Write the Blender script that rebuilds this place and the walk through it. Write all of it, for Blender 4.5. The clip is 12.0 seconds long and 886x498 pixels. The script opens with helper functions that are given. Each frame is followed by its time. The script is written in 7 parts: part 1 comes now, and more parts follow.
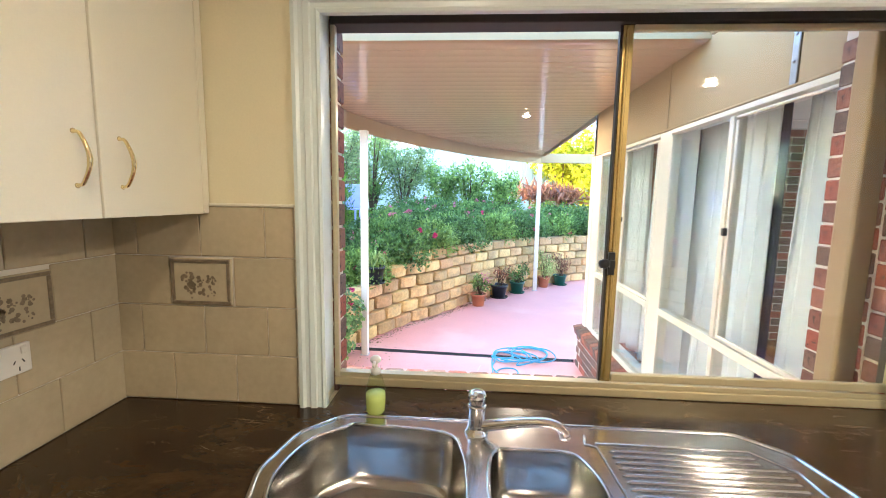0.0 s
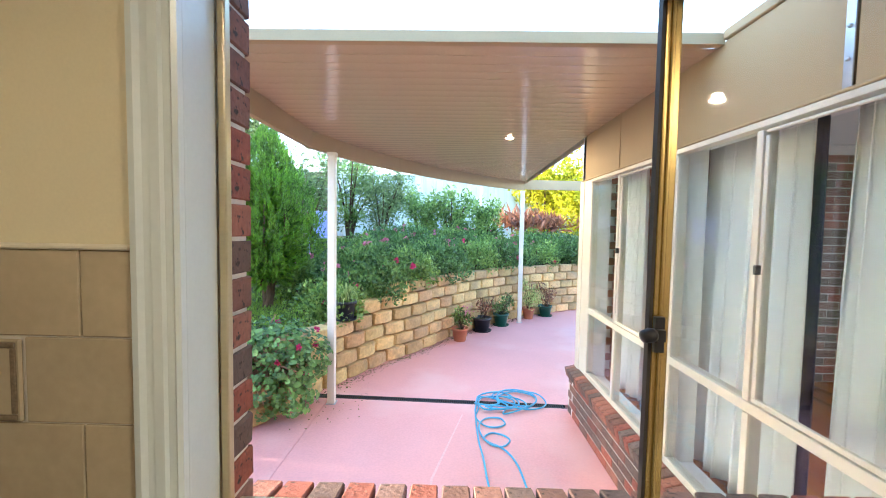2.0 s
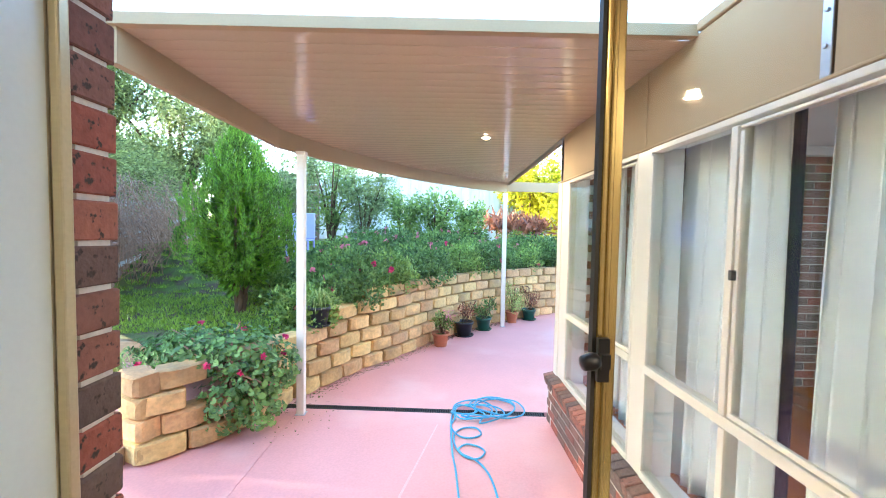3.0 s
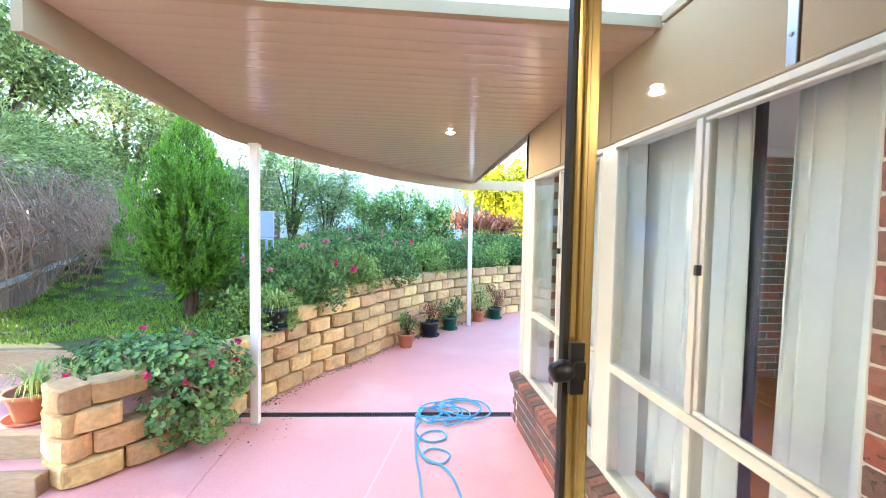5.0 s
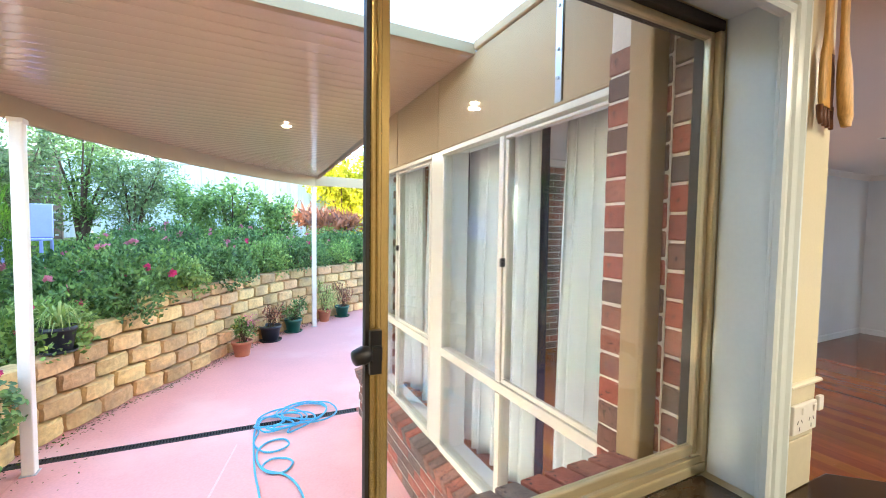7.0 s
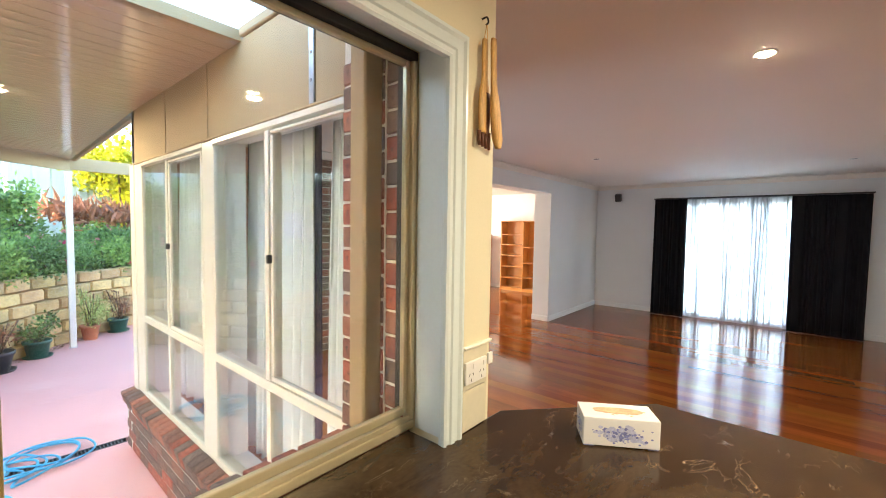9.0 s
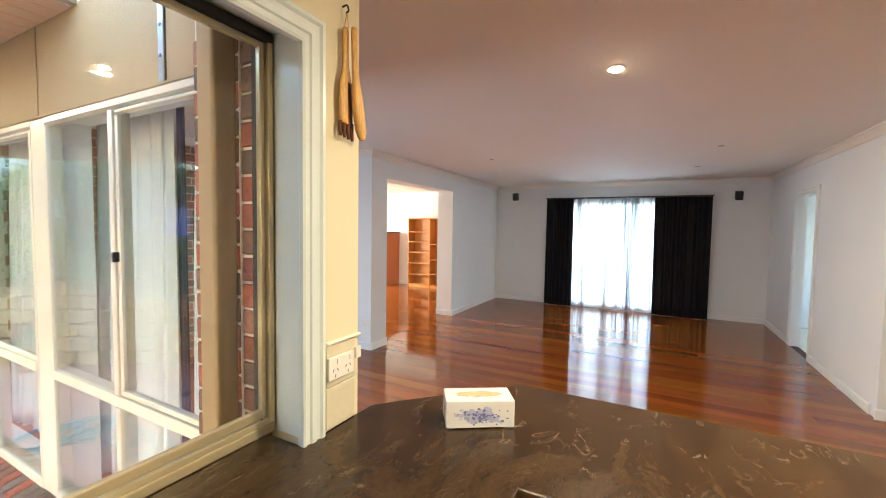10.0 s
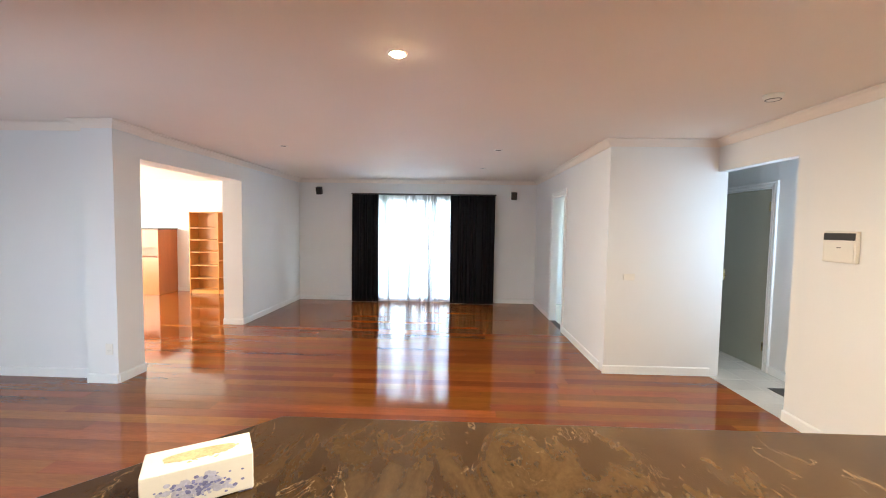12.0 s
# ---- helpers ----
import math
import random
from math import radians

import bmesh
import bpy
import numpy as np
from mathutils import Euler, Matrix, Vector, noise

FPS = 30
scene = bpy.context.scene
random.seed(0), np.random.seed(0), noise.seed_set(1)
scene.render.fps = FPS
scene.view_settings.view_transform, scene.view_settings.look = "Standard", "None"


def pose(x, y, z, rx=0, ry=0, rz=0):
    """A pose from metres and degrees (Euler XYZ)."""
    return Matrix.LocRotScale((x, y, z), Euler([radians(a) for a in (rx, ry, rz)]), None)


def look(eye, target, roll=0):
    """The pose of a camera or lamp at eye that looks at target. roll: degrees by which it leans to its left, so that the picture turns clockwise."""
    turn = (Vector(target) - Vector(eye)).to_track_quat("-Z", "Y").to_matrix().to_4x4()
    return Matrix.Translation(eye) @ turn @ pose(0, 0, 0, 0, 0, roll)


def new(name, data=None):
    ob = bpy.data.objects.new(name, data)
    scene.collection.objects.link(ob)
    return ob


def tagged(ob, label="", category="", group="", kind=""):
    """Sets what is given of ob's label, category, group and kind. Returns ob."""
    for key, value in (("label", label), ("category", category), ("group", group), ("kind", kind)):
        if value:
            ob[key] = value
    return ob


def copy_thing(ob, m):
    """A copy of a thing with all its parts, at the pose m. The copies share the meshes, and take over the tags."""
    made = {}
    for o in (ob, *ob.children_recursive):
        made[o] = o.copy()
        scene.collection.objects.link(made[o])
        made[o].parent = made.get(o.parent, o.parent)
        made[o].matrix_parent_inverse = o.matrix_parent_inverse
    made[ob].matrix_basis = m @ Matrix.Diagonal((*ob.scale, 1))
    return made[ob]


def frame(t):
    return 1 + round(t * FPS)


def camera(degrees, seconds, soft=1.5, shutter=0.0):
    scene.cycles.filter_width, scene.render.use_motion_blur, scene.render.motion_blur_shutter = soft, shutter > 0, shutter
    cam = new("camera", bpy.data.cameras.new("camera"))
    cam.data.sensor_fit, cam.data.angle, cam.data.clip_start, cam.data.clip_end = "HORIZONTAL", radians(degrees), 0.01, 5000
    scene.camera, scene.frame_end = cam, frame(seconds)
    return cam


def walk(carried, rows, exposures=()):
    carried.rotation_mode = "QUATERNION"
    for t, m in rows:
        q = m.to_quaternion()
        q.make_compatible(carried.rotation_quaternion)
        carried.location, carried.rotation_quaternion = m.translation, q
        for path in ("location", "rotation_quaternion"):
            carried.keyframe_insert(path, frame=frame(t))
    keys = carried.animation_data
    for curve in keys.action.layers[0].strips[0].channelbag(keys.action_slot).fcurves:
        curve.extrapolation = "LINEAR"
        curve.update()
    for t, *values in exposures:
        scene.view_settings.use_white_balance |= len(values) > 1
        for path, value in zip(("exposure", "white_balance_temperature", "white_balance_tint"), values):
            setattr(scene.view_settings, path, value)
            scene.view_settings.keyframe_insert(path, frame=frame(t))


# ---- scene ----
cam = camera(95.4, 12.0, soft=1.0)
PATH = [
    (0, (0.156, 0.205, 1.56), (0.037, 2.187, 1.32), 1.0),
    (0.5, (0.165, 0.344, 1.583), (0.053, 2.327, 1.352), 1.0),
    (1, (0.157, 0.482, 1.588), (0.041, 2.468, 1.387), 1.0),
    (1.5, (0.152, 0.604, 1.59), (0.053, 2.596, 1.452), 1.0),
    (2, (0.188, 0.703, 1.58), (0.154, 2.7, 1.473), 1.0),
    (2.5, (0.262, 0.8, 1.585), (0.265, 2.797, 1.487), 1.0),
    (3, (0.346, 0.867, 1.581), (0.365, 2.865, 1.488), 1.0),
    (5, (0.384, 0.995, 1.558), (0.566, 2.985, 1.466), 1.0),
    (5.5, (0.391, 0.982, 1.563), (0.705, 2.955, 1.47), 1.0),
    (6, (0.408, 0.954, 1.569), (0.896, 2.892, 1.476), 0.9),
    (6.5, (0.413, 0.926, 1.571), (1.101, 2.802, 1.477), 0.9),
    (7, (0.43, 0.89, 1.574), (1.319, 2.68, 1.476), 0.8),
    (9, (0.629, 0.62, 1.576), (2.158, 1.906, 1.474), 0.9),
    (9.5, (0.673, 0.553, 1.573), (2.332, 1.666, 1.468), 0.8),
    (10, (0.721, 0.488, 1.56), (2.488, 1.42, 1.455), 0.9),
    (10.5, (0.776, 0.447, 1.561), (2.652, 1.131, 1.454), 0.8),
    (11, (0.864, 0.433, 1.569), (2.813, 0.867, 1.46), 0.9),
    (11.5, (0.971, 0.423, 1.559), (2.956, 0.648, 1.449), 0.9),
    (12, (1.043, 0.388, 1.554), (3.039, 0.456, 1.444), 0.9),
]
EXPOSURES = [(0, 4.1, 5750, 10), (1.9, 3.66, 5800, 10), (3.0, 3.80, 5750, 10), (4.8, 3.9, 5750, 10), (7.0, 3.92, 5850, 10), (9.5, 4.0, 6250, 10), (10.5, 4.12, 6300, 10), (12, 4.32, 6250, 10)]
walk(cam, [(t, look(eye, target, roll)) for t, eye, target, roll in PATH], EXPOSURES)
SKY, SUN = 0.15, 2.4
LOUNGE_LAMP, LOUNGE_WIN, STUDY_FILL, PASSAGE_FILL, SIDE_FILL, WING_FILL = 1.4, 3.9, 18, 0.9, 1.0, 1.35
KITCHEN_LIGHTS = [(0.12, 0.2, 0.62), (1.95, -0.32, 5.0)]

# ---------- world, sun, lamps ----------
world = bpy.data.worlds.new("world")
scene.world = world
world.use_nodes = True
wn = world.node_tree.nodes
sky = wn.new("ShaderNodeTexSky")
sky.sky_type = "NISHITA"
sky.sun_disc = False
sky.sun_elevation = radians(13)
sky.sun_rotation = radians(-83)
sky.air_density, sky.dust_density, sky.ozone_density = 1.0, 0.5, 1.2
wn["Background"].inputs["Strength"].default_value = SKY
world.node_tree.links.new(sky.outputs["Color"], wn["Background"].inputs["Color"])

sun = new("sun", bpy.data.lights.new("sun", "SUN"))
sun.data.energy, sun.data.angle, sun.data.color = SUN, radians(0.6), (1.0, 0.80, 0.55)
sun.matrix_basis = look((-20, 4.30, 5.6), (1.5, 1.60, 0.65))


def lamp(name, kind, m, energy, color, size=0.1, size_y=None, spread=None):
    li = bpy.data.lights.new(name, kind)
    li.energy, li.color = energy, color
    if kind == "AREA":
        li.shape = "RECTANGLE" if size_y else "DISK"
        li.size = size
        if size_y:
            li.size_y = size_y
        if spread:
            li.spread = radians(spread)
    else:
        li.shadow_soft_size = size
    ob = new(name, li)
    ob.matrix_basis = m
    return ob


WARM = (1.0, 0.83, 0.58)
# ceiling downlights: kitchen, bench, lounge, patio
for i, (x, y, e) in enumerate(KITCHEN_LIGHTS):
    lamp("kitchen_downlight_light", "AREA", pose(x, y, 2.455), e, WARM, 0.09)
lamp("lounge_downlight_light", "AREA", pose(3.30, 0.73, 2.455), LOUNGE_LAMP, WARM, 0.09)
lamp("patio_downlight_light", "AREA", pose(0.83, 5.25, 2.54), 4, WARM, 0.08)
# area lamps standing in for daylight; only the lounge one sits at a seen window
# added fill inside the wing room, behind the curtains, brightening its far wall
for y in (2.63, 4.2):
    lamp("wing_window_light", "AREA", pose(2.20, y, 0.75, 0, -76, 0), WING_FILL, (0.66, 0.83, 1.0), 1.25, 1.25)
lamp("lounge_window_light", "AREA", pose(9.44, 1.26, 1.05, 0, 90, 0), LOUNGE_WIN, (0.86, 0.93, 1.0), 2.0, 1.5)
# added: this lamp and its opening in an unseen wall brighten the study
lamp("study_window_light", "AREA", pose(7.4, 8.52, 1.4, -90, 0, 0), STUDY_FILL, (1.0, 0.86, 0.68), 2.6, 1.9)
# added bluish lamp at an unseen opening, lighting what shows through the side doorway
lamp("side_room_window_light", "AREA", pose(8.0, -4.02, 1.4, 90, 0, 0), SIDE_FILL, (0.75, 0.88, 1.0), 1.6, 1.4)
# added blue fill for the passage; the wall behind it has no window
lamp("passage_window_light", "AREA", pose(4.42, -2.9, 1.5, 0, -90, 0), PASSAGE_FILL, (0.62, 0.82, 1.0), 1.2, 0.6)

# ---------- materials ----------


def material(name, color, rough=0.6, metal=0.0, var=0.12, scale=6.0, fine=60.0, bump=0.15, bump_dist=0.003, stain=None, stain_at=(0.55, 0.75), rand=0.0, spec=0.5, coat=0.0, stretch=(1, 1, 1), hue=0.0):
    """A paint, stone or timber: base colour, broad and fine variation, fine relief, optional stains and change from piece to piece."""
    m = bpy.data.materials.new(name)
    m.use_nodes = True
    n, l = m.node_tree.nodes, m.node_tree.links
    b = n["Principled BSDF"]
    co = n.new("ShaderNodeTexCoord")
    mp = n.new("ShaderNodeMapping")
    mp.inputs["Scale"].default_value = stretch
    l.new(co.outputs["Object"], mp.inputs["Vector"])
    info = n.new("ShaderNodeObjectInfo")
    off = n.new("ShaderNodeVectorMath")
    off.operation = "MULTIPLY_ADD"
    off.inputs[1].default_value = (37, 37, 37)
    l.new(info.outputs["Random"], off.inputs[0])
    l.new(mp.outputs["Vector"], off.inputs[2])
    big = n.new("ShaderNodeTexNoise")
    big.inputs["Scale"].default_value, big.inputs["Detail"].default_value = scale, 4
    small = n.new("ShaderNodeTexNoise")
    small.inputs["Scale"].default_value, small.inputs["Detail"].default_value = fine, 5
    for t in (big, small):
        l.new(off.outputs["Vector"], t.inputs["Vector"])
    add = n.new("ShaderNodeMath")
    add.operation = "ADD"
    l.new(big.outputs["Fac"], add.inputs[0])
    l.new(small.outputs["Fac"], add.inputs[1])
    val = n.new("ShaderNodeMapRange")
    val.inputs["From Min"].default_value, val.inputs["From Max"].default_value = 0.6, 1.4
    val.inputs["To Min"].default_value, val.inputs["To Max"].default_value = 1 - var, 1 + var
    l.new(add.outputs[0], val.inputs["Value"])
    last = val.outputs["Result"]
    if rand:
        rr = n.new("ShaderNodeMapRange")
        rr.inputs["To Min"].default_value, rr.inputs["To Max"].default_value = 1 - rand, 1 + rand
        l.new(info.outputs["Random"], rr.inputs["Value"])
        mu = n.new("ShaderNodeMath")
        mu.operation = "MULTIPLY"
        l.new(last, mu.inputs[0])
        l.new(rr.outputs["Result"], mu.inputs[1])
        last = mu.outputs[0]
    hsv = n.new("ShaderNodeHueSaturation")
    hsv.inputs["Color"].default_value = (*color, 1)
    l.new(last, hsv.inputs["Value"])
    if hue:
        hr = n.new("ShaderNodeMapRange")
        hr.inputs["To Min"].default_value, hr.inputs["To Max"].default_value = 0.5 - hue, 0.5 + hue
        fr = n.new("ShaderNodeMath")
        fr.operation = "FRACT"
        m7 = n.new("ShaderNodeMath")
        m7.operation = "MULTIPLY"
        m7.inputs[1].default_value = 7.13
        l.new(info.outputs["Random"], m7.inputs[0])
        l.new(m7.outputs[0], fr.inputs[0])
        l.new(fr.outputs[0], hr.inputs["Value"])
        l.new(hr.outputs["Result"], hsv.inputs["Hue"])
    out = hsv.outputs["Color"]
    if stain:
        st = n.new("ShaderNodeTexNoise")
        st.inputs["Scale"].default_value, st.inputs["Detail"].default_value = scale * 0.6, 7
        l.new(off.outputs["Vector"], st.inputs["Vector"])
        rmp = n.new("ShaderNodeMapRange")
        rmp.inputs["From Min"].default_value, rmp.inputs["From Max"].default_value = stain_at
        l.new(st.outputs["Fac"], rmp.inputs["Value"])
        mx = n.new("ShaderNodeMix")
        mx.data_type = "RGBA"
        l.new(rmp.outputs["Result"], mx.inputs["Factor"])
        l.new(out, mx.inputs["A"])
        mx.inputs["B"].default_value = (*stain, 1)
        out = mx.outputs["Result"]
    l.new(out, b.inputs["Base Color"])
    b.inputs["Roughness"].default_value = rough
    b.inputs["Metallic"].default_value = metal
    b.inputs["Specular IOR Level"].default_value = spec
    b.inputs["Coat Weight"].default_value = coat
    b.inputs["Coat Roughness"].default_value = 0.06
    if bump:
        bp = n.new("ShaderNodeBump")
        bp.inputs["Strength"].default_value, bp.inputs["Distance"].default_value = bump, bump_dist
        l.new(small.outputs["Fac"], bp.inputs["Height"])
        l.new(bp.outputs["Normal"], b.inputs["Normal"])
    return m


def brick_material(name):
    """Fired clay bricks: each one picks a tone from brick red to grey-brown, with dark burnt specks and grain."""
    m = material(name, (0.3, 0.1, 0.07), 0.85, var=0.25, scale=14, fine=70, bump=0.7, bump_dist=0.006)
    n, l = m.node_tree.nodes, m.node_tree.links
    b = n["Principled BSDF"]
    hsv = next(q for q in n if q.type == "HUE_SAT")
    info = next(q for q in n if q.type == "OBJECT_INFO")
    ramp = n.new("ShaderNodeValToRGB")
    tones = [(0.0, (0.32, 0.095, 0.06)), (0.22, (0.26, 0.085, 0.06)), (0.34, (0.15, 0.09, 0.07)), (0.55, (0.13, 0.095, 0.082)), (0.70, (0.20, 0.10, 0.075)), (0.85, (0.34, 0.13, 0.085)), (1.0, (0.16, 0.12, 0.105))]
    ramp.color_ramp.elements[0].color = (*tones[0][1], 1)
    ramp.color_ramp.elements[1].color = (*tones[-1][1], 1)
    for p, c in tones[1:-1]:
        ramp.color_ramp.elements.new(p).color = (*c, 1)
    l.new(info.outputs["Random"], ramp.inputs["Fac"])
    l.new(ramp.outputs["Color"], hsv.inputs["Color"])
    sp_ = n.new("ShaderNodeTexNoise")
    sp_.inputs["Scale"].default_value, sp_.inputs["Detail"].default_value = 55, 3
    co = next(q for q in n if q.type == "TEX_COORD")
    l.new(co.outputs["Object"], sp_.inputs["Vector"])
    rg = n.new("ShaderNodeMapRange")
    rg.inputs["From Min"].default_value, rg.inputs["From Max"].default_value = 0.60, 0.68
    l.new(sp_.outputs["Fac"], rg.inputs["Value"])
    mx = n.new("ShaderNodeMix")
    mx.data_type = "RGBA"
    l.new(rg.outputs["Result"], mx.inputs["Factor"])
    l.new(hsv.outputs["Color"], mx.inputs["A"])
    mx.inputs["B"].default_value = (0.05, 0.035, 0.03, 1)
    l.new(mx.outputs["Result"], b.inputs["Base Color"])
    return m


def leaf_material(name, dark, light, gloss=0.5, trans=0.35):
    m = bpy.data.materials.new(name)
    m.use_nodes = True
    n, l = m.node_tree.nodes, m.node_tree.links
    b = n["Principled BSDF"]
    geo = n.new("ShaderNodeNewGeometry")
    co = n.new("ShaderNodeTexCoord")
    nz = n.new("ShaderNodeTexNoise")
    nz.inputs["Scale"].default_value = 2.2
    l.new(co.outputs["Object"], nz.inputs["Vector"])
    ad = n.new("ShaderNodeMath")
    ad.operation = "MULTIPLY_ADD"
    ad.inputs[1].default_value = 0.65
    l.new(geo.outputs["Random Per Island"], ad.inputs[0])
    l.new(nz.outputs["Fac"], ad.inputs[2])
    sb = n.new("ShaderNodeMapRange")
    sb.inputs["From Min"].default_value, sb.inputs["From Max"].default_value = 0.35, 1.2
    l.new(ad.outputs[0], sb.inputs["Value"])
    mx = n.new("ShaderNodeMix")
    mx.data_type = "RGBA"
    mx.inputs["A"].default_value, mx.inputs["B"].default_value = (*dark, 1), (*light, 1)
    l.new(sb.outputs["Result"], mx.inputs["Factor"])
    l.new(mx.outputs["Result"], b.inputs["Base Color"])
    b.inputs["Roughness"].default_value = 0.45
    b.inputs["Specular IOR Level"].default_value = gloss
    tr = n.new("ShaderNodeBsdfTranslucent")
    l.new(mx.outputs["Result"], tr.inputs["Color"])
    ms = n.new("ShaderNodeMixShader")
    ms.inputs["Fac"].default_value = trans
    l.new(b.outputs["BSDF"], ms.inputs[1])
    l.new(tr.outputs["BSDF"], ms.inputs[2])
    l.new(ms.outputs["Shader"], n["Material Output"].inputs["Surface"])
    return m


def glass_material(name, tint=(1, 1, 1), least=0.028):
    """Thin window glass: clear, with a mirror share that grows towards grazing angles."""
    m = bpy.data.materials.new(name)
    m.use_nodes = True
    n, l = m.node_tree.nodes, m.node_tree.links
    n.remove(n["Principled BSDF"])
    tp, gl, lw_, ms = n.new("ShaderNodeBsdfTransparent"), n.new("ShaderNodeBsdfGlossy"), n.new("ShaderNodeLayerWeight"), n.new("ShaderNodeMixShader")
    tp.inputs["Color"].default_value = (*tint, 1)
    gl.inputs["Roughness"].default_value = 0.0
    lw_.inputs["Blend"].default_value = 0.5
    pw, sc_ = n.new("ShaderNodeMath"), n.new("ShaderNodeMapRange")
    pw.operation = "POWER"
    pw.inputs[1].default_value = 5.0
    sc_.inputs["To Min"].default_value, sc_.inputs["To Max"].default_value = least, 1.0
    l.new(lw_.outputs["Facing"], pw.inputs[0])
    l.new(pw.outputs[0], sc_.inputs["Value"])
    l.new(sc_.outputs["Result"], ms.inputs["Fac"])
    l.new(tp.outputs["BSDF"], ms.inputs[1])
    l.new(gl.outputs["BSDF"], ms.inputs[2])
    l.new(ms.outputs["Shader"], n["Material Output"].inputs["Surface"])
    return m


def cloth_material(name, color, trans=0.5):
    m = bpy.data.materials.new(name)
    m.use_nodes = True
    n, l = m.node_tree.nodes, m.node_tree.links
    b = n["Principled BSDF"]
    b.inputs["Base Color"].default_value = (*color, 1)
    b.inputs["Roughness"].default_value = 0.9
    b.inputs["Sheen Weight"].default_value = 0.2 if color[0] > 0.2 else 0.0
    wv = n.new("ShaderNodeTexNoise")
    wv.inputs["Scale"].default_value = 350
    bp = n.new("ShaderNodeBump")
    bp.inputs["Strength"].default_value, bp.inputs["Distance"].default_value = 0.2, 0.001
    l.new(wv.outputs["Fac"], bp.inputs["Height"])
    l.new(bp.outputs["Normal"], b.inputs["Normal"])
    tr = n.new("ShaderNodeBsdfTranslucent")
    tr.inputs["Color"].default_value = (*color, 1)
    ms = n.new("ShaderNodeMixShader")
    ms.inputs["Fac"].default_value = trans
    l.new(b.outputs["BSDF"], ms.inputs[1])
    l.new(tr.outputs["BSDF"], ms.inputs[2])
    l.new(ms.outputs["Shader"], n["Material Output"].inputs["Surface"])
    return m


def veined_material(name, base, light, vein, rough=0.2):
    """Dark marble laminate: cloudy umber and olive fields, folded dark seams and broken pale veins of two sizes."""
    m = bpy.data.materials.new(name)
    m.use_nodes = True
    n, l = m.node_tree.nodes, m.node_tree.links
    b = n["Principled BSDF"]
    co = n.new("ShaderNodeTexCoord")
    mp = n.new("ShaderNodeMapping")
    mp.inputs["Rotation"].default_value = (0, 0, 0.5)
    mp.inputs["Scale"].default_value = (0.8, 1.5, 1)
    l.new(co.outputs["Object"], mp.inputs["Vector"])

    def noise_tex(scale, detail, dist, rough_=0.55):
        t = n.new("ShaderNodeTexNoise")
        t.inputs["Scale"].default_value, t.inputs["Detail"].default_value = scale, detail
        t.inputs["Distortion"].default_value, t.inputs["Roughness"].default_value = dist, rough_
        l.new(mp.outputs["Vector"], t.inputs["Vector"])
        return t.outputs["Fac"]

    def ranged(src, lo, hi, a_, b_):
        r = n.new("ShaderNodeMapRange")
        r.inputs["From Min"].default_value, r.inputs["From Max"].default_value = lo, hi
        r.inputs["To Min"].default_value, r.inputs["To Max"].default_value = a_, b_
        l.new(src, r.inputs["Value"])
        return r.outputs["Result"]

    def op(kind, x, y):
        q = n.new("ShaderNodeMath")
        q.operation = kind
        for i, w in enumerate((x, y)):
            if w is None:
                continue
            if isinstance(w, (int, float)):
                q.inputs[i].default_value = w
            else:
                l.new(w, q.inputs[i])
        return q.outputs[0]

    def mix(fac, ca, cb):
        q = n.new("ShaderNodeMix")
        q.data_type = "RGBA"
        l.new(fac, q.inputs["Factor"])
        for key, w in (("A", ca), ("B", cb)):
            if isinstance(w, tuple):
                q.inputs[key].default_value = (*w, 1)
            else:
                l.new(w, q.inputs[key])
        return q.outputs["Result"]

    def vein_of(scale, width, dist, strength, mask_scale, lo, hi):
        v_ = op("ABSOLUTE", op("SUBTRACT", noise_tex(scale, 9, dist, 0.62), 0.5), None)
        line_ = ranged(v_, 0.0, width, strength, 0.0)
        return op("MULTIPLY", line_, ranged(noise_tex(mask_scale, 3, 0.4), lo, hi, 0.0, 1.0))

    cloud = ranged(op("ADD", op("MULTIPLY", noise_tex(60, 5, 0.0), 0.25), noise_tex(4.5, 9, 1.4, 0.68)), 0.44, 0.84, 0.0, 1.0)
    col = mix(cloud, base, light)
    col = mix(ranged(noise_tex(4.3, 6, 2.2), 0.56, 0.72, 0.0, 0.55), col, (base[0] * 0.8, base[1] * 1.05, base[2] * 0.9))
    col = mix(vein_of(3.6, 0.007, 0.9, 0.80, 4.1, 0.54, 0.70), col, vein)
    col = mix(vein_of(9.0, 0.008, 0.7, 0.30, 5.6, 0.54, 0.70), col, vein)
    l.new(col, b.inputs["Base Color"])
    b.inputs["Roughness"].default_value = rough
    b.inputs["Specular IOR Level"].default_value = 0.32
    return m


def glow(name, color, strength):
    m = bpy.data.materials.new(name)
    m.use_nodes = True
    b = m.node_tree.nodes["Principled BSDF"]
    b.inputs["Emission Color"].default_value = (*color, 1)
    b.inputs["Emission Strength"].default_value = strength
    return m


M_PLASTER = material("white_wall_paint", (0.76, 0.77, 0.77), 0.6, var=0.03, scale=1.5, fine=180, bump=0.08)
M_CREAM = material("cream_wall_paint", (0.72, 0.66, 0.46), 0.4, var=0.04, scale=2, fine=160, bump=0.06)
# warm tint: light bounced off the timber floor is put into the colour
M_CEIL = material("ceiling_paint", (0.80, 0.73, 0.66), 0.68, var=0.025, scale=1.2, fine=200, bump=0.05)
M_TRIM = material("gloss_trim_paint", (0.66, 0.73, 0.71), 0.28, var=0.03, scale=4, fine=90, bump=0.04)
M_SKIRT = material("white_skirting_paint", (0.80, 0.82, 0.82), 0.3, var=0.03, bump=0.03)
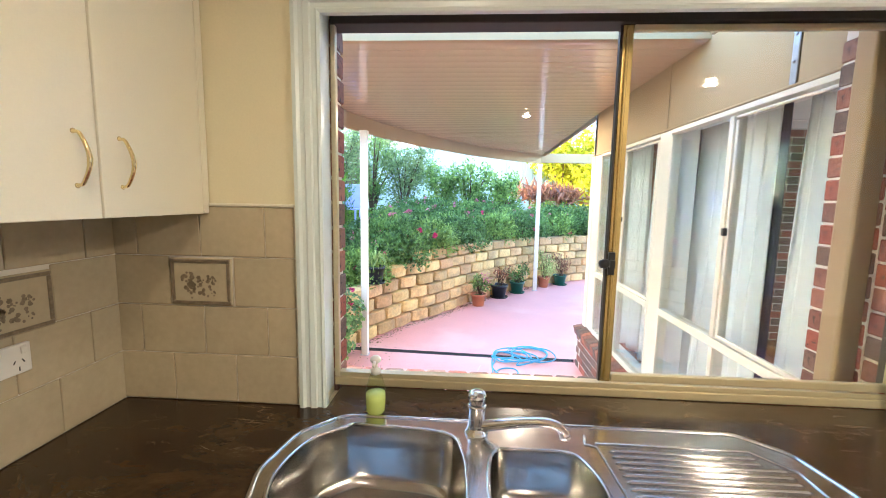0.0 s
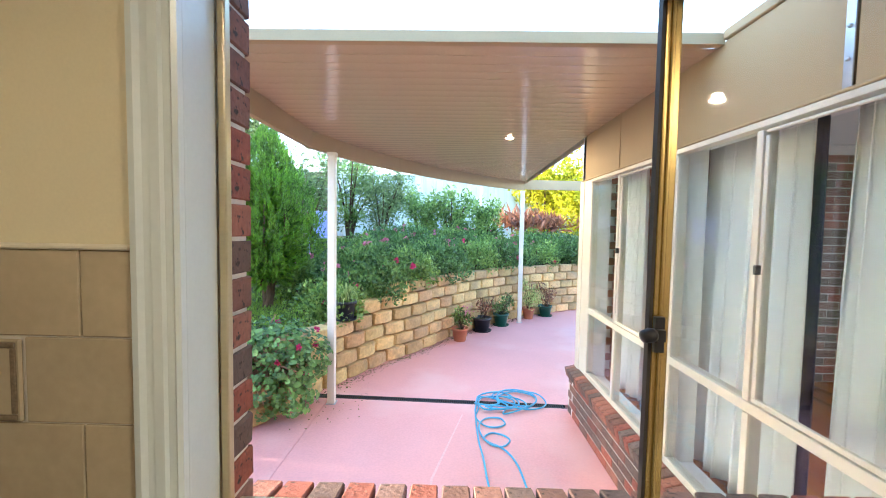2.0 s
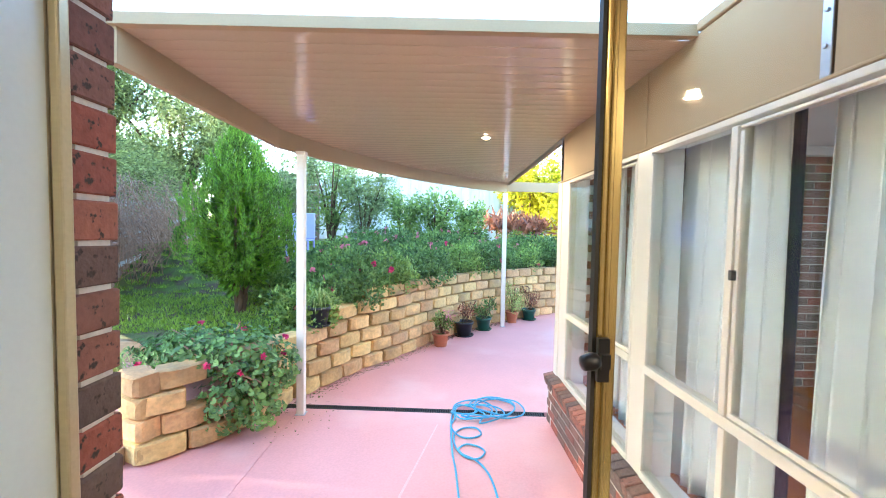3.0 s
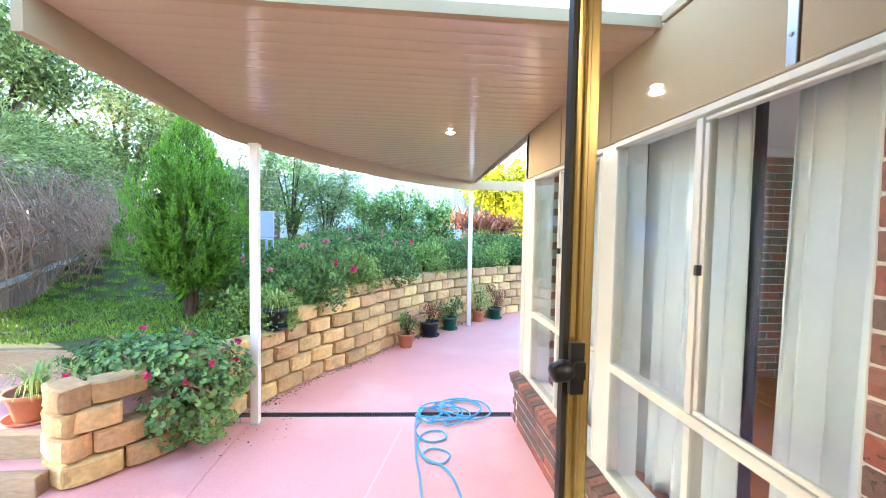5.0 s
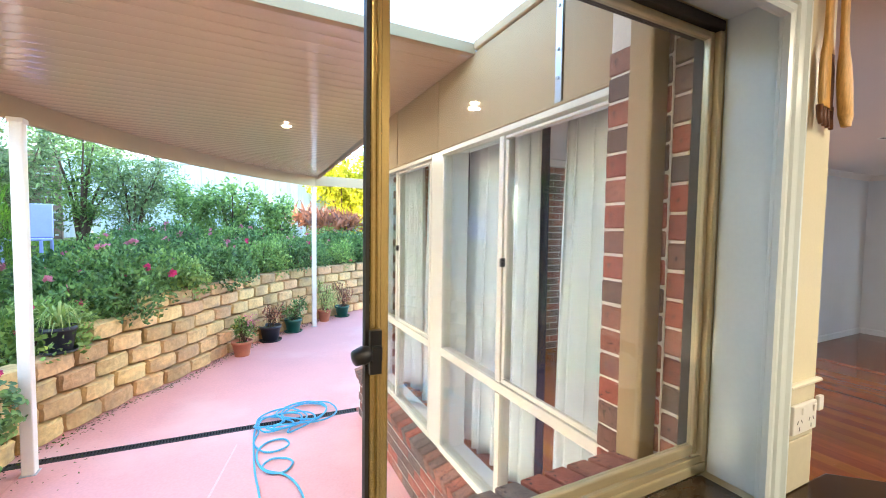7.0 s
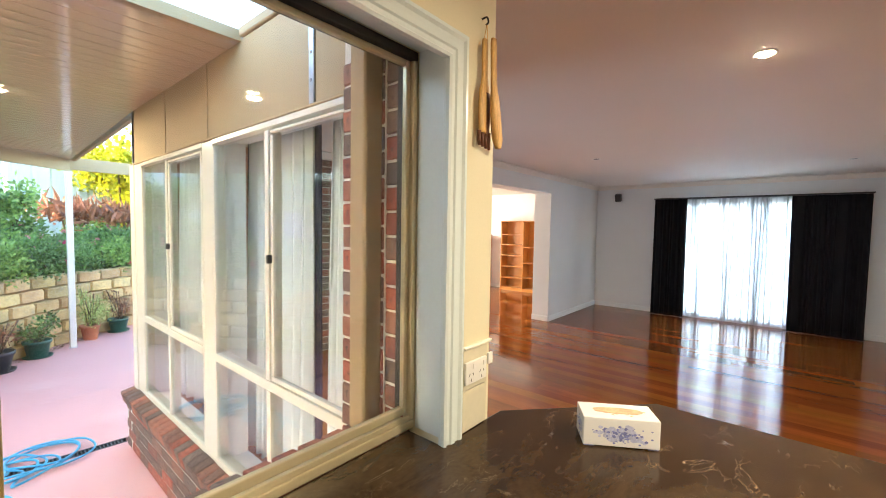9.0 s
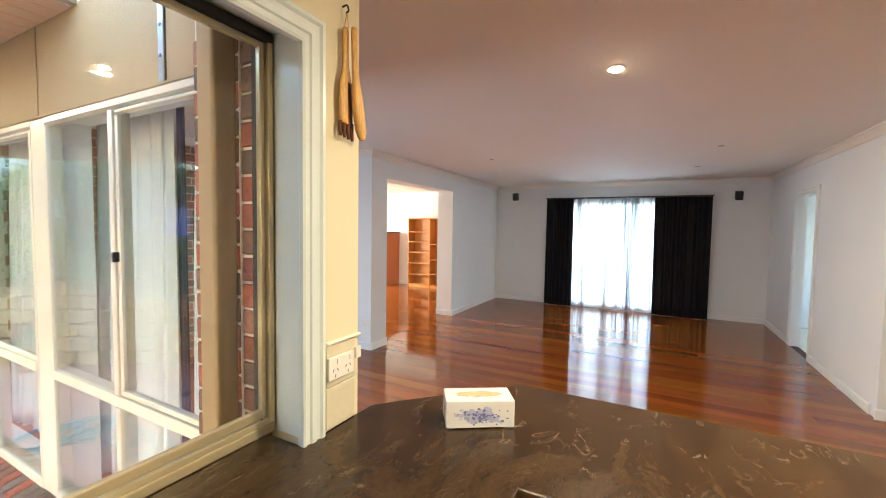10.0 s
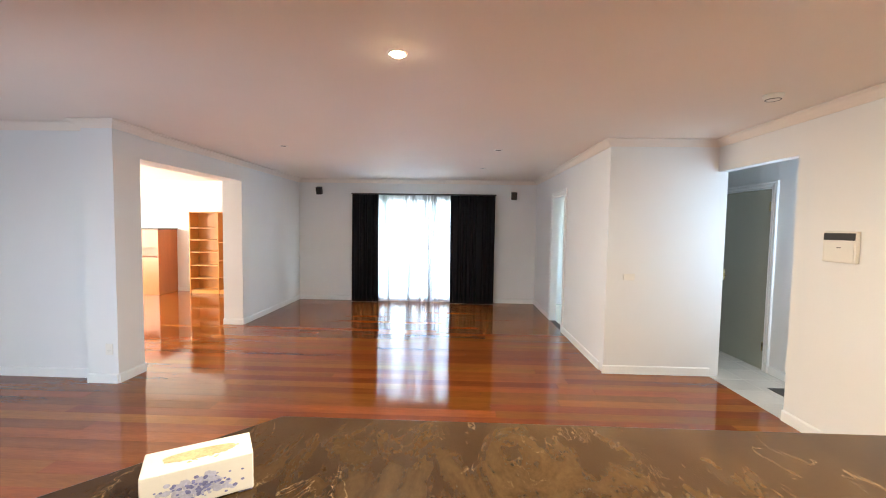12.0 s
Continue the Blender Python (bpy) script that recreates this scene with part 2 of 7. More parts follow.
# splashback cream, darkened to carry some of the shade below the cabinets
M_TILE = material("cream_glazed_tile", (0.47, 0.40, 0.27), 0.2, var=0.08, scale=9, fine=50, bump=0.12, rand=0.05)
# the same cream on the column, strong lamp light put into its colour
M_TILE_LIT = material("lit_cream_column_tile", (0.66, 0.61, 0.45), 0.2, var=0.05, scale=9, fine=50, bump=0.08)
M_GROUT = material("pale_grout", (0.70, 0.66, 0.56), 0.85, var=0.08)
M_TILE_PIC = material("tile_picture_brown", (0.20, 0.155, 0.10), 0.35, var=0.4, scale=60, fine=200, bump=0.0)
M_LAMINATE = material("cream_cabinet_laminate", (0.75, 0.71, 0.57), 0.35, var=0.025, scale=3, fine=220, bump=0.05)
M_BRASS = material("polished_brass", (0.82, 0.68, 0.36), 0.14, 1.0, var=0.08, bump=0.02)
M_COUNTER = veined_material("brown_marble_laminate", (0.022, 0.011, 0.005), (0.066, 0.039, 0.017), (0.36, 0.27, 0.16))
M_STEEL = material("brushed_stainless_steel", (0.52, 0.51, 0.49), 0.16, 1.0, var=0.08, scale=5, fine=140, bump=0.05, stretch=(1, 14, 1))
M_CHROME = material("chrome", (0.80, 0.80, 0.80), 0.05, 1.0, var=0.02, bump=0)
M_GOLD = material("gold_anodised_aluminium", (0.56, 0.41, 0.15), 0.27, 0.75, var=0.08, scale=5, fine=120, bump=0.03, stretch=(1, 1, 0.1))
# same gold as the stile, with daylight put into a paler tone
M_GOLD_LIT = material("lit_gold_aluminium", (0.55, 0.47, 0.29), 0.32, 0.45, var=0.08, scale=5, fine=120, bump=0.03, stretch=(0.1, 1, 1))
M_BLACK = material("black_plastic", (0.012, 0.012, 0.013), 0.35, var=0.2, bump=0.05)
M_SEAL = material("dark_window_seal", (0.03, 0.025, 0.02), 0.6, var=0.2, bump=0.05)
M_GLASS = glass_material("window_glass", (0.95, 0.97, 0.96))
M_GLASS_WING = glass_material("reflecting_window_glass", (0.95, 0.98, 0.98), 0.045)
M_BRICK = brick_material("mixed_clay_brick")
M_MORTAR = material("pale_mortar", (0.68, 0.64, 0.58), 0.9, var=0.16, scale=8, fine=90, bump=0.4)
M_PINK = material("pink_painted_concrete", (0.70, 0.34, 0.315), 0.42, var=0.10, scale=1.3, fine=45, bump=0.12, stain=(0.74, 0.46, 0.43), stain_at=(0.52, 0.72))
M_DRAIN = material("black_drain_grate", (0.02, 0.02, 0.022), 0.5, var=0.3, bump=0.1)
M_HOSE = material("blue_garden_hose", (0.07, 0.38, 0.62), 0.3, var=0.12, scale=8, bump=0.05)
M_POST = material("white_powder_coated_steel", (0.78, 0.74, 0.66), 0.3, var=0.04, scale=5, bump=0.03)
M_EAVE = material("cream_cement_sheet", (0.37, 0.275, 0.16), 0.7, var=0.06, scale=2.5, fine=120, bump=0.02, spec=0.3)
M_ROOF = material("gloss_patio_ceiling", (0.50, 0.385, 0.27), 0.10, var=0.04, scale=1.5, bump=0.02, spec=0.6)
M_FRAME = material("pale_cream_window_frame", (0.66, 0.62, 0.53), 0.3, var=0.03, bump=0.02)
M_STONE = material("split_sandstone_block", (0.56, 0.37, 0.165), 0.88, var=0.30, scale=5, fine=26, bump=0.6, bump_dist=0.010, stain=(0.22, 0.16, 0.10), stain_at=(0.54, 0.80), rand=0.26, hue=0.012)
M_SOIL = material("dark_garden_soil", (0.085, 0.062, 0.035), 0.95, var=0.5, scale=6, fine=40, bump=1.0, bump_dist=0.02, stain=(0.085, 0.13, 0.022), stain_at=(0.42, 0.56))
M_GROUND = material("dry_grass_ground", (0.075, 0.10, 0.03), 0.95, var=0.35, scale=0.6, fine=20, bump=0.6)
M_BARK = material("rough_bark", (0.10, 0.058, 0.033), 0.9, var=0.4, scale=10, fine=60, bump=0.9, bump_dist=0.01, stretch=(1, 1, 0.25))
M_TWIG = material("dry_creeper_stems", (0.34, 0.20, 0.13), 0.9, var=0.4, scale=9, bump=0.3)
M_FENCE = material("weathered_paling", (0.27, 0.175, 0.125), 0.9, var=0.35, scale=4, fine=50, bump=0.6, stretch=(1, 1, 0.15), rand=0.25)
M_RAIL = material("grey_fence_rail", (0.46, 0.43, 0.40), 0.9, var=0.3, scale=5, bump=0.4)
M_PALE = material("pale_steel_fence", (0.60, 0.67, 0.68), 0.45, var=0.05, scale=1, bump=0.03)
M_SCUFF = material("scuffed_paint", (0.72, 0.44, 0.42), 0.6, var=0.15, scale=20, bump=0.1)
M_LILAC = material("lilac_plastic", (0.40, 0.41, 0.72), 0.5, var=0.08, bump=0.05)
M_SLEEPER = material("weathered_sleeper", (0.36, 0.25, 0.15), 0.9, var=0.35, scale=5, bump=0.6, stretch=(0.2, 1, 1))
M_POT_BLACK = material("black_plastic_pot", (0.016, 0.018, 0.026), 0.4, var=0.2, bump=0.05)
M_POT_GREEN = material("green_plastic_pot", (0.015, 0.085, 0.062), 0.35, var=0.12, bump=0.05)
M_POT_TERRA = material("terracotta_pot", (0.42, 0.15, 0.075), 0.75, var=0.15, scale=8, bump=0.25)
M_CURT_W = cloth_material("white_curtain_cloth", (0.90, 0.91, 0.92), 0.18)
M_SHEER = cloth_material("white_sheer_cloth", (0.90, 0.92, 0.94), 0.75)
M_CURT_D = cloth_material("black_curtain_cloth", (0.004, 0.004, 0.007), 0.02)
M_NAVY = cloth_material("navy_curtain_edge", (0.028, 0.025, 0.075), 0.05)
M_BOARD = material("polished_jarrah_board", (0.25, 0.078, 0.017), 0.075, var=0.26, scale=2.0, fine=22, bump=0.0, rand=0.20, hue=0.010, stretch=(7, 0.5, 7), spec=0.45)
M_SUB = material("dark_board_joint", (0.03, 0.012, 0.006), 0.6, var=0.2)
M_HALLTILE = material("pale_hall_tile", (0.62, 0.60, 0.55), 0.2, var=0.06, rand=0.04)
M_DOOR = material("grey_green_painted_door", (0.38, 0.39, 0.32), 0.4, var=0.04, scale=2, bump=0.03)
M_PINE = material("orange_pine_veneer", (0.56, 0.25, 0.055), 0.35, var=0.16, scale=3, fine=40, bump=0.05, stretch=(4, 4, 0.4))
M_CHERRY = material("red_brown_veneer", (0.42, 0.145, 0.045), 0.35, var=0.16, scale=3, fine=40, bump=0.05, stretch=(4, 4, 0.4))
M_WHITE = material("white_plastic", (0.78, 0.76, 0.70), 0.35, var=0.02, bump=0.02)
M_CARD = material("printed_card", (0.80, 0.79, 0.76), 0.5, var=0.02, bump=0.03)
M_INK = material("blue_flower_print", (0.20, 0.22, 0.48), 0.5, var=0.5, scale=40, fine=160, bump=0.0)
M_WASH = material("pale_blue_print", (0.52, 0.54, 0.70), 0.5, var=0.25, scale=40, fine=160, bump=0.0)
M_INK2 = material("peach_flower_print", (0.72, 0.45, 0.26), 0.5, var=0.3, scale=40, fine=160, bump=0.0)
M_HEARTWOOD = material("dark_heartwood", (0.13, 0.045, 0.018), 0.45, var=0.3, scale=12, fine=60, bump=0.15, stretch=(5, 5, 0.8))
M_SPOON = material("oiled_olive_wood", (0.62, 0.36, 0.10), 0.45, var=0.35, scale=12, fine=60, bump=0.15, stretch=(5, 5, 0.8))
M_GALV = material("galvanised_steel", (0.50, 0.55, 0.62), 0.35, 0.6, var=0.15, scale=12, bump=0.1)
M_DARK = material("dark_plastic", (0.03, 0.028, 0.028), 0.5, var=0.1, bump=0.05)
M_SOAP = glass_material("clear_bottle_plastic", (0.92, 0.95, 0.84), 0.05)
M_LIQUID = material("green_soap", (0.52, 0.60, 0.20), 0.12, var=0.03, bump=0)
M_LED = glow("lit_downlight", (1.0, 0.72, 0.40), 14.0)
L_CONIFER = leaf_material("cypress_foliage", (0.005, 0.024, 0.002), (0.22, 0.43, 0.028), trans=0.14)
L_ROSE = leaf_material("rose_foliage", (0.022, 0.06, 0.018), (0.22, 0.36, 0.095), trans=0.25)
L_ROSE2 = leaf_material("lighter_rose_foliage", (0.05, 0.12, 0.026), (0.38, 0.53, 0.125), trans=0.3)
L_GERAN = leaf_material("geranium_foliage", (0.020, 0.062, 0.018), (0.22, 0.40, 0.10), trans=0.2)
L_SHRUB = leaf_material("shrub_foliage", (0.045, 0.085, 0.03), (0.33, 0.41, 0.15), trans=0.3)
L_YELLOW = leaf_material("yellow_green_foliage", (0.26, 0.3, 0.012), (0.7, 0.66, 0.03), trans=0.5)
L_RED = leaf_material("bronze_red_foliage", (0.107, 0.046, 0.036), (0.535, 0.214, 0.107))
L_CANOPY = leaf_material("creeper_foliage", (0.045, 0.070, 0.018), (0.37, 0.43, 0.135), trans=0.3)
L_GRASS = leaf_material("lawn_grass", (0.1, 0.18, 0.022), (0.38, 0.54, 0.06), trans=0.35)
L_STRAP = leaf_material("strap_leaves", (0.160, 0.267, 0.053), (0.642, 0.713, 0.250))
L_PINK = leaf_material("pink_petals", (0.55, 0.02, 0.12), (0.85, 0.08, 0.24), trans=0.3)
L_ROSEPINK = leaf_material("pale_pink_petals", (0.62, 0.14, 0.25), (0.85, 0.33, 0.42), trans=0.3)
L_DEAD = leaf_material("dry_leaves", (0.20, 0.135, 0.105), (0.52, 0.39, 0.33))

# ---------- mesh helpers ----------


def put(ob, parent):
    if parent is not None:
        ob.parent = parent
        ob.matrix_parent_inverse = parent.matrix_basis.inverted()
    return ob


def mesh_ob(name, verts, faces, mats, parent=None, smooth=False):
    me = bpy.data.meshes.new(name)
    me.from_pydata([tuple(v) for v in verts], [], faces)
    me.validate()
    for m in (mats if isinstance(mats, (list, tuple)) else [mats]):
        me.materials.append(m)
    if smooth:
        me.polygons.foreach_set("use_smooth", [True] * len(me.polygons))
    me.update()
    return put(new(name, me), parent)


BOXF = [(0, 3, 2, 1), (4, 5, 6, 7), (0, 1, 5, 4), (1, 2, 6, 5), (2, 3, 7, 6), (3, 0, 4, 7)]


def box_verts(lo, hi):
    (a, b, c), (d, e, f) = lo, hi
    return [(a, b, c), (d, b, c), (d, e, c), (a, e, c), (a, b, f), (d, b, f), (d, e, f), (a, e, f)]


def box(name, lo, hi, mats, parent=None, bevel=0.0, seg=1):
    bm = bmesh.new()
    vs = [bm.verts.new(v) for v in box_verts(lo, hi)]
    for f in BOXF:
        bm.faces.new([vs[i] for i in f])
    if bevel:
        bmesh.ops.bevel(bm, geom=bm.edges[:], offset=bevel, segments=seg, profile=0.5, affect="EDGES")
    me = bpy.data.meshes.new(name)
    bm.to_mesh(me)
    bm.free()
    for m in (mats if isinstance(mats, (list, tuple)) else [mats]):
        me.materials.append(m)
    return put(new(name, me), parent)


def boxes(name, spans, mats, parent=None):
    v, f = [], []
    for lo, hi in spans:
        k = len(v)
        v += box_verts(lo, hi)
        f += [tuple(i + k for i in q) for q in BOXF]
    return mesh_ob(name, v, f, mats, parent)


def wall(name, axis, p0, p1, a0, a1, z0, z1, holes, mats, label):
    """A wall with thickness p0..p1 across the axis 'x' or 'y', from a0 to a1 along it, with openings (a0, a1, z0, z1)."""
    cuts_a = sorted({a0, a1, *[h[0] for h in holes], *[h[1] for h in holes]})
    cuts_z = sorted({z0, z1, *[h[2] for h in holes], *[h[3] for h in holes]})
    spans = []
    for i in range(len(cuts_a) - 1):
        run = None
        for k in range(len(cuts_z) - 1):
            ma, mz = (cuts_a[i] + cuts_a[i + 1]) / 2, (cuts_z[k] + cuts_z[k + 1]) / 2
            if any(h[0] < ma < h[1] and h[2] < mz < h[3] for h in holes):
                run = None
                continue
            if run is not None:
                spans[run][1] = cuts_z[k + 1]
            else:
                spans.append([cuts_z[k], cuts_z[k + 1], cuts_a[i], cuts_a[i + 1]])
                run = len(spans) - 1
    out = []
    for za, zb, aa, ab in spans:
        out.append(((p0, aa, za), (p1, ab, zb)) if axis == "x" else ((aa, p0, za), (ab, p1, zb)))
    return tagged(boxes(name, out, mats), label, kind="structure")


def lathe(name, profile, mats, parent=None, at=(0, 0, 0), seg=28, closed=True):
    v, f = [], []
    for r, z in profile:
        for i in range(seg):
            a = 2 * math.pi * i / seg
            v.append((at[0] + r * math.cos(a), at[1] + r * math.sin(a), at[2] + z))
    n = len(profile)
    for k in range(n - 1):
        for i in range(seg):
            j = (i + 1) % seg
            f.append((k * seg + i, k * seg + j, (k + 1) * seg + j, (k + 1) * seg + i))
    if closed:
        f.append(tuple(reversed(range(seg))))
        f.append(tuple((n - 1) * seg + i for i in range(seg)))
    return mesh_ob(name, v, f, mats, parent, smooth=True)


def tube_data(path, radius, seg=8):
    """Verts and faces of a round bar along a path; radius may be one number or one for each point."""
    p = [Vector(q) for q in path]
    rad = radius if isinstance(radius, (list, tuple)) else [radius] * len(p)
    v, f = [], []
    ref = Vector((0.123, 0.31, 0.94)).normalized()
    for i, q in enumerate(p):
        d = (p[min(i + 1, len(p) - 1)] - p[max(i - 1, 0)]).normalized()
        u = d.cross(ref)
        u = (u if u.length > 0.05 else d.cross(Vector((1, 0, 0)))).normalized()
        w = d.cross(u)
        for k in range(seg):
            a = 2 * math.pi * k / seg
            v.append(q + (u * math.cos(a) + w * math.sin(a)) * rad[i])
    for i in range(len(p) - 1):
        for k in range(seg):
            j = (k + 1) % seg
            f.append((i * seg + k, (i + 1) * seg + k, (i + 1) * seg + j, i * seg + j))
    f.append(tuple(range(seg)))
    f.append(tuple(reversed([(len(p) - 1) * seg + k for k in range(seg)])))
    return v, f


def tube(name, path, radius, mats, parent=None, seg=8):
    v, f = tube_data(path, radius, seg)
    return mesh_ob(name, v, f, mats, parent, smooth=True)


def tubes(name, paths, mats, parent=None, seg=5):
    v, f = [], []
    for path, radius in paths:
        a, b = tube_data(path, radius, seg)
        k = len(v)
        v += a
        f += [tuple(i + k for i in q) for q in b]
    return mesh_ob(name, v, f, mats, parent, smooth=True)


def smooth_path(pts, n=8):
    """A Catmull-Rom line through the points."""
    p = [Vector(q) for q in pts]
    p = [2 * p[0] - p[1], *p, 2 * p[-1] - p[-2]]
    out = []
    for i in range(1, len(p) - 2):
        a, b, c, d = p[i - 1], p[i], p[i + 1], p[i + 2]
        for k in range(n):
            t = k / n
            out.append(0.5 * ((2 * b) + (c - a) * t + (2 * a - 5 * b + 4 * c - d) * t * t + (3 * b - a - 3 * c + d) * t ** 3))
    out.append(p[-2])
    return out


def plate(name, outlines, z, thick, mats, parent=None, bevel=0.0, holes=True):
    """A flat plate from closed outlines; the inner ones are holes."""
    cu = bpy.data.curves.new(name, "CURVE")
    cu.dimensions = "2D"
    cu.fill_mode = "BOTH"
    cu.extrude, cu.bevel_depth, cu.bevel_resolution = thick / 2 - bevel, bevel, 2
    for line in outlines:
        s = cu.splines.new("POLY")
        s.points.add(len(line) - 1)
        for q, (x, y) in zip(s.points, line):
            q.co = (x, y, 0, 1)
        s.use_cyclic_u = True
    tmp = bpy.data.objects.new(name, cu)
    me = bpy.data.meshes.new_from_object(tmp)
    bpy.data.objects.remove(tmp)
    me.transform(Matrix.Translation((0, 0, z + thick / 2)))
    me.materials.clear()
    me.materials.append(mats)
    me.polygons.foreach_set("material_index", [0] * len(me.polygons))
    return put(new(name, me), parent)


def rounded(x0, x1, y0, y1, r, n=6):
    out = []
    for cx, cy, a0 in ((x1 - r, y1 - r, 0), (x0 + r, y1 - r, 90), (x0 + r, y0 + r, 180), (x1 - r, y0 + r, 270)):
        for i in range(n + 1):
            a = radians(a0 + 90 * i / n)
            out.append((cx + r * math.cos(a), cy + r * math.sin(a)))
    return out


def leaves(name, pos, along, side, size, width, mats, parent=None, fold=0.25):
    """Many folded leaves: place, direction of the midrib, direction across, length and width."""
    n = len(pos)
    pos, along, side = np.asarray(pos), np.asarray(along), np.asarray(side)
    size = np.broadcast_to(np.asarray(size, float), (n,))[:, None]
    width = np.broadcast_to(np.asarray(width, float), (n,))[:, None]
    along = along / (np.linalg.norm(along, axis=1, keepdims=True) + 1e-9)
    side = side - along * (side * along).sum(1, keepdims=True)
    side = side / (np.linalg.norm(side, axis=1, keepdims=True) + 1e-9)
    up = np.cross(along, side)
    mid = pos + along * size * 0.45
    v = np.stack([pos, mid + side * width * 0.5 + up * width * fold, pos + along * size, mid - side * width * 0.5 + up * width * fold], 1).reshape(-1, 3)
    me = bpy.data.meshes.new(name)
    me.vertices.add(4 * n)
    me.vertices.foreach_set("co", v.astype(np.float32).ravel())
    base = (np.arange(n) * 4)[:, None]
    idx = (base + np.array([[0, 1, 2, 0, 2, 3]])).ravel().astype(np.int32)
    me.loops.add(6 * n)
    me.loops.foreach_set("vertex_index", idx)
    me.polygons.add(2 * n)
    me.polygons.foreach_set("loop_start", np.arange(0, 6 * n, 3, dtype=np.int32))
    me.update(calc_edges=True)
    me.validate()
    me.materials.append(mats)
    return put(new(name, me), parent)


def round_leaves(name, pos, normal, size, mats, parent=None):
    """Many round, notched and slightly cupped leaves: place, way the blade faces, width."""
    n = len(pos)
    pos, nrm = np.asarray(pos), np.asarray(normal)
    nrm = nrm / (np.linalg.norm(nrm, axis=1, keepdims=True) + 1e-9)
    u = np.cross(nrm, np.array([0.31, 0.12, 0.94]))
    u = u / (np.linalg.norm(u, axis=1, keepdims=True) + 1e-9)
    w = np.cross(nrm, u)
    size = np.broadcast_to(np.asarray(size, float), (n,))[:, None]
    v = [pos - nrm * size * 0.12]
    for k in range(7):
        a, rr = 0.35 + k * (2 * math.pi - 0.7) / 6, 0.5 if k % 2 else 0.44
        v.append(pos + (u * math.cos(a) + w * math.sin(a)) * size * rr)
    v = np.stack(v, 1).reshape(-1, 3)
    tri = np.array([[0, k, k + 1] for k in range(1, 7)]).ravel()
    idx = ((np.arange(n) * 8)[:, None] + tri[None, :]).ravel().astype(np.int32)
    me = bpy.data.meshes.new(name)
    me.vertices.add(8 * n)
    me.vertices.foreach_set("co", v.astype(np.float32).ravel())
    me.loops.add(len(idx))
    me.loops.foreach_set("vertex_index", idx)
    me.polygons.add(len(idx) // 3)
    me.polygons.foreach_set("loop_start", np.arange(0, len(idx), 3, dtype=np.int32))
    me.update(calc_edges=True)
    me.validate()
    me.materials.append(mats)
    return put(new(name, me), parent)


def rand_dirs(rng, n):
    d = rng.normal(size=(n, 3))
    return d / np.linalg.norm(d, axis=1, keepdims=True)


def empty(name, at, label, category, group="", kind=""):
    e = new(name)
    e.empty_display_size = 0.1
    e.matrix_basis = Matrix.Translation(at)
    return tagged(e, label, category, group, kind)


def blob_cloud(rng, blobs, n, shell=0.55):
    """Places in a set of lumps (centre, radii), denser towards their skins, and the way outwards."""
    vol = np.array([b[1][0] * b[1][1] * b[1][2] for b in blobs]) ** 0.67
    pick = rng.choice(len(blobs), n, p=vol / vol.sum())
    d = rand_dirs(rng, n)
    r = 1 - (1 - shell) * rng.random(n) ** 1.6
    c = np.array([b[0] for b in blobs])[pick]
    s = np.array([b[1] for b in blobs])[pick]
    wob = 1 + 0.22 * np.sin(d[:, 0] * 7 + c[:, 0] * 5) * np.cos(d[:, 1] * 6 + c[:, 1] * 3 + d[:, 2] * 5)
    return c + d * s * (r * wob)[:, None], d


def bush(name, at, blobs, n, leaf, width, mats, label, category="shrub", group="", seed=0, stems=8, flowers=0, flower_mat=None, flower=0.05, up=0.4, stem_mat=None, zmin=None, disc=False):
    rng = np.random.default_rng(seed)
    e = empty(name, at, label, category, group)
    blobs = [((at[0] + c[0], at[1] + c[1], at[2] + c[2]), s) for c, s in blobs]
    p, d = blob_cloud(rng, blobs, n)
    if zmin is not None:
        keep = p[:, 2] > zmin
        p, d = p[keep], d[keep]
    m = len(p)
    al = d * 0.6 + rand_dirs(rng, m) * 0.8 + np.array([0, 0, up])
    if disc:
        round_leaves("foliage", p, d + rand_dirs(rng, m) * 0.55 + np.array([0, -0.25, up]), leaf * rng.uniform(0.55, 1.25, m), mats, e)
    else:
        leaves("foliage", p, al, rand_dirs(rng, m), leaf * rng.uniform(0.6, 1.3, m), width * rng.uniform(0.7, 1.2, m), mats, e)
    paths = []
    for i in range(stems):
        c, s = blobs[i % len(blobs)]
        tip = Vector(c) + Vector(rng.normal(size=3)) * 0.35 * Vector(s).length / 1.7
        root = Vector((at[0] + rng.uniform(-0.12, 0.12), at[1] + rng.uniform(-0.12, 0.12), at[2] - 0.03))
        midp = root.lerp(tip, 0.5) + Vector((rng.uniform(-0.08, 0.08), rng.uniform(-0.08, 0.08), 0.05))
        paths.append((smooth_path([root, midp, tip], 4), [0.014] * 4 + [0.009] * 4 + [0.004]))
    if paths:
        tubes("stems", paths, stem_mat or M_BARK, e)
    if flowers:
        p, d = blob_cloud(rng, blobs, flowers * 3, 0.97)
        keep = np.argsort(-(p[:, 2] - 0.5 * p[:, 1]))[: flowers * 2]
        keep = rng.choice(keep, flowers, replace=False)
        q, al, sd = [], [], []
        for k in keep:
            for j in range(14):
                dd = rand_dirs(rng, 1)[0] + d[k] * 0.6
                q.append(p[k] + d[k] * 0.03)
                al.append(dd)
                sd.append(rand_dirs(rng, 1)[0])
        leaves("blossoms", q, al, sd, flower, flower * 0.8, flower_mat, e)
    return e

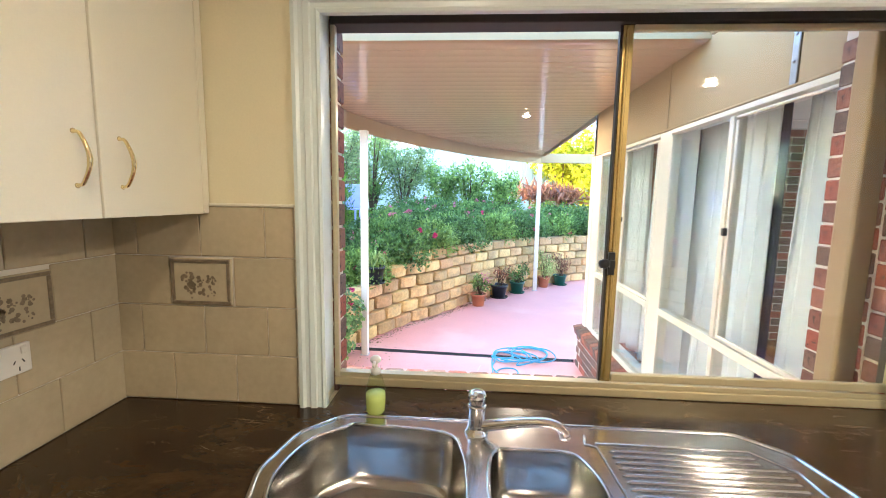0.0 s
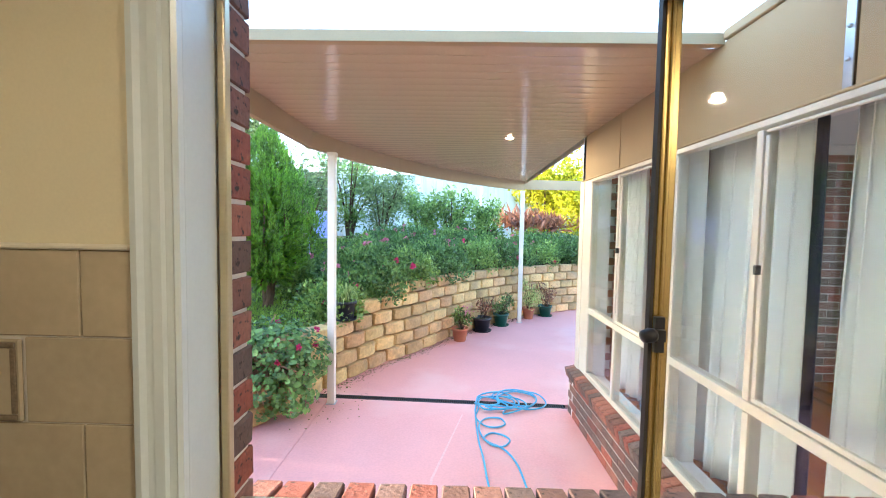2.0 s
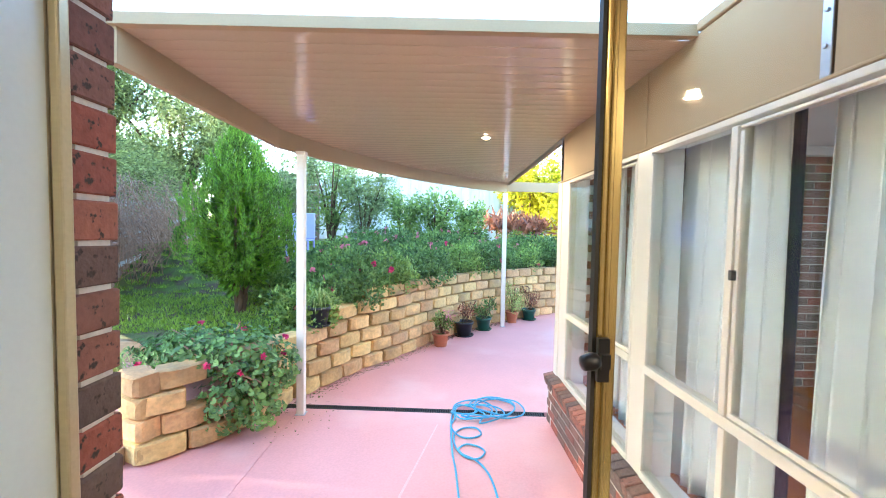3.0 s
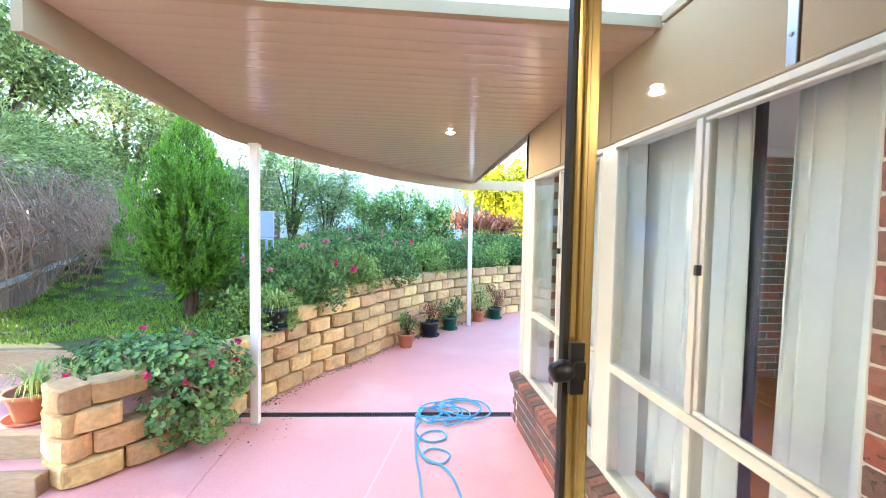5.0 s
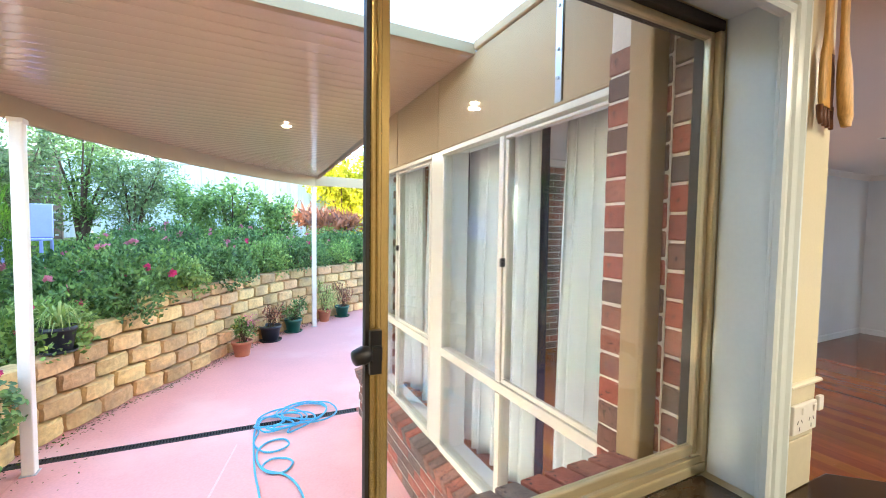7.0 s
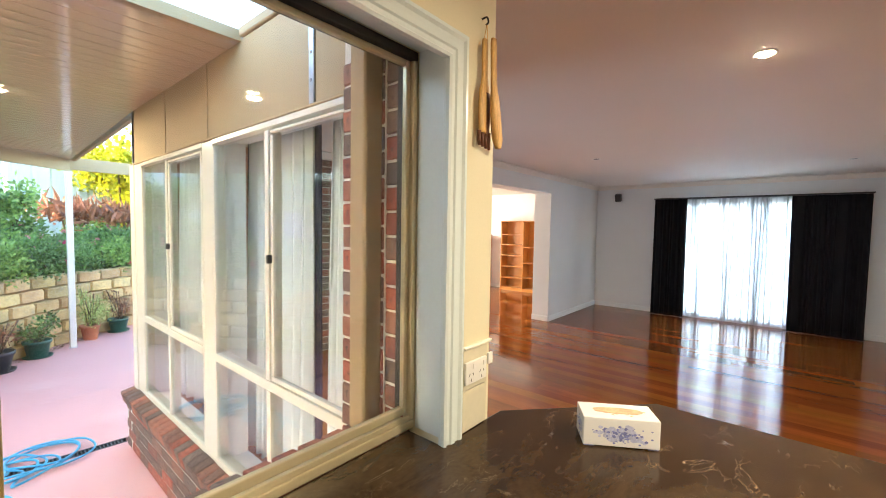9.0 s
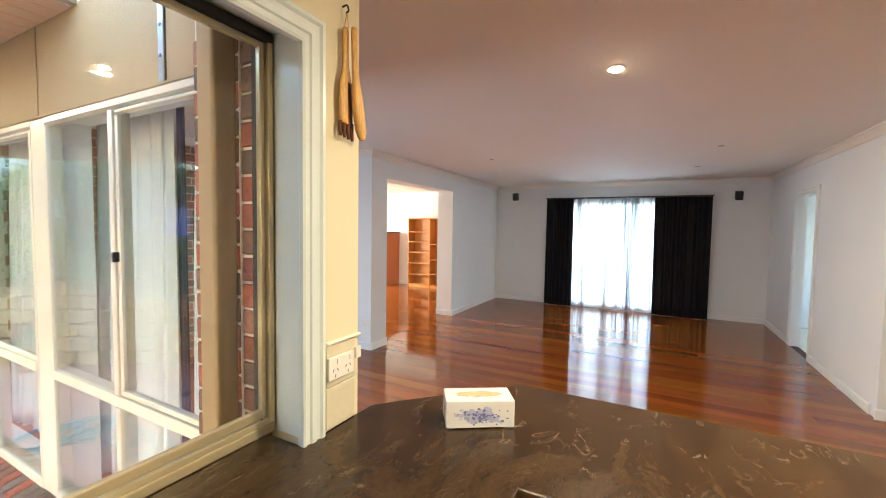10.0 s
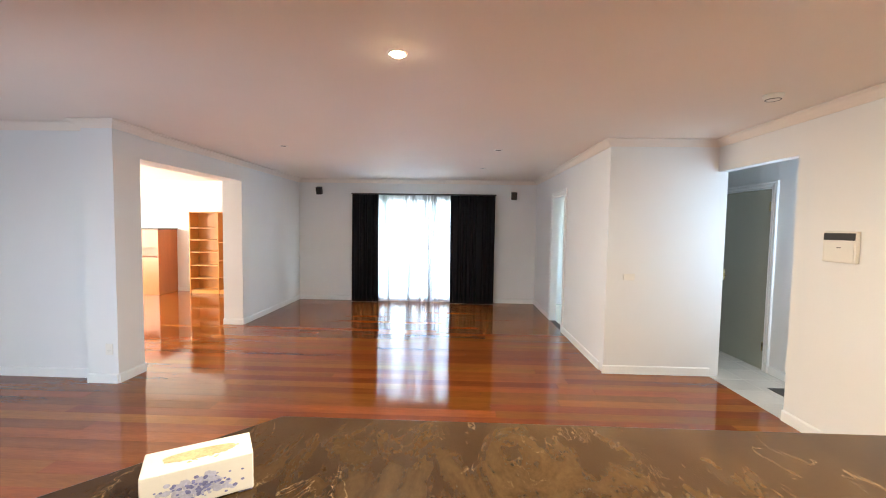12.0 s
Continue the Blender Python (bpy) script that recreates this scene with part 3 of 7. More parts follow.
# ---------- large structure: house ----------
CEIL = 2.50
wall("wall_north", "y", 1.405, 1.595, -1.05, 1.825, 0.0, CEIL, [(-0.314, 1.606, 0.862, 2.154)], M_CREAM, "cream painted kitchen wall with a wide window")
wall("wall_brick_north", "y", 1.600, 1.672, -0.62, 1.80, -0.52, 2.75, [(-0.3065, 1.5785, 0.80, 2.20)], M_MORTAR, "brick outer skin of the kitchen wall")
wall("wall_west", "x", -1.05, -0.955, -2.45, 1.405, 0.0, CEIL, [], M_CREAM, "cream kitchen side wall with splashback tiles")
wall("wall_south", "y", -2.43, -2.33, -1.05, 4.39, 0.0, CEIL, [], M_PLASTER, "white wall beside the passage opening")
wall("wall_passage_lintel", "y", -2.43, -2.33, 4.39, 5.386, 2.17, CEIL, [], M_PLASTER, "white wall over the passage opening")
wall("wall_lounge_return", "x", 5.386, 5.48, -2.43, -1.215, 0.0, CEIL, [], M_PLASTER, "short white return wall")
wall("wall_lounge_south", "y", -1.31, -1.215, 5.48, 9.42, 0.0, CEIL, [(7.12, 7.86, 0.0, 2.06)], M_PLASTER, "white lounge wall with a doorway")
wall("wall_lounge_east", "x", 9.32, 9.42, -1.215, 3.66, 0.0, CEIL, [(0.25, 2.25, 0.03, 2.12)], M_PLASTER, "white lounge end wall with a tall window")
wall("wall_lounge_north", "y", 3.66, 3.96, 5.07, 9.42, 0.0, CEIL, [(5.07, 7.08, 0.0, 2.20)], M_PLASTER, "white lounge wall with a wide opening")
wall("wall_stub", "x", 4.745, 5.07, 3.62, 3.92, 0.0, CEIL, [], M_PLASTER, "white pier beside the wide opening")
wall("wall_family_east", "x", 4.86, 5.0, 3.92, 5.14, 0.0, CEIL, [], M_PLASTER, "white family room wall")
wall("wall_brick_family", "y", 5.03, 5.13, 1.80, 4.86, 0.0, CEIL, [], M_MORTAR, "exposed brick end wall of the family room")
wall("wall_study_west", "x", 4.95, 5.05, 5.14, 8.6, 0.0, CEIL, [], M_PLASTER, "white study wall")
wall("wall_study_north", "y", 8.5, 8.6, 5.05, 10.1, 0.0, CEIL, [(6.1, 8.7, 0.45, 2.35)], M_PLASTER, "white study wall with an unseen opening for the added light")
wall("wall_study_east", "x", 10.0, 10.1, 3.96, 8.5, 0.0, CEIL, [], M_PLASTER, "white study wall behind the shelves")
wall("wall_study_south", "y", 3.66, 3.96, 9.42, 10.1, 0.0, CEIL, [], M_PLASTER, "white study wall")
wall("wall_passage_south", "y", -3.16, -3.06, 4.3, 7.0, 0.0, CEIL, [(5.60, 6.40, 0.0, 2.03)], M_PLASTER, "white passage wall with a door")
wall("wall_passage_west", "x", 4.29, 4.39, -3.06, -2.43, 0.0, CEIL, [], M_PLASTER, "white passage end wall")
wall("wall_passage_east", "x", 6.9, 7.0, -3.06, -2.43, 0.0, CEIL, [], M_PLASTER, "white passage end wall")
wall("wall_side_room_west", "x", 7.0, 7.1, -4.1, -1.31, 0.0, CEIL, [], M_PLASTER, "white side room wall")
wall("wall_side_room_south", "y", -4.1, -4.0, 7.1, 9.42, 0.0, CEIL, [(7.2, 8.8, 0.7, 2.1)], M_PLASTER, "white side room wall with an unseen opening for added light")
wall("wall_side_room_east", "x", 9.32, 9.42, -4.0, -1.31, 0.0, CEIL, [], M_PLASTER, "white side room wall")
wall("wall_behind_door", "y", -4.2, -4.1, 4.3, 7.1, 0.0, CEIL, [], M_PLASTER, "plain wall of the room behind the door")
# wing wall: inner lining, openings of the two window units
WIN = [(1.93, 3.33, 0.05, 2.10), (3.50, 4.88, 0.05, 2.10)]
wall("wall_family_west", "x", 1.70, 1.83, 1.595, 5.13, 0.0, CEIL, WIN, M_PLASTER, "white inner lining of the window wall")
wall("wall_brick_wing", "x", 1.566, 1.64, 1.672, 5.215, -0.52, 0.0, [], M_MORTAR, "low brick wall under the wing windows")
wall("wall_wing_end", "y", 5.13, 5.21, 1.64, 5.0, -0.52, 2.62, [], M_MORTAR, "brick end of the wing")
wall("wall_wing_pier", "x", 1.566, 1.70, 1.672, 1.899, 0.0, 2.62, [], M_MORTAR, "brick pier between the kitchen and the wing windows")

ceil = tagged(boxes("ceiling", [((-1.05, -4.2, CEIL), (1.75, 1.66, CEIL + 0.10)), ((1.75, -4.2, CEIL), (10.1, 5.13, CEIL + 0.10)), ((5.0, 5.13, CEIL), (10.1, 8.6, CEIL + 0.10))], M_CEIL), "smooth painted plaster ceiling", kind="structure")
# coved cornice along the lounge walls
def cornice(name, path):
    """A quarter-round cove from a list of wall corners, the room on the left of the walk."""
    v, f = [], []
    prof = [(0.0, -0.075), (0.012, -0.075), (0.03, -0.045), (0.05, -0.022), (0.075, -0.012), (0.075, 0.0)]
    pts = [Vector((x, y, 0)) for x, y in path]
    for i, p in enumerate(pts):
        d0 = (pts[i] - pts[i - 1]).normalized() if i else (pts[1] - pts[0]).normalized()
        d1 = (pts[i + 1] - pts[i]).normalized() if i < len(pts) - 1 else d0
        n0, n1 = Vector((-d0.y, d0.x, 0)), Vector((-d1.y, d1.x, 0))
        nn = (n0 + n1).normalized()
        k = 1 / max(0.3, nn.dot(n0))
        for o, z in prof:
            q = p + nn * o * k
            v.append((q.x, q.y, CEIL - 0.002 + z))
    m = len(prof)
    for i in range(len(pts) - 1):
        for k in range(m - 1):
            f.append((i * m + k, (i + 1) * m + k, (i + 1) * m + k + 1, i * m + k + 1))
    return tagged(mesh_ob(name, v, f, M_CEIL), "white coved plaster cornice", kind="structure")


cornice("trim_cornice", [(-0.95, -2.33), (5.386, -2.33), (5.386, -1.215), (9.32, -1.215), (9.32, 3.66), (5.07, 3.66), (5.07, 3.62), (4.745, 3.62), (4.745, 3.92), (4.86, 3.92), (4.86, 5.03), (1.83, 5.03), (1.83, 1.45)])


def skirting(name, p, q, side, h=0.09, t=0.016):
    """A skirting board with a rounded top along a wall from p to q; side: the way into the room."""
    (x0, y0), (x1, y1) = p, q
    sx, sy = side
    prof = [(0, 0), (t, 0), (t, h - 0.012), (t - 0.004, h - 0.004), (t - 0.010, h), (0, h)]
    v = [(x + sx * o, y + sy * o, z + 0.001) for x, y in (p, q) for o, z in prof]
    m = len(prof)
    f = [(k, m + k, m + (k + 1) % m, (k + 1) % m) for k in range(m)] + [tuple(range(m)), tuple(reversed(range(m, 2 * m)))]
    return tagged(mesh_ob(name, v, f, M_SKIRT), "white painted skirting board", kind="structure")


for p, q, s in [((7.08, 3.658), (9.32, 3.658), (0, -1)), ((9.318, -1.2), (9.318, 3.64), (-1, 0)), ((5.49, -1.213), (7.06, -1.213), (0, 1)), ((7.92, -1.213), (9.3, -1.213), (0, 1)),
                ((5.384, -2.33), (5.384, -1.20), (-1, 0)), ((4.743, 3.62), (4.743, 3.92), (-1, 0)), ((4.858, 3.93), (4.858, 5.02), (-1, 0)), ((4.745, 3.618), (5.07, 3.618), (0, -1)),
                ((2.4, -2.328), (4.39, -2.328), (0, 1)), ((5.072, 3.67), (5.072, 3.92), (1, 0)), ((7.078, 3.66), (7.078, 3.96), (-1, 0)), ((9.998, 3.97), (9.998, 8.49), (-1, 0)), ((4.5, -3.058), (5.5, -3.058), (0, 1))]:
    skirting("baseboard", p, q, s)

# floors
floor_ob = tagged(boxes("floor", [((1.80, -2.33, -0.10), (9.32, 5.03, -0.006)), ((5.0, 5.03, -0.10), (10.0, 8.5, -0.006)), ((9.32, 3.66, -0.10), (10.0, 5.03, -0.006)), ((-1.05, -2.33, -0.10), (1.80, 1.40, -0.006))], M_SUB), "polished red-brown timber board floor", kind="structure")
hall_floor = tagged(boxes("floor_passage", [((4.39, -4.1, -0.10), (7.0, -2.335, -0.004)), ((7.0, -4.0, -0.10), (9.32, -1.31, -0.004))], M_GROUT), "pale tiled passage floor", kind="structure")

# ---------- kitchen window ----------
win = empty("window_kitchen", (0.645, 1.57, 0.905), "wide gold aluminium sliding kitchen window, one half open", "window", kind="structure")
WX0, WX1, WZ0, WZ1 = -0.305, 1.597, 0.9005, 2.145


def profile_bar(name, lo, hi, mats, parent, bevel=0.004):
    return box(name, lo, hi, mats, parent, bevel, 2)


# fixed outer frame with two tracks
profile_bar("frame", (WX0 + 0.002, 1.548, WZ0), (WX1 - 0.002, 1.628, WZ0 + 0.030), M_GOLD_LIT, win)
profile_bar("frame", (WX0 + 0.002, 1.552, WZ0 + 0.0302), (WX1 - 0.002, 1.560, WZ0 + 0.048), M_GOLD_LIT, win, 0.002)
# head bar of the same frame, its shade put in with the dark seal colour
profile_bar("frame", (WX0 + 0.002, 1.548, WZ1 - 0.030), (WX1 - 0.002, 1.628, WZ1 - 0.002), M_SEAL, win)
profile_bar("frame", (WX0 + 0.002, 1.5485, WZ0 + 0.031), (WX0 + 0.020, 1.572, WZ1 - 0.031), M_GOLD_LIT, win)
profile_bar("frame", (WX1 - 0.022, 1.5485, WZ0 + 0.031), (WX1 - 0.002, 1.6275, WZ1 - 0.031), M_GOLD_LIT, win)
box("seal", (WX0 + 0.003, 1.5722, WZ0 + 0.049), (WX0 + 0.012, 1.5765, WZ1 - 0.031), M_SEAL, win)
box("seal", (WX1 - 0.030, 1.585, WZ0 + 0.049), (WX1 - 0.0222, 1.615, WZ1 - 0.031), M_SEAL, win)
# sliding sash, pushed over the fixed half
SX = 0.625
profile_bar("stile", (SX, 1.562, WZ0 + 0.049), (SX + 0.034, 1.588, WZ1 - 0.032), M_GOLD, win)
box("stile", (SX + 0.010, 1.556, WZ0 + 0.06), (SX + 0.018, 1.5618, WZ1 - 0.04), M_GOLD, win, 0.002)
box("seal", (SX - 0.007, 1.566, WZ0 + 0.05), (SX - 0.0005, 1.584, WZ1 - 0.033), M_SEAL, win)
profile_bar("stile", (WX1 - 0.040, 1.562, WZ0 + 0.049), (WX1 - 0.024, 1.584, WZ1 - 0.032), M_GOLD_LIT, win)
profile_bar("rail", (SX + 0.0345, 1.563, WZ0 + 0.049), (WX1 - 0.0405, 1.583, WZ0 + 0.078), M_GOLD_LIT, win)
profile_bar("rail", (SX + 0.0345, 1.563, WZ1 - 0.052), (WX1 - 0.0405, 1.583, WZ1 - 0.032), M_GOLD_LIT, win)
pane = box("pane", (SX + 0.035, 1.571, WZ0 + 0.0785), (WX1 - 0.041, 1.575, WZ1 - 0.0525), M_GLASS, win)
pane.visible_shadow = False
# latch on the stile
mesh_ob("latch", [v for lo, hi in (((SX - 0.004, 1.545, 1.325), (SX + 0.016, 1.5555, 1.40)), ((SX - 0.002, 1.535, 1.350), (SX + 0.014, 1.545, 1.375))) for v in box_verts(lo, hi)], BOXF + [tuple(i + 8 for i in q) for q in BOXF], M_BLACK, win)
kn = lathe("latch", [(0.004, -0.020), (0.013, -0.017), (0.016, 0.0), (0.013, 0.010), (0.006, 0.013)], M_BLACK, win, (0, 0, 0), 14)
kn.matrix_basis = pose(SX - 0.018, 1.536, 1.364, 0, 82, 15)
kn.matrix_parent_inverse = win.matrix_basis.inverted()

# timber reveal and moulded architrave
for lo, hi in [((WX0 - 0.008, 1.4036, WZ0), (WX0, 1.5475, WZ1)), ((WX1, 1.4036, WZ0), (WX1 + 0.008, 1.5475, WZ1)), ((WX0 - 0.008, 1.4036, WZ1), (WX1 + 0.008, 1.5475, WZ1 + 0.008))]:
    tagged(box("trim_reveal", lo, hi, M_TRIM, None, 0.001), "pale painted timber window reveal", kind="structure")


def architrave(name, path, mats=M_TRIM, label="pale painted moulded architrave", base=None):
    """Moulding swept round an opening: path of (across, up) corners, the opening on the right of the walk; base maps to the world."""
    prof = [(0.0, 0.0), (0.0, 0.014), (0.008, 0.018), (0.014, 0.013), (0.026, 0.014), (0.030, 0.020), (0.046, 0.021), (0.050, 0.015), (0.062, 0.017), (0.070, 0.024), (0.082, 0.022), (0.084, 0.0)]
    v, f = [], []
    pts = [Vector((a, b, 0)) for a, b in path]
    m = len(prof)
    for i, p in enumerate(pts):
        d0 = (pts[i] - pts[i - 1]).normalized() if i else (pts[1] - pts[0]).normalized()
        d1 = (pts[i + 1] - pts[i]).normalized() if i < len(pts) - 1 else d0
        n0, n1 = Vector((-d0.y, d0.x, 0)), Vector((-d1.y, d1.x, 0))
        nn = (n0 + n1).normalized()
        k = 1 / nn.dot(n0)
        for o, h in prof:
            q = p + nn * o * k
            v.append(base(q.x, q.y, h))
    for i in range(len(pts) - 1):
        for k in range(m - 1):
            f.append((i * m + k, (i + 1) * m + k, (i + 1) * m + k + 1, i * m + k + 1))
    f += [tuple(range(m)), tuple(reversed(range((len(pts) - 1) * m, len(pts) * m)))]
    return tagged(mesh_ob(name, v, f, mats), label, kind="structure")


architrave("trim_architrave", [(WX0 + 0.028, 0.9005), (WX0 + 0.028, 2.080), (WX1 - 0.035, 2.080), (WX1 - 0.035, 0.9005)], base=lambda a, b, h: (a, 1.4035 - h, b))
architrave("trim_architrave_side_door", [(7.86, 0.0), (7.86, 2.06), (7.12, 2.06), (7.12, 0.0)][::-1], M_SKIRT, "white painted door architrave", base=lambda a, b, h: (a, -1.2145 + h, b))
architrave("trim_architrave_passage_door", [(5.60, 0.0), (5.60, 2.03), (6.40, 2.03), (6.40, 0.0)], M_SKIRT, "white painted door architrave", base=lambda a, b, h: (a, -3.0595 + h, b))

for lo, hi in [((WX0, 1.4036, 0.9005), (WX0 + 0.028, 1.412, WZ1)), ((WX1 - 0.035, 1.4036, 0.9005), (WX1, 1.412, WZ1)), ((WX0 + 0.028, 1.4036, 2.080), (WX1 - 0.035, 1.412, WZ1))]:
    tagged(box("trim_stop_bead", lo, hi, M_TRIM, None, 0.001), "pale painted timber bead round the window", kind="structure")

# ---------- wing windows ----------


def wing_window(name, y0, y1, mull, label):
    e = empty(name, (1.655, y0, 0.05), label, "window", kind="structure")
    fr = 0.022
    z0, z1, tr = 0.05, 2.10, 0.745
    X0, X1 = 1.625, 1.698
    for lo, hi in [((X0, y0, z0), (X1, y1, z0 + 0.045)), ((X0, y0, z1 - 0.030), (X1, y1, z1)), ((X0 + 0.001, y0, z0 + 0.046), (X1 - 0.001, y0 + fr, z1 - 0.046)), ((X0 + 0.001, y1 - fr, z0 + 0.046), (X1 - 0.001, y1, z1 - 0.046))]:
        box("frame", lo, hi, M_FRAME, e, 0.004, 2)
    box("transom", (X0 - 0.002, y0 + fr + 0.001, tr - 0.026), (X1 - 0.002, y1 - fr - 0.001, tr + 0.026), M_FRAME, e, 0.004, 2)
    box("mullion", (X0 - 0.004, mull - 0.020, tr + 0.031), (X1 - 0.004, mull + 0.020, z1 - 0.046), M_FRAME, e, 0.004, 2)
    box("mullion", (X0 - 0.001, mull - 0.020, z0 + 0.046), (X1 - 0.004, mull + 0.020, tr - 0.031), M_FRAME, e, 0.004, 2)
    # inner sash edge of the sliding pane
    for lo, hi in [((X0 + 0.003, y0 + fr + 0.002, tr + 0.032), (X0 + 0.024, mull - 0.026, tr + 0.056)), ((X0 + 0.003, y0 + fr + 0.002, z1 - 0.060), (X0 + 0.024, mull - 0.026, z1 - 0.047)),
                   ((X0 + 0.003, mull - 0.050, tr + 0.057), (X0 + 0.024, mull - 0.0255, z1 - 0.073)), ((X0 + 0.003, y0 + fr + 0.002, tr + 0.057), (X0 + 0.024, y0 + fr + 0.012, z1 - 0.061))]:
        box("sash", lo, hi, M_FRAME, e, 0.003)
    for a, b, c, d in [(y0 + fr + 0.001, mull - 0.021, z0 + 0.046, tr - 0.031), (mull + 0.021, y1 - fr - 0.001, z0 + 0.046, tr - 0.031), (y0 + fr + 0.002, mull - 0.026, tr + 0.058, z1 - 0.074), (mull + 0.025, y1 - fr - 0.001, tr + 0.031, z1 - 0.046)]:
        p = box("pane", (1.636, a, c), (1.640, b, d), M_GLASS_WING, e)
        p.visible_shadow = False
    box("lock", (X0 - 0.022, mull - 0.044, 1.385), (X0 + 0.020, mull - 0.026, 1.43), M_BLACK, e, 0.004, 2)
    return e


wing_window("window_wing_near", 1.93, 3.33, 2.63, "cream framed window with sliding upper pane, white curtains behind")
wing_window("window_wing_far", 3.50, 4.88, 4.20, "cream framed window with sliding upper pane, end of the wing")
for y0, y1 in [(1.902, 1.929), (3.331, 3.499), (4.881, 5.14)]:
    tagged(box("trim_cover_strip", (1.628, y0, 0.052), (1.699, y1, 2.098), M_FRAME, None, 0.004), "cream metal cover strip between the windows", kind="structure")
# brick wing corner above the sill at the far end
tagged(box("trim_corner_post", (1.618, 5.09, 0.0), (1.70, 5.208, 2.10), M_FRAME, None, 0.004), "cream corner post of the wing", kind="structure")

# cement-sheet fascia over the wing windows, with joints, cover battens and a steel bracket
PANELS = [(1.675, 2.215), (2.262, 3.43), (3.436, 4.25), (4.256, 5.20)]
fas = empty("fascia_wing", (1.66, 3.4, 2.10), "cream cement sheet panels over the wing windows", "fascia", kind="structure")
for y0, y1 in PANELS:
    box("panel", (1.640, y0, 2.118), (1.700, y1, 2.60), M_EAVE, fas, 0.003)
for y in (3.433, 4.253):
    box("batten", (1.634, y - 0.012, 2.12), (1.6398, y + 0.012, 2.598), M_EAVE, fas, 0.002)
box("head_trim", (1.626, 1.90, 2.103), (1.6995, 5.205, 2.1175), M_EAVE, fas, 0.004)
box("bracket", (1.632, 2.219, 2.1185), (1.639, 2.258, 2.70), M_GALV, fas, 0.002)
for z in (2.22, 2.34, 2.52):
    b = lathe("bolt", [(0.008, 0), (0.008, 0.006), (0.004, 0.008)], M_GALV, fas, (0, 0, 0), 8)
    b.matrix_basis = pose(1.632, 2.238, z, 0, -90, 0)
    b.matrix_parent_inverse = fas.matrix_basis.inverted()
tagged(box("trim_fascia_top", (1.625, 1.68, 2.602), (1.70, 2.94, 2.655), M_EAVE, None, 0.006), "cream edge trim on top of the fascia", kind="structure")

# square downpipe in the corner of the kitchen and the wing
# corner shade is put into its colour: darker sheet cream, not post white
dp = tagged(box("downpipe", (1.485, 1.685, -0.478), (1.568, 1.765, 2.615), M_EAVE, None, 0.010, 3), "cream square steel downpipe against the brick pier", "downpipe")

# ---------- patio ----------
def poly_sheet(name, pts, z, mats, label, thick=0.04):
    n = len(pts)
    v = [(x, y, z - thick) for x, y in pts] + [(x, y, z) for x, y in pts]
    f = [tuple(reversed(range(n))), tuple(range(n, 2 * n))] + [(i, (i + 1) % n, n + (i + 1) % n, n + i) for i in range(n)]
    return tagged(mesh_ob(name, v, f, mats), label, kind="structure")


GZ = -0.48
tagged(mesh_ob("ground", [(-3000, -3000, GZ - 0.14), (3000, -3000, GZ - 0.14), (3000, 3000, GZ - 0.14), (-3000, 3000, GZ - 0.14)], [(0, 1, 2, 3)], M_GROUND), "dry grassy ground around the house", kind="structure")
# two pours of concrete with a joint and the drain channel between
poly_sheet("pavement_1", [(-6, 1.60), (1.64, 1.60), (1.64, 5.262), (-1.30, 5.405), (-1.28, 3.0), (-6, 3.0)][:3] + [(-1.2175, 5.401), (-1.2575, 1.62)], GZ, M_PINK, "pink painted concrete patio", 0.12)
poly_sheet("pavement_2", [(-6, 1.60), (-1.2635, 1.60), (-1.2235, 5.401), (-1.75, 5.42), (-2.3, 4.9), (-6, 4.6)], GZ - 0.002, M_PINK, "pink painted concrete path beside the steps", 0.12)
poly_sheet("pavement_3", [(-1.75, 5.53), (1.64, 5.372), (9.0, 5.372), (9.0, 13.0), (5.0, 12.4), (1.2, 10.2), (-0.6, 7.6)], GZ, M_PINK, "pink painted concrete path along the retaining wall", 0.12)
# strip drain
drain = empty("drain_channel", (0.2, 5.38, GZ), "black plastic strip drain set in the concrete", "drain", kind="structure")
d0, d1 = Vector((-1.62, 5.474, GZ)), Vector((1.57, 5.316, GZ))
dd = (d1 - d0).normalized()
dn = Vector((-dd.y, dd.x, 0))
L = (d1 - d0).length
v, f = [], []
def obox(c, a, b, h0, h1):
    k = len(v)
    for z in (h0, h1):
        for sx, sy in ((-1, -1), (1, -1), (1, 1), (-1, 1)):
            v.append(c + dd * (sx * a) + dn * (sy * b) + Vector((0, 0, z)))
    f.extend(tuple(i + k for i in q) for q in BOXF)
obox((d0 + d1) / 2, L / 2, 0.05, -0.06, -0.03)
for s in (-1, 1):
    obox((d0 + d1) / 2 + dn * (0.044 * s), L / 2, 0.007, -0.03, 0.002)
for i in range(int(L / 0.026)):
    obox(d0 + dd * (0.013 + i * 0.026), 0.006, 0.038, -0.014, 0.001)
mesh_ob("grate", v, f, M_DRAIN, drain)

# unseen eave of the kitchen roof, added to cut sky light on the near wing: soffit, fascia board, roof edge
tagged(box("soffit_kitchen", (-3.2, 1.673, 2.62), (1.638, 2.12, 2.64), M_EAVE), "unseen cream soffit of the kitchen eave, added to shade the wing", kind="structure")
tagged(box("fascia_kitchen", (-3.2, 2.121, 2.60), (1.638, 2.15, 2.78), M_POST, None, 0.004), "unseen cream fascia board of the kitchen eave, added to shade the wing", kind="structure")
tagged(box("wall_house_west", (-3.2, 1.50, -0.52), (-0.63, 1.668, 2.62), M_MORTAR), "brick house wall beyond the kitchen", kind="structure")

# patio roof: ribbed glossy ceiling, edge beams, posts
RZ = 2.585
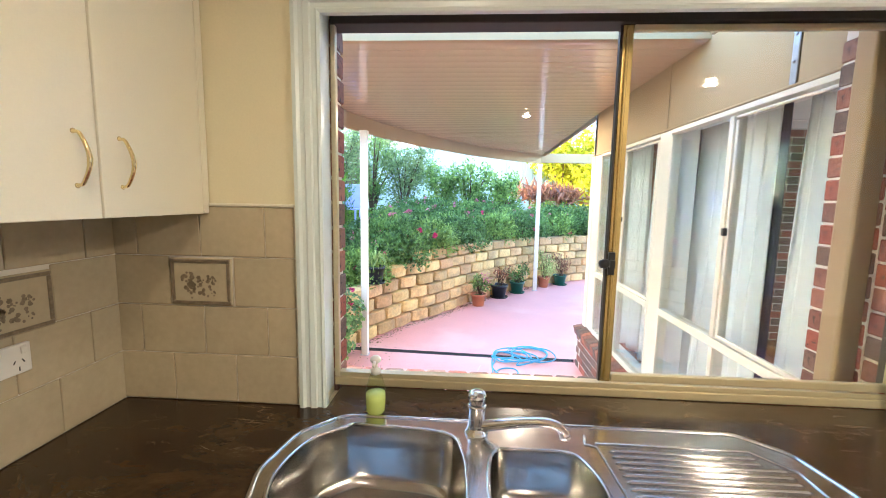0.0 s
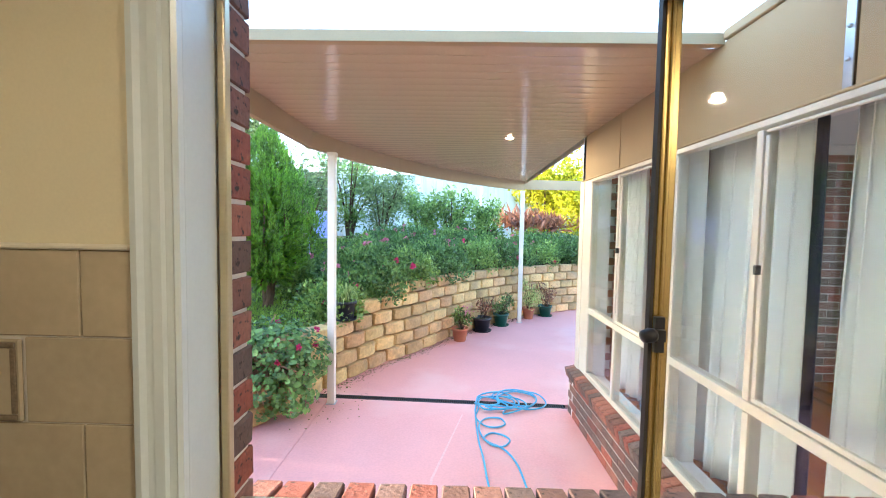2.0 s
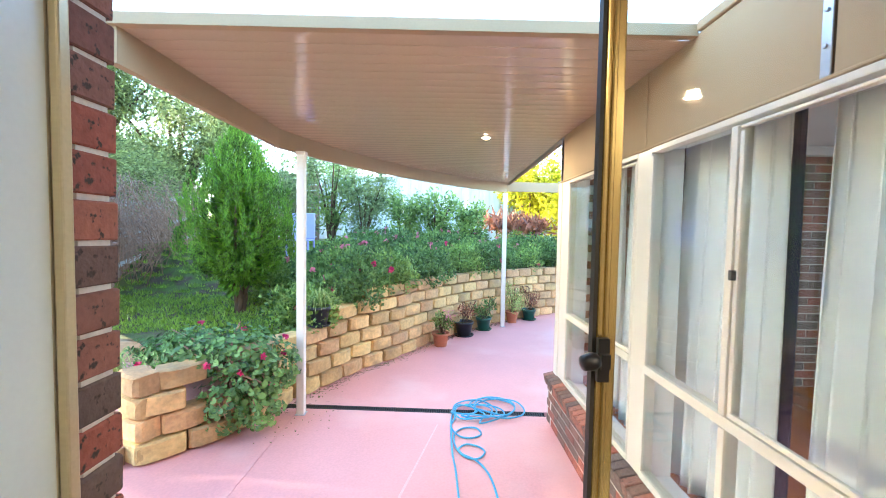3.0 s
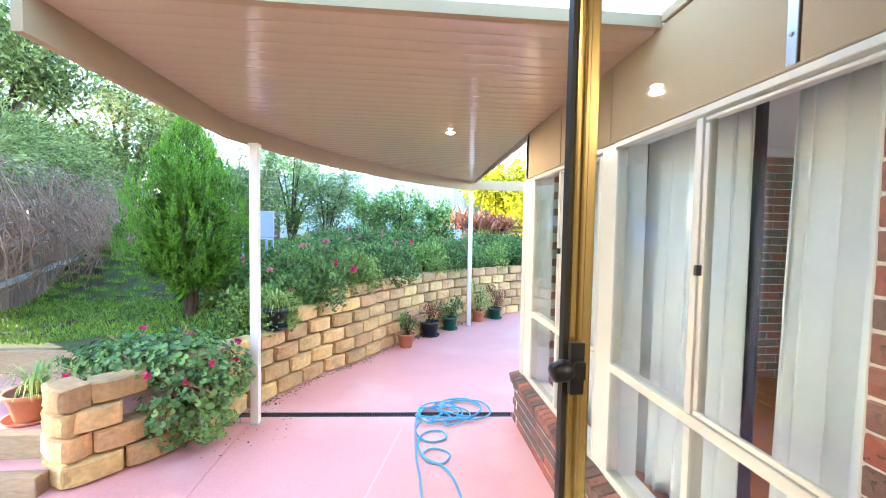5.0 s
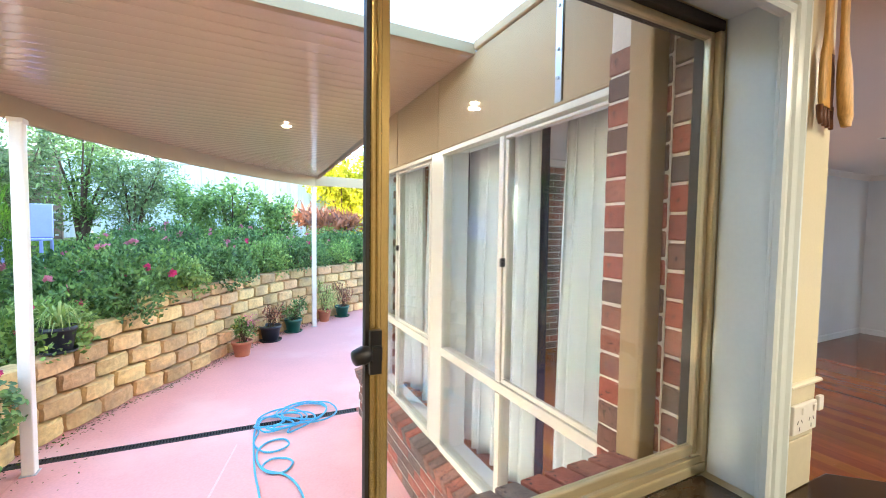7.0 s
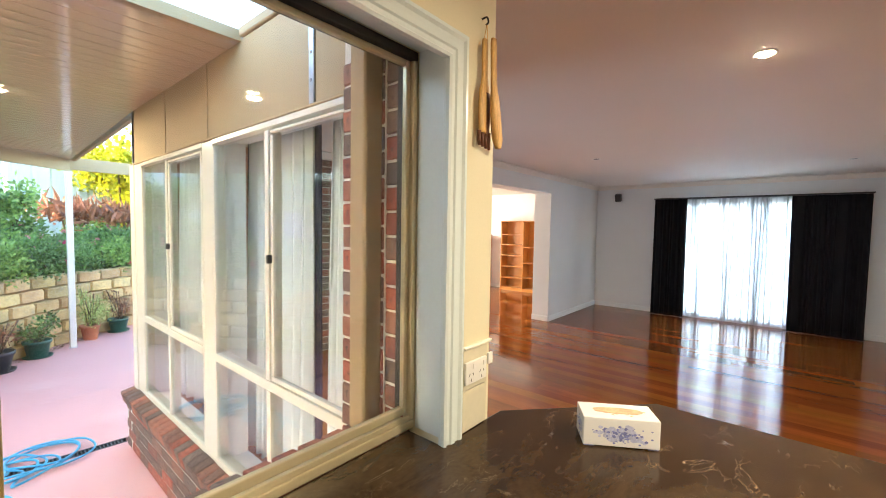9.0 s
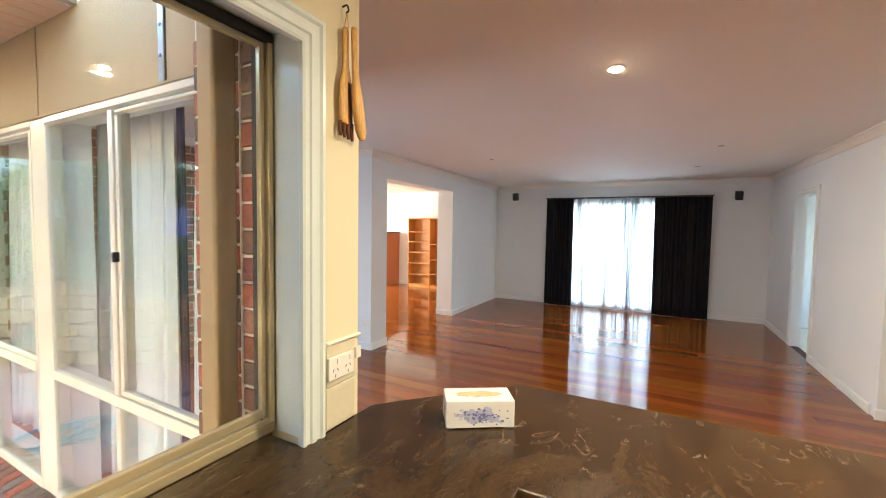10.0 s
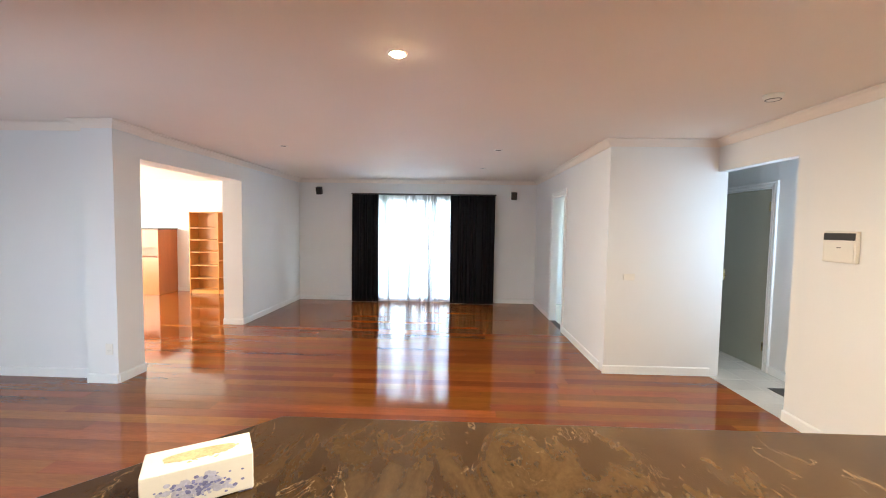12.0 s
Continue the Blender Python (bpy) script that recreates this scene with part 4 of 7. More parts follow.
edge = [(-1.30, 2.90), (1.638, 2.90), (1.638, 5.22), (1.76, 9.36), (1.0, 8.75), (0.2, 7.85), (-0.55, 6.75), (-1.02, 5.85), (-1.30, 5.05)]


def roof_span(y):
    """Left and right limit of the patio roof at a given depth."""
    left = np.interp(y, [2.90, 5.05, 5.85, 6.75, 7.85, 8.75, 9.36], [-1.30, -1.30, -1.02, -0.55, 0.2, 1.0, 1.76])
    right = np.interp(y, [2.90, 5.22, 9.36], [1.638, 1.638, 1.765])
    return float(left), float(right)


v, f = [], []
ys = []
y = 2.995
PITCH = 0.125
while y < 9.3:
    ys.append(y)
    y += PITCH
prof = [(0.0, 0.0), (0.02, -0.0011), (0.04, -0.0017), (0.06, -0.0019), (0.08, -0.0017), (0.10, -0.0011), (0.121, 0.0), (0.1215, 0.0018), (0.1245, 0.0018), (0.125, 0.0)]
for y in ys:
    for (p, q) in zip(prof[:-1], prof[1:]):
        ya, yb = y + p[0], y + q[0]
        (la, ra), (lb, rb) = roof_span(ya), roof_span(yb)
        k = len(v)
        v += [(la, ya, RZ + p[1]), (ra, ya, RZ + p[1]), (rb, yb, RZ + q[1]), (lb, yb, RZ + q[1])]
        f.append((k, k + 3, k + 2, k + 1))
        v += [(la, ya, RZ + 0.06), (ra, ya, RZ + 0.06), (rb, yb, RZ + 0.06), (lb, yb, RZ + 0.06)]
        f.append((k + 4, k + 5, k + 6, k + 7))
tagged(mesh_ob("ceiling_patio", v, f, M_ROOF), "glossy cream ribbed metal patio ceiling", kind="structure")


def beam(name, p, q, z0, z1, t=0.05):
    p, q = Vector((*p, 0)), Vector((*q, 0))
    d = (q - p).normalized()
    n = Vector((-d.y, d.x, 0)) * t / 2
    v = [(*(a + s * n)[:2], z) for z in (z0, z1) for a, s in ((p, -1), (q, -1), (q, 1), (p, 1))]
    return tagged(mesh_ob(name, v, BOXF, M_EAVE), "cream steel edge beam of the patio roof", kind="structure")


left_edge = [(-1.33, 2.97), (-1.33, 5.05), (-1.05, 5.86), (-0.58, 6.77), (0.17, 7.88), (0.97, 8.78), (1.74, 9.40)]
for p, q in zip(left_edge[:-1], left_edge[1:]):
    beam("beam_patio", p, q, 2.40, 2.66)
beam("beam_patio_house", (-1.34, 2.968), (1.64, 2.968), RZ, 2.645, 0.05)
beam("beam_patio_far", (1.74, 9.40), (5.2, 9.6), 2.42, 2.62)
beam("beam_patio_side", (1.80, 9.36), (1.69, 5.24), 2.56, 2.68, 0.04)


def patio_post(x, y, label):
    e = empty("patio_post", (x, y, GZ), label, "post", "patio posts")
    box("shaft", (x - 0.042, y - 0.042, GZ + 0.004), (x + 0.042, y + 0.042, 2.40), M_POST, e, 0.008, 2)
    box("foot", (x - 0.055, y - 0.055, GZ), (x + 0.055, y + 0.055, GZ + 0.006), M_GALV, e, 0.001)
    box("cap", (x - 0.05, y - 0.05, 2.36), (x + 0.05, y + 0.05, 2.3995), M_POST, e, 0.003)


patio_post(-1.155, 5.27, "white square steel patio post at the drain")
patio_post(1.74, 9.50, "white square steel patio post by the pots")


def downlight(name, x, y, z, lit, label):
    e = empty(name, (x, y, z), label, "downlight")
    lathe("rim", [(0.055, 0.0), (0.055, -0.005), (0.048, -0.008), (0.040, -0.004), (0.038, 0.0)], M_WHITE, e, (x, y, z), 24, closed=False)
    if lit:
        lathe("lamp", [(0.036, -0.001), (0.034, -0.008), (0.026, -0.015), (0.016, -0.019), (0.004, -0.020)], M_LED, e, (x, y, z), 20)
    else:
        lathe("lamp", [(0.036, -0.001), (0.028, 0.0), (0.004, 0.0)], M_DARK, e, (x, y, z - 0.001), 20)
    return e


downlight("lounge_downlight", 3.30, 0.73, CEIL, True, "small round lit downlight in the ceiling")
downlight("patio_downlight", 0.83, 5.25, RZ, True, "small round lit downlight in the patio ceiling")
for x, y in [(5.90, 2.5), (6.05, -0.1), (7.6, 0.0)]:
    downlight("lounge_downlight", x, y, CEIL, False, "small round unlit downlight in the ceiling")
for x, y, e in KITCHEN_LIGHTS:
    downlight("kitchen_downlight", x, y, CEIL, True, "small round lit downlight in the kitchen ceiling")

# ---------- kitchen things ----------
# bench tops: window run with the sink cut-out, peninsula with a clipped corner
SINK_OUT = [(-0.20, 1.345), (0.93, 1.345), (1.03, 1.26), (1.06, 1.10), (1.03, 0.94), (0.95, 0.89), (-0.20, 0.89), (-0.30, 0.95), (-0.335, 1.08), (-0.305, 1.24)]
bench = empty("kitchen_bench", (1.9, 0.4, 0.0), "kitchen bench with polished brown marble-look top", "bench")
cut = [(-0.17, 1.318), (0.90, 1.318), (0.98, 1.20), (0.98, 0.96), (0.90, 0.906), (-0.20, 0.906), (-0.285, 0.96), (-0.312, 1.08), (-0.285, 1.22)]
plate("worktop", [[(-0.95, 1.398), (-0.95, -1.9), (-0.32, -1.9), (-0.32, 0.78), (1.70, 0.78), (1.70, -1.45), (2.365, -1.45), (2.365, 0.97), (1.90, 1.395), (1.80, 1.398)], cut], 0.862, 0.038, M_COUNTER, bench, 0.006)
# the strip that runs on to the window frame
box("worktop_sill", (-0.276, 1.3985, 0.866), (1.567, 1.5465, 0.9), M_COUNTER, bench)
boxes("carcass", [((-0.94, -1.88, 0.10), (-0.36, 0.80, 0.8615)), ((-0.94, 0.80, 0.10), (-0.38, 1.39, 0.8615)), ((1.10, 0.82, 0.10), (1.74, 1.39, 0.8615)), ((1.745, -1.42, 0.10), (2.32, 0.815, 0.8615)), ((-0.38, 1.36, 0.10), (1.10, 1.39, 0.8615)), ((-0.38, 0.82, 0.10), (1.10, 0.838, 0.8615))], M_LAMINATE, bench)
boxes("kickboard", [((-0.94, -1.85, 0.0), (-0.42, 1.39, 0.0995)), ((-0.42, 0.86, 0.0), (1.80, 1.39, 0.0995)), ((1.80, -1.38, 0.0), (2.27, 1.0, 0.0995))], M_DARK, bench)

# sink: pressed plate, two bowls, drainer ribs
sink = empty("sink", (0.3, 1.1, 0.9), "stainless steel sink with two bowls and a drainer in the bench", "sink")


def soften(pts, n=4):
    q = smooth_path([(x, y, 0) for x, y in pts + pts[:1]], n)
    return [(p.x, p.y) for p in q[:-1]]


out_line = []
for i in range(len(SINK_OUT)):
    a, b, c = [Vector(SINK_OUT[(i + k) % len(SINK_OUT)]) for k in (-1, 0, 1)]
    r = 0.03
    p, q = b + (a - b).normalized() * r, b + (c - b).normalized() * r
    for k in range(5):
        t = k / 4
        out_line.append(tuple(p * (1 - t) ** 2 + b * 2 * t * (1 - t) + q * t * t))
bowl1 = [(-0.16, 1.300), (0.10, 1.278), (0.155, 1.20), (0.17, 1.08), (0.165, 0.965), (0.11, 0.922), (-0.18, 0.922), (-0.262, 0.972), (-0.290, 1.085), (-0.255, 1.22)]
bowl2 = [(0.255, 1.215), (0.43, 1.215), (0.475, 1.16), (0.49, 1.06), (0.465, 0.965), (0.42, 0.94), (0.26, 0.94), (0.225, 0.985), (0.22, 1.08), (0.23, 1.18)]
b1, b2 = soften(bowl1), soften(bowl2)
plate("top", [out_line, b1, b2], 0.9005, 0.004, M_STEEL, sink, 0.0015)


def ring(name, line, w, h, z, closed=True):
    """A raised round-backed rim along a closed line."""
    n = len(line)
    path = [(x, y, z) for x, y in line] + [(*line[0], z)]
    return tube(name, path, w, M_STEEL, sink, 8)


ring("rim", out_line, 0.007, 0.006, 0.9025)
ring("rim", b1, 0.006, 0.005, 0.9035)
ring("rim", b2, 0.006, 0.005, 0.9035)


def bowl(name, line, depth):
    cx, cy = sum(p[0] for p in line) / len(line), sum(p[1] for p in line) / len(line)
    v, f = [], []
    levels = [(1.0, 0.0), (0.985, -0.02), (0.96, -0.07), (0.93, -depth + 0.03), (0.88, -depth + 0.008), (0.80, -depth), (0.15, -depth - 0.006)]
    n = len(line)
    for s, z in levels:
        v += [(cx + (x - cx) * s, cy + (y - cy) * s, 0.9025 + z) for x, y in line]
    for k in range(len(levels) - 1):
        for i in range(n):
            j = (i + 1) % n
            f.append((k * n + i, k * n + j, (k + 1) * n + j, (k + 1) * n + i))
    f.append(tuple(range((len(levels) - 1) * n, len(levels) * n)))
    ob = mesh_ob(name, v, f, M_STEEL, sink, True)
    lathe("waste", [(0.042, 0.0), (0.040, 0.004), (0.030, 0.004), (0.026, 0.001), (0.004, 0.001)], M_CHROME, sink, (cx, cy, 0.9025 - depth - 0.004), 20)
    return ob


bowl("bowl", b1, 0.17)
bowl("bowl", b2, 0.13)
ribs = []
for i in range(12):
    y = 0.965 + i * 0.024
    x1 = 0.965 if 2 <= i <= 9 else 0.92
    ribs.append(([(0.545, y, 0.9035), (0.56, y, 0.9060), (x1 - 0.015, y, 0.9060), (x1, y, 0.9035)], [0.003, 0.0055, 0.0055, 0.003]))
tubes("drainer_rib", ribs, M_STEEL, sink, 8)
tube("drainer_edge", [(0.50, 1.30, 0.9035), (0.49, 1.255, 0.9045), (0.52, 1.245, 0.9045), (0.535, 0.95, 0.9045), (0.56, 0.935, 0.9045), (0.94, 0.935, 0.9045), (0.99, 1.0, 0.9045), (0.99, 1.18, 0.9045), (0.92, 1.262, 0.9045), (0.52, 1.262, 0.9045)], 0.004, M_STEEL, sink)

# mixer tap
tap = empty("mixer_tap", (0.195, 1.285, 0.904), "chrome mixer tap with a low swivel spout behind the sink", "tap")
tx, ty = 0.195, 1.285
lathe("body", [(0.033, 0.0), (0.033, 0.006), (0.027, 0.012), (0.024, 0.03), (0.024, 0.078), (0.0265, 0.082), (0.0265, 0.086), (0.020, 0.090), (0.010, 0.091)], M_CHROME, tap, (tx, ty, 0.904), 28)
spine = smooth_path([(tx + 0.012, ty - 0.004, 0.928), (tx + 0.055, ty - 0.020, 0.945), (tx + 0.115, ty - 0.044, 0.968), (tx + 0.170, ty - 0.066, 0.984), (tx + 0.205, ty - 0.080, 0.984), (tx + 0.222, ty - 0.087, 0.970), (tx + 0.225, ty - 0.088, 0.956)], 5)
tube("spout", spine, [0.0165 - 0.004 * min(1.0, i / 18) for i in range(len(spine) - 5)] + [0.0145] * 5, M_CHROME, tap, 16)
lathe("lever", [(0.020, 0.0), (0.0265, 0.003), (0.0265, 0.022), (0.022, 0.032), (0.012, 0.037), (0.003, 0.038)], M_CHROME, tap, (tx, ty, 0.9955), 26)
tube("lever", smooth_path([(tx - 0.004, ty - 0.010, 1.022), (tx - 0.010, ty - 0.034, 1.034), (tx - 0.016, ty - 0.060, 1.040)], 4), [0.011] * 3 + [0.010] * 3 + [0.008] * 3, M_CHROME, tap, 12)

# soap bottle with pump
soap = empty("soap_bottle", (-0.115, 1.375, 0.9), "pale translucent pump bottle with milky green soap beside the sink", "bottle")
lathe("bottle", [(0.026, 0.0), (0.031, 0.008), (0.033, 0.045), (0.031, 0.080), (0.022, 0.112), (0.014, 0.128)], M_SOAP, soap, (-0.115, 1.375, 0.9), 24)
lathe("soap", [(0.024, 0.003), (0.0285, 0.010), (0.0305, 0.045), (0.0295, 0.066), (0.004, 0.067)], M_LIQUID, soap, (-0.115, 1.375, 0.9), 24)
lathe("pump", [(0.015, 0.128), (0.016, 0.142), (0.008, 0.147), (0.006, 0.160), (0.013, 0.164), (0.017, 0.170), (0.016, 0.178), (0.009, 0.184), (0.003, 0.186)], M_WHITE, soap, (-0.115, 1.375, 0.9), 16)
tube("pump", [(-0.115, 1.360, 1.070), (-0.113, 1.345, 1.071), (-0.112, 1.334, 1.067)], 0.005, M_WHITE, soap)

# wall cabinets on the side wall, doors towards the room
def wall_cabinet(y0, y1, doors, label):
    e = empty("wall_cabinet", (-0.79, (y0 + y1) / 2, 1.50), label, "cabinet", "kitchen wall cabinets")
    box("carcass", (-0.953, y0, 1.512), (-0.655, y1, 2.46), M_LAMINATE, e, 0.001)
    for a, b, hy in doors:
        d = box("door", (-0.653, a + 0.0015, 1.508), (-0.634, b - 0.0015, 2.455), M_LAMINATE, e, 0.002, 2)
        pts = smooth_path([(-0.634, hy, 1.577), (-0.618, hy, 1.584), (-0.602, hy, 1.63), (-0.618, hy, 1.678), (-0.634, hy, 1.685)], 5)
        n = len(pts)
        h = tube("handle", pts, [0.0052 - 0.002 * abs(2 * i / (n - 1) - 1) ** 0.5 + (0.003 if i in (0, n - 1) else 0) for i in range(n)], M_BRASS, d, 10)
        h.matrix_parent_inverse = d.matrix_basis.inverted()
    return e


wall_cabinet(0.70, 1.372, [(0.70, 1.036, 0.983), (1.039, 1.372, 1.091)], "cream laminate wall cabinet with brass bow handles")
wall_cabinet(0.02, 0.697, [(0.02, 0.358, 0.31), (0.361, 0.697, 0.41)], "cream laminate wall cabinet with brass bow handles")
tagged(box("trim_cabinet_filler", (-0.953, 1.3735, 1.508), (-0.634, 1.4005, 2.46), M_LAMINATE, None, 0.001), "cream filler strip beside the wall cabinet", kind="structure")

# splashback: tiles are laid at the end of the file on these walls; cap strip along the top
tagged(box("trim_tile_cap", (-0.632, 1.388, 1.530), (-0.368, 1.4045, 1.540), M_LAMINATE, None, 0.003), "cream tile edge strip", kind="structure")
tagged(box("trim_tile_cap_column", (1.662, 1.388, 1.180), (1.825, 1.4045, 1.190), M_LAMINATE, None, 0.003), "cream tile edge strip on the column", kind="structure")


def picture_tile(name, m):
    """A cream tile with a raised grey border and a printed pair of fruit shapes; the face looks along -y."""
    e = new(name)
    e.matrix_basis = m
    tagged(e, "cream feature tile with a grey border and fruit print", "wall tile", "feature tiles")
    def part(nm, lo, hi, mt, bev=0.002):
        b = box(nm, lo, hi, mt, None, bev)
        b.parent = e
        return b
    part("tile", (-0.100, -0.004, -0.075), (0.100, 0.004, 0.075), M_TILE, 0.003)
    for lo, hi in [((-0.095, -0.0075, 0.060), (0.095, -0.0042, 0.071)), ((-0.095, -0.0075, -0.071), (0.095, -0.0042, -0.060)), ((-0.095, -0.0074, -0.0598), (-0.084, -0.0042, 0.0598)), ((0.084, -0.0074, -0.0598), (0.095, -0.0042, 0.0598))]:
        part("border", lo, hi, M_TILE_PIC)
    rng = np.random.default_rng(5)
    v, f = [], []
    for cx, cz, s, k in ((-0.030, 0.002, 0.034, 34), (0.036, 0.002, 0.024, 22), (-0.030, -0.030, 0.024, 12), (0.040, -0.028, 0.018, 9), (0.004, -0.036, 0.03, 10), (0.004, 0.004, 0.014, 6)):
        for i in range(k):
            a, r = rng.uniform(0, 6.28), s * rng.uniform(0.1, 0.9)
            px, pz, w = cx + r * math.cos(a), cz + r * math.sin(a), s * rng.uniform(0.10, 0.24)
            b0 = len(v)
            for t in range(6):
                v.append((px + w * math.cos(t * 1.047), -0.0045 - 0.0004 * (i % 5), pz + w * math.sin(t * 1.047)))
            f.append(tuple(range(b0, b0 + 6)))
    p = tagged(mesh_ob("print", v, f, M_TILE_PIC), kind="stuff")
    p.parent = e
    return e


PT = picture_tile("picture_tile", pose(-0.669, 1.395, 1.294))
copy_thing(PT, pose(-0.945, 1.092, 1.287, 0, 0, 90))


def power_point(name, m, w, h, switches, label):
    e = new(name)
    e.matrix_basis = m
    tagged(e, label, "power point")
    def part(nm, lo, hi, mt, bev):
        b = box(nm, lo, hi, mt, None, bev, 2)
        b.parent = e
    part("plate", (-w / 2, -0.010, -h / 2), (w / 2, 0.0, h / 2), M_WHITE, 0.003)
    for i in range(switches):
        x = (-w / 4 if i == 0 else w / 4) if switches == 2 else 0
        part("switch", (x - 0.007 + 0.012, -0.014, 0.012), (x + 0.007 + 0.012, -0.0102, 0.030), M_WHITE, 0.002)
        for dx, dz, a in ((-0.010, -0.006, 1), (0.010, -0.006, -1), (0.0, -0.024, 0)):
            b = box("slot", (-0.0012, -0.0108, -0.005), (0.0012, -0.0101, 0.005), M_DARK)
            b.parent = e
            b.matrix_basis = pose(x + dx, 0, dz, 0, 30 * a, 0)
    return e


power_point("power_point", pose(1.716, 1.389, 1.105), 0.118, 0.075, 2, "white double power point on the column")
power_point("small_switch", pose(1.800, 1.389, 1.128), 0.026, 0.040, 0, "small white blank plate beside the power point")
power_point("power_point", pose(-0.944, 1.058, 1.155, 0, 0, 90), 0.118, 0.075, 2, "white double power point on the splashback")
power_point("wall_socket", pose(4.742, 3.70, 0.33, 0, 0, -90), 0.07, 0.11, 1, "white socket low on the pier")
power_point("light_switch", pose(5.383, -1.45, 1.05, 0, 0, -90), 0.115, 0.07, 0, "white blank switch plate on the return wall")

# wooden salad servers on a hook
sp = empty("wooden_servers", (1.742, 1.40, 2.02), "pair of olive wood spoons hanging from a hook", "wooden spoon")
tube("hook", smooth_path([(1.742, 1.404, 2.262), (1.742, 1.385, 2.262), (1.742, 1.379, 2.245), (1.742, 1.388, 2.238)], 5), 0.003, M_DARK, sp)
tube("cord", [(1.742, 1.384, 2.243), (1.734, 1.387, 2.200), (1.738, 1.388, 2.165)], 0.0015, M_SPOON, sp, 6)
tube("cord", [(1.742, 1.384, 2.243), (1.750, 1.387, 2.200), (1.746, 1.388, 2.165)], 0.0015, M_SPOON, sp, 6)


def spoon(name, x, ytop, zt, zb, wide, thick, lean, slant):
    """A carved handle that widens into a blade; the heartwood runs down one half."""
    rows = [(0.0, 0.011), (0.04, 0.015), (0.25, 0.013), (0.40, 0.015), (0.48, wide * 0.62), (0.56, wide * 0.92), (0.68, wide), (0.82, wide), (0.92, wide * 0.94), (1.0, wide * (0.86 if slant else 0.35))]
    v, f = [], []
    for t, w in rows:
        cx = x + lean * t * t
        fat = 0.007 + (thick - 0.007) * min(1, max(0, (t - 0.4) / 0.25)) * (1 if t < 0.93 or slant else 0.5)
        for sx, sy in ((-1, 0), (-0.7, -0.8), (0.0, -1), (0.7, -0.8), (1, 0), (0.7, 0.8), (0.0, 0.9), (-0.7, 0.8)):
            v.append((cx + sx * w, ytop + sy * fat, zt + (zb - zt) * t - slant * sx * max(0, t - 0.8) * 5))
    for i in range(len(rows) - 1):
        for k in range(8):
            f.append((i * 8 + k, i * 8 + (k + 1) % 8, (i + 1) * 8 + (k + 1) % 8, (i + 1) * 8 + k))
    n = len(rows) * 8
    f += [tuple(range(8)), tuple(reversed(range(n - 8, n)))]
    ob = mesh_ob(name, v, f, M_SPOON, sp, True)
    ob.data.materials.append(M_HEARTWOOD)
    for p in ob.data.polygons:
        if p.index // 8 >= 5 and 2 <= p.index % 8 <= 5 and slant:
            p.material_index = 1
    return ob


spoon("salad_fork", 1.736, 1.386, 2.19, 1.888, 0.033, 0.009, 0.004, 0.004)
for i in range(4):
    x = 1.711 + 0.018 * i
    zb = 1.848 - 0.003 * i
    tube("tine", [(x, 1.386, 1.895), (x, 1.385, 1.868), (x, 1.382, zb)], [0.0075, 0.0065, 0.005], M_HEARTWOOD, sp, 10)
spoon("spoon", 1.750, 1.362, 2.19, 1.845, 0.025, 0.013, 0.040, 0.0)

# tissue box on the peninsula
tb = empty("tissue_box", (1.975, 1.0, 0.9), "white tissue box with a blue flower print on the bench", "tissue box")
tb.matrix_basis = pose(1.975, 1.005, 0.9, 0, 0, -58)
def tpart(nm, lo, hi, mt, bev=0.0015):
    b = box(nm, lo, hi, mt, None, bev)
    b.parent = tb
    return b
tpart("carton", (-0.114, -0.056, 0.004), (0.114, 0.056, 0.094), M_CARD, 0.002)
tpart("base_fold", (-0.112, -0.054, 0.0), (-0.080, 0.054, 0.0038), M_INK)
tpart("base_fold", (0.080, -0.054, 0.0), (0.112, 0.054, 0.0038), M_INK)
rng = np.random.default_rng(11)
def petals(nm, n, mt, face, big=0.008, lift=0.0):
    v, f = [], []
    for i in range(n):
        u, w = float(np.clip(rng.normal(0, 0.34), -0.9, 0.9)), float(np.clip(rng.normal(-0.1, 0.34), -0.9, 0.9))
        r = rng.uniform(0.002, big)
        k = len(v)
        for t in range(6):
            a, b = r * math.cos(t * 1.047 + i), 0.7 * r * math.sin(t * 1.047 + i)
            if face == "front":
                v.append((u * 0.10 + a, -0.0564 - lift - 0.0001 * (i % 4), 0.048 + w * 0.036 + b))
            elif face == "side":
                v.append((-0.1144 - lift - 0.0001 * (i % 4), u * 0.045 + a, 0.048 + w * 0.036 + b))
            else:
                v.append((u * 0.10 + a, w * 0.048 + b, 0.0944 + 0.0001 * (i % 4)))
        f.append(tuple(range(k, k + 6)))
    p = tagged(mesh_ob(nm, v, f, mt), kind="stuff")
    p.parent = tb
petals("print", 90, M_WASH, "front", 0.013)
petals("print", 70, M_INK, "front", 0.006, 0.0005)
petals("print", 40, M_WASH, "side", 0.010)
petals("print", 20, M_INK, "side", 0.006, 0.0005)
petals("print", 40, M_INK2, "top")
lid = plate("opening", [soften([(-0.07, -0.012), (0.0, -0.022), (0.07, -0.012), (0.07, 0.012), (0.0, 0.022), (-0.07, 0.012)])], 0.0945, 0.001, M_INK2)
lid.parent = tb

# ---------- lounge ----------


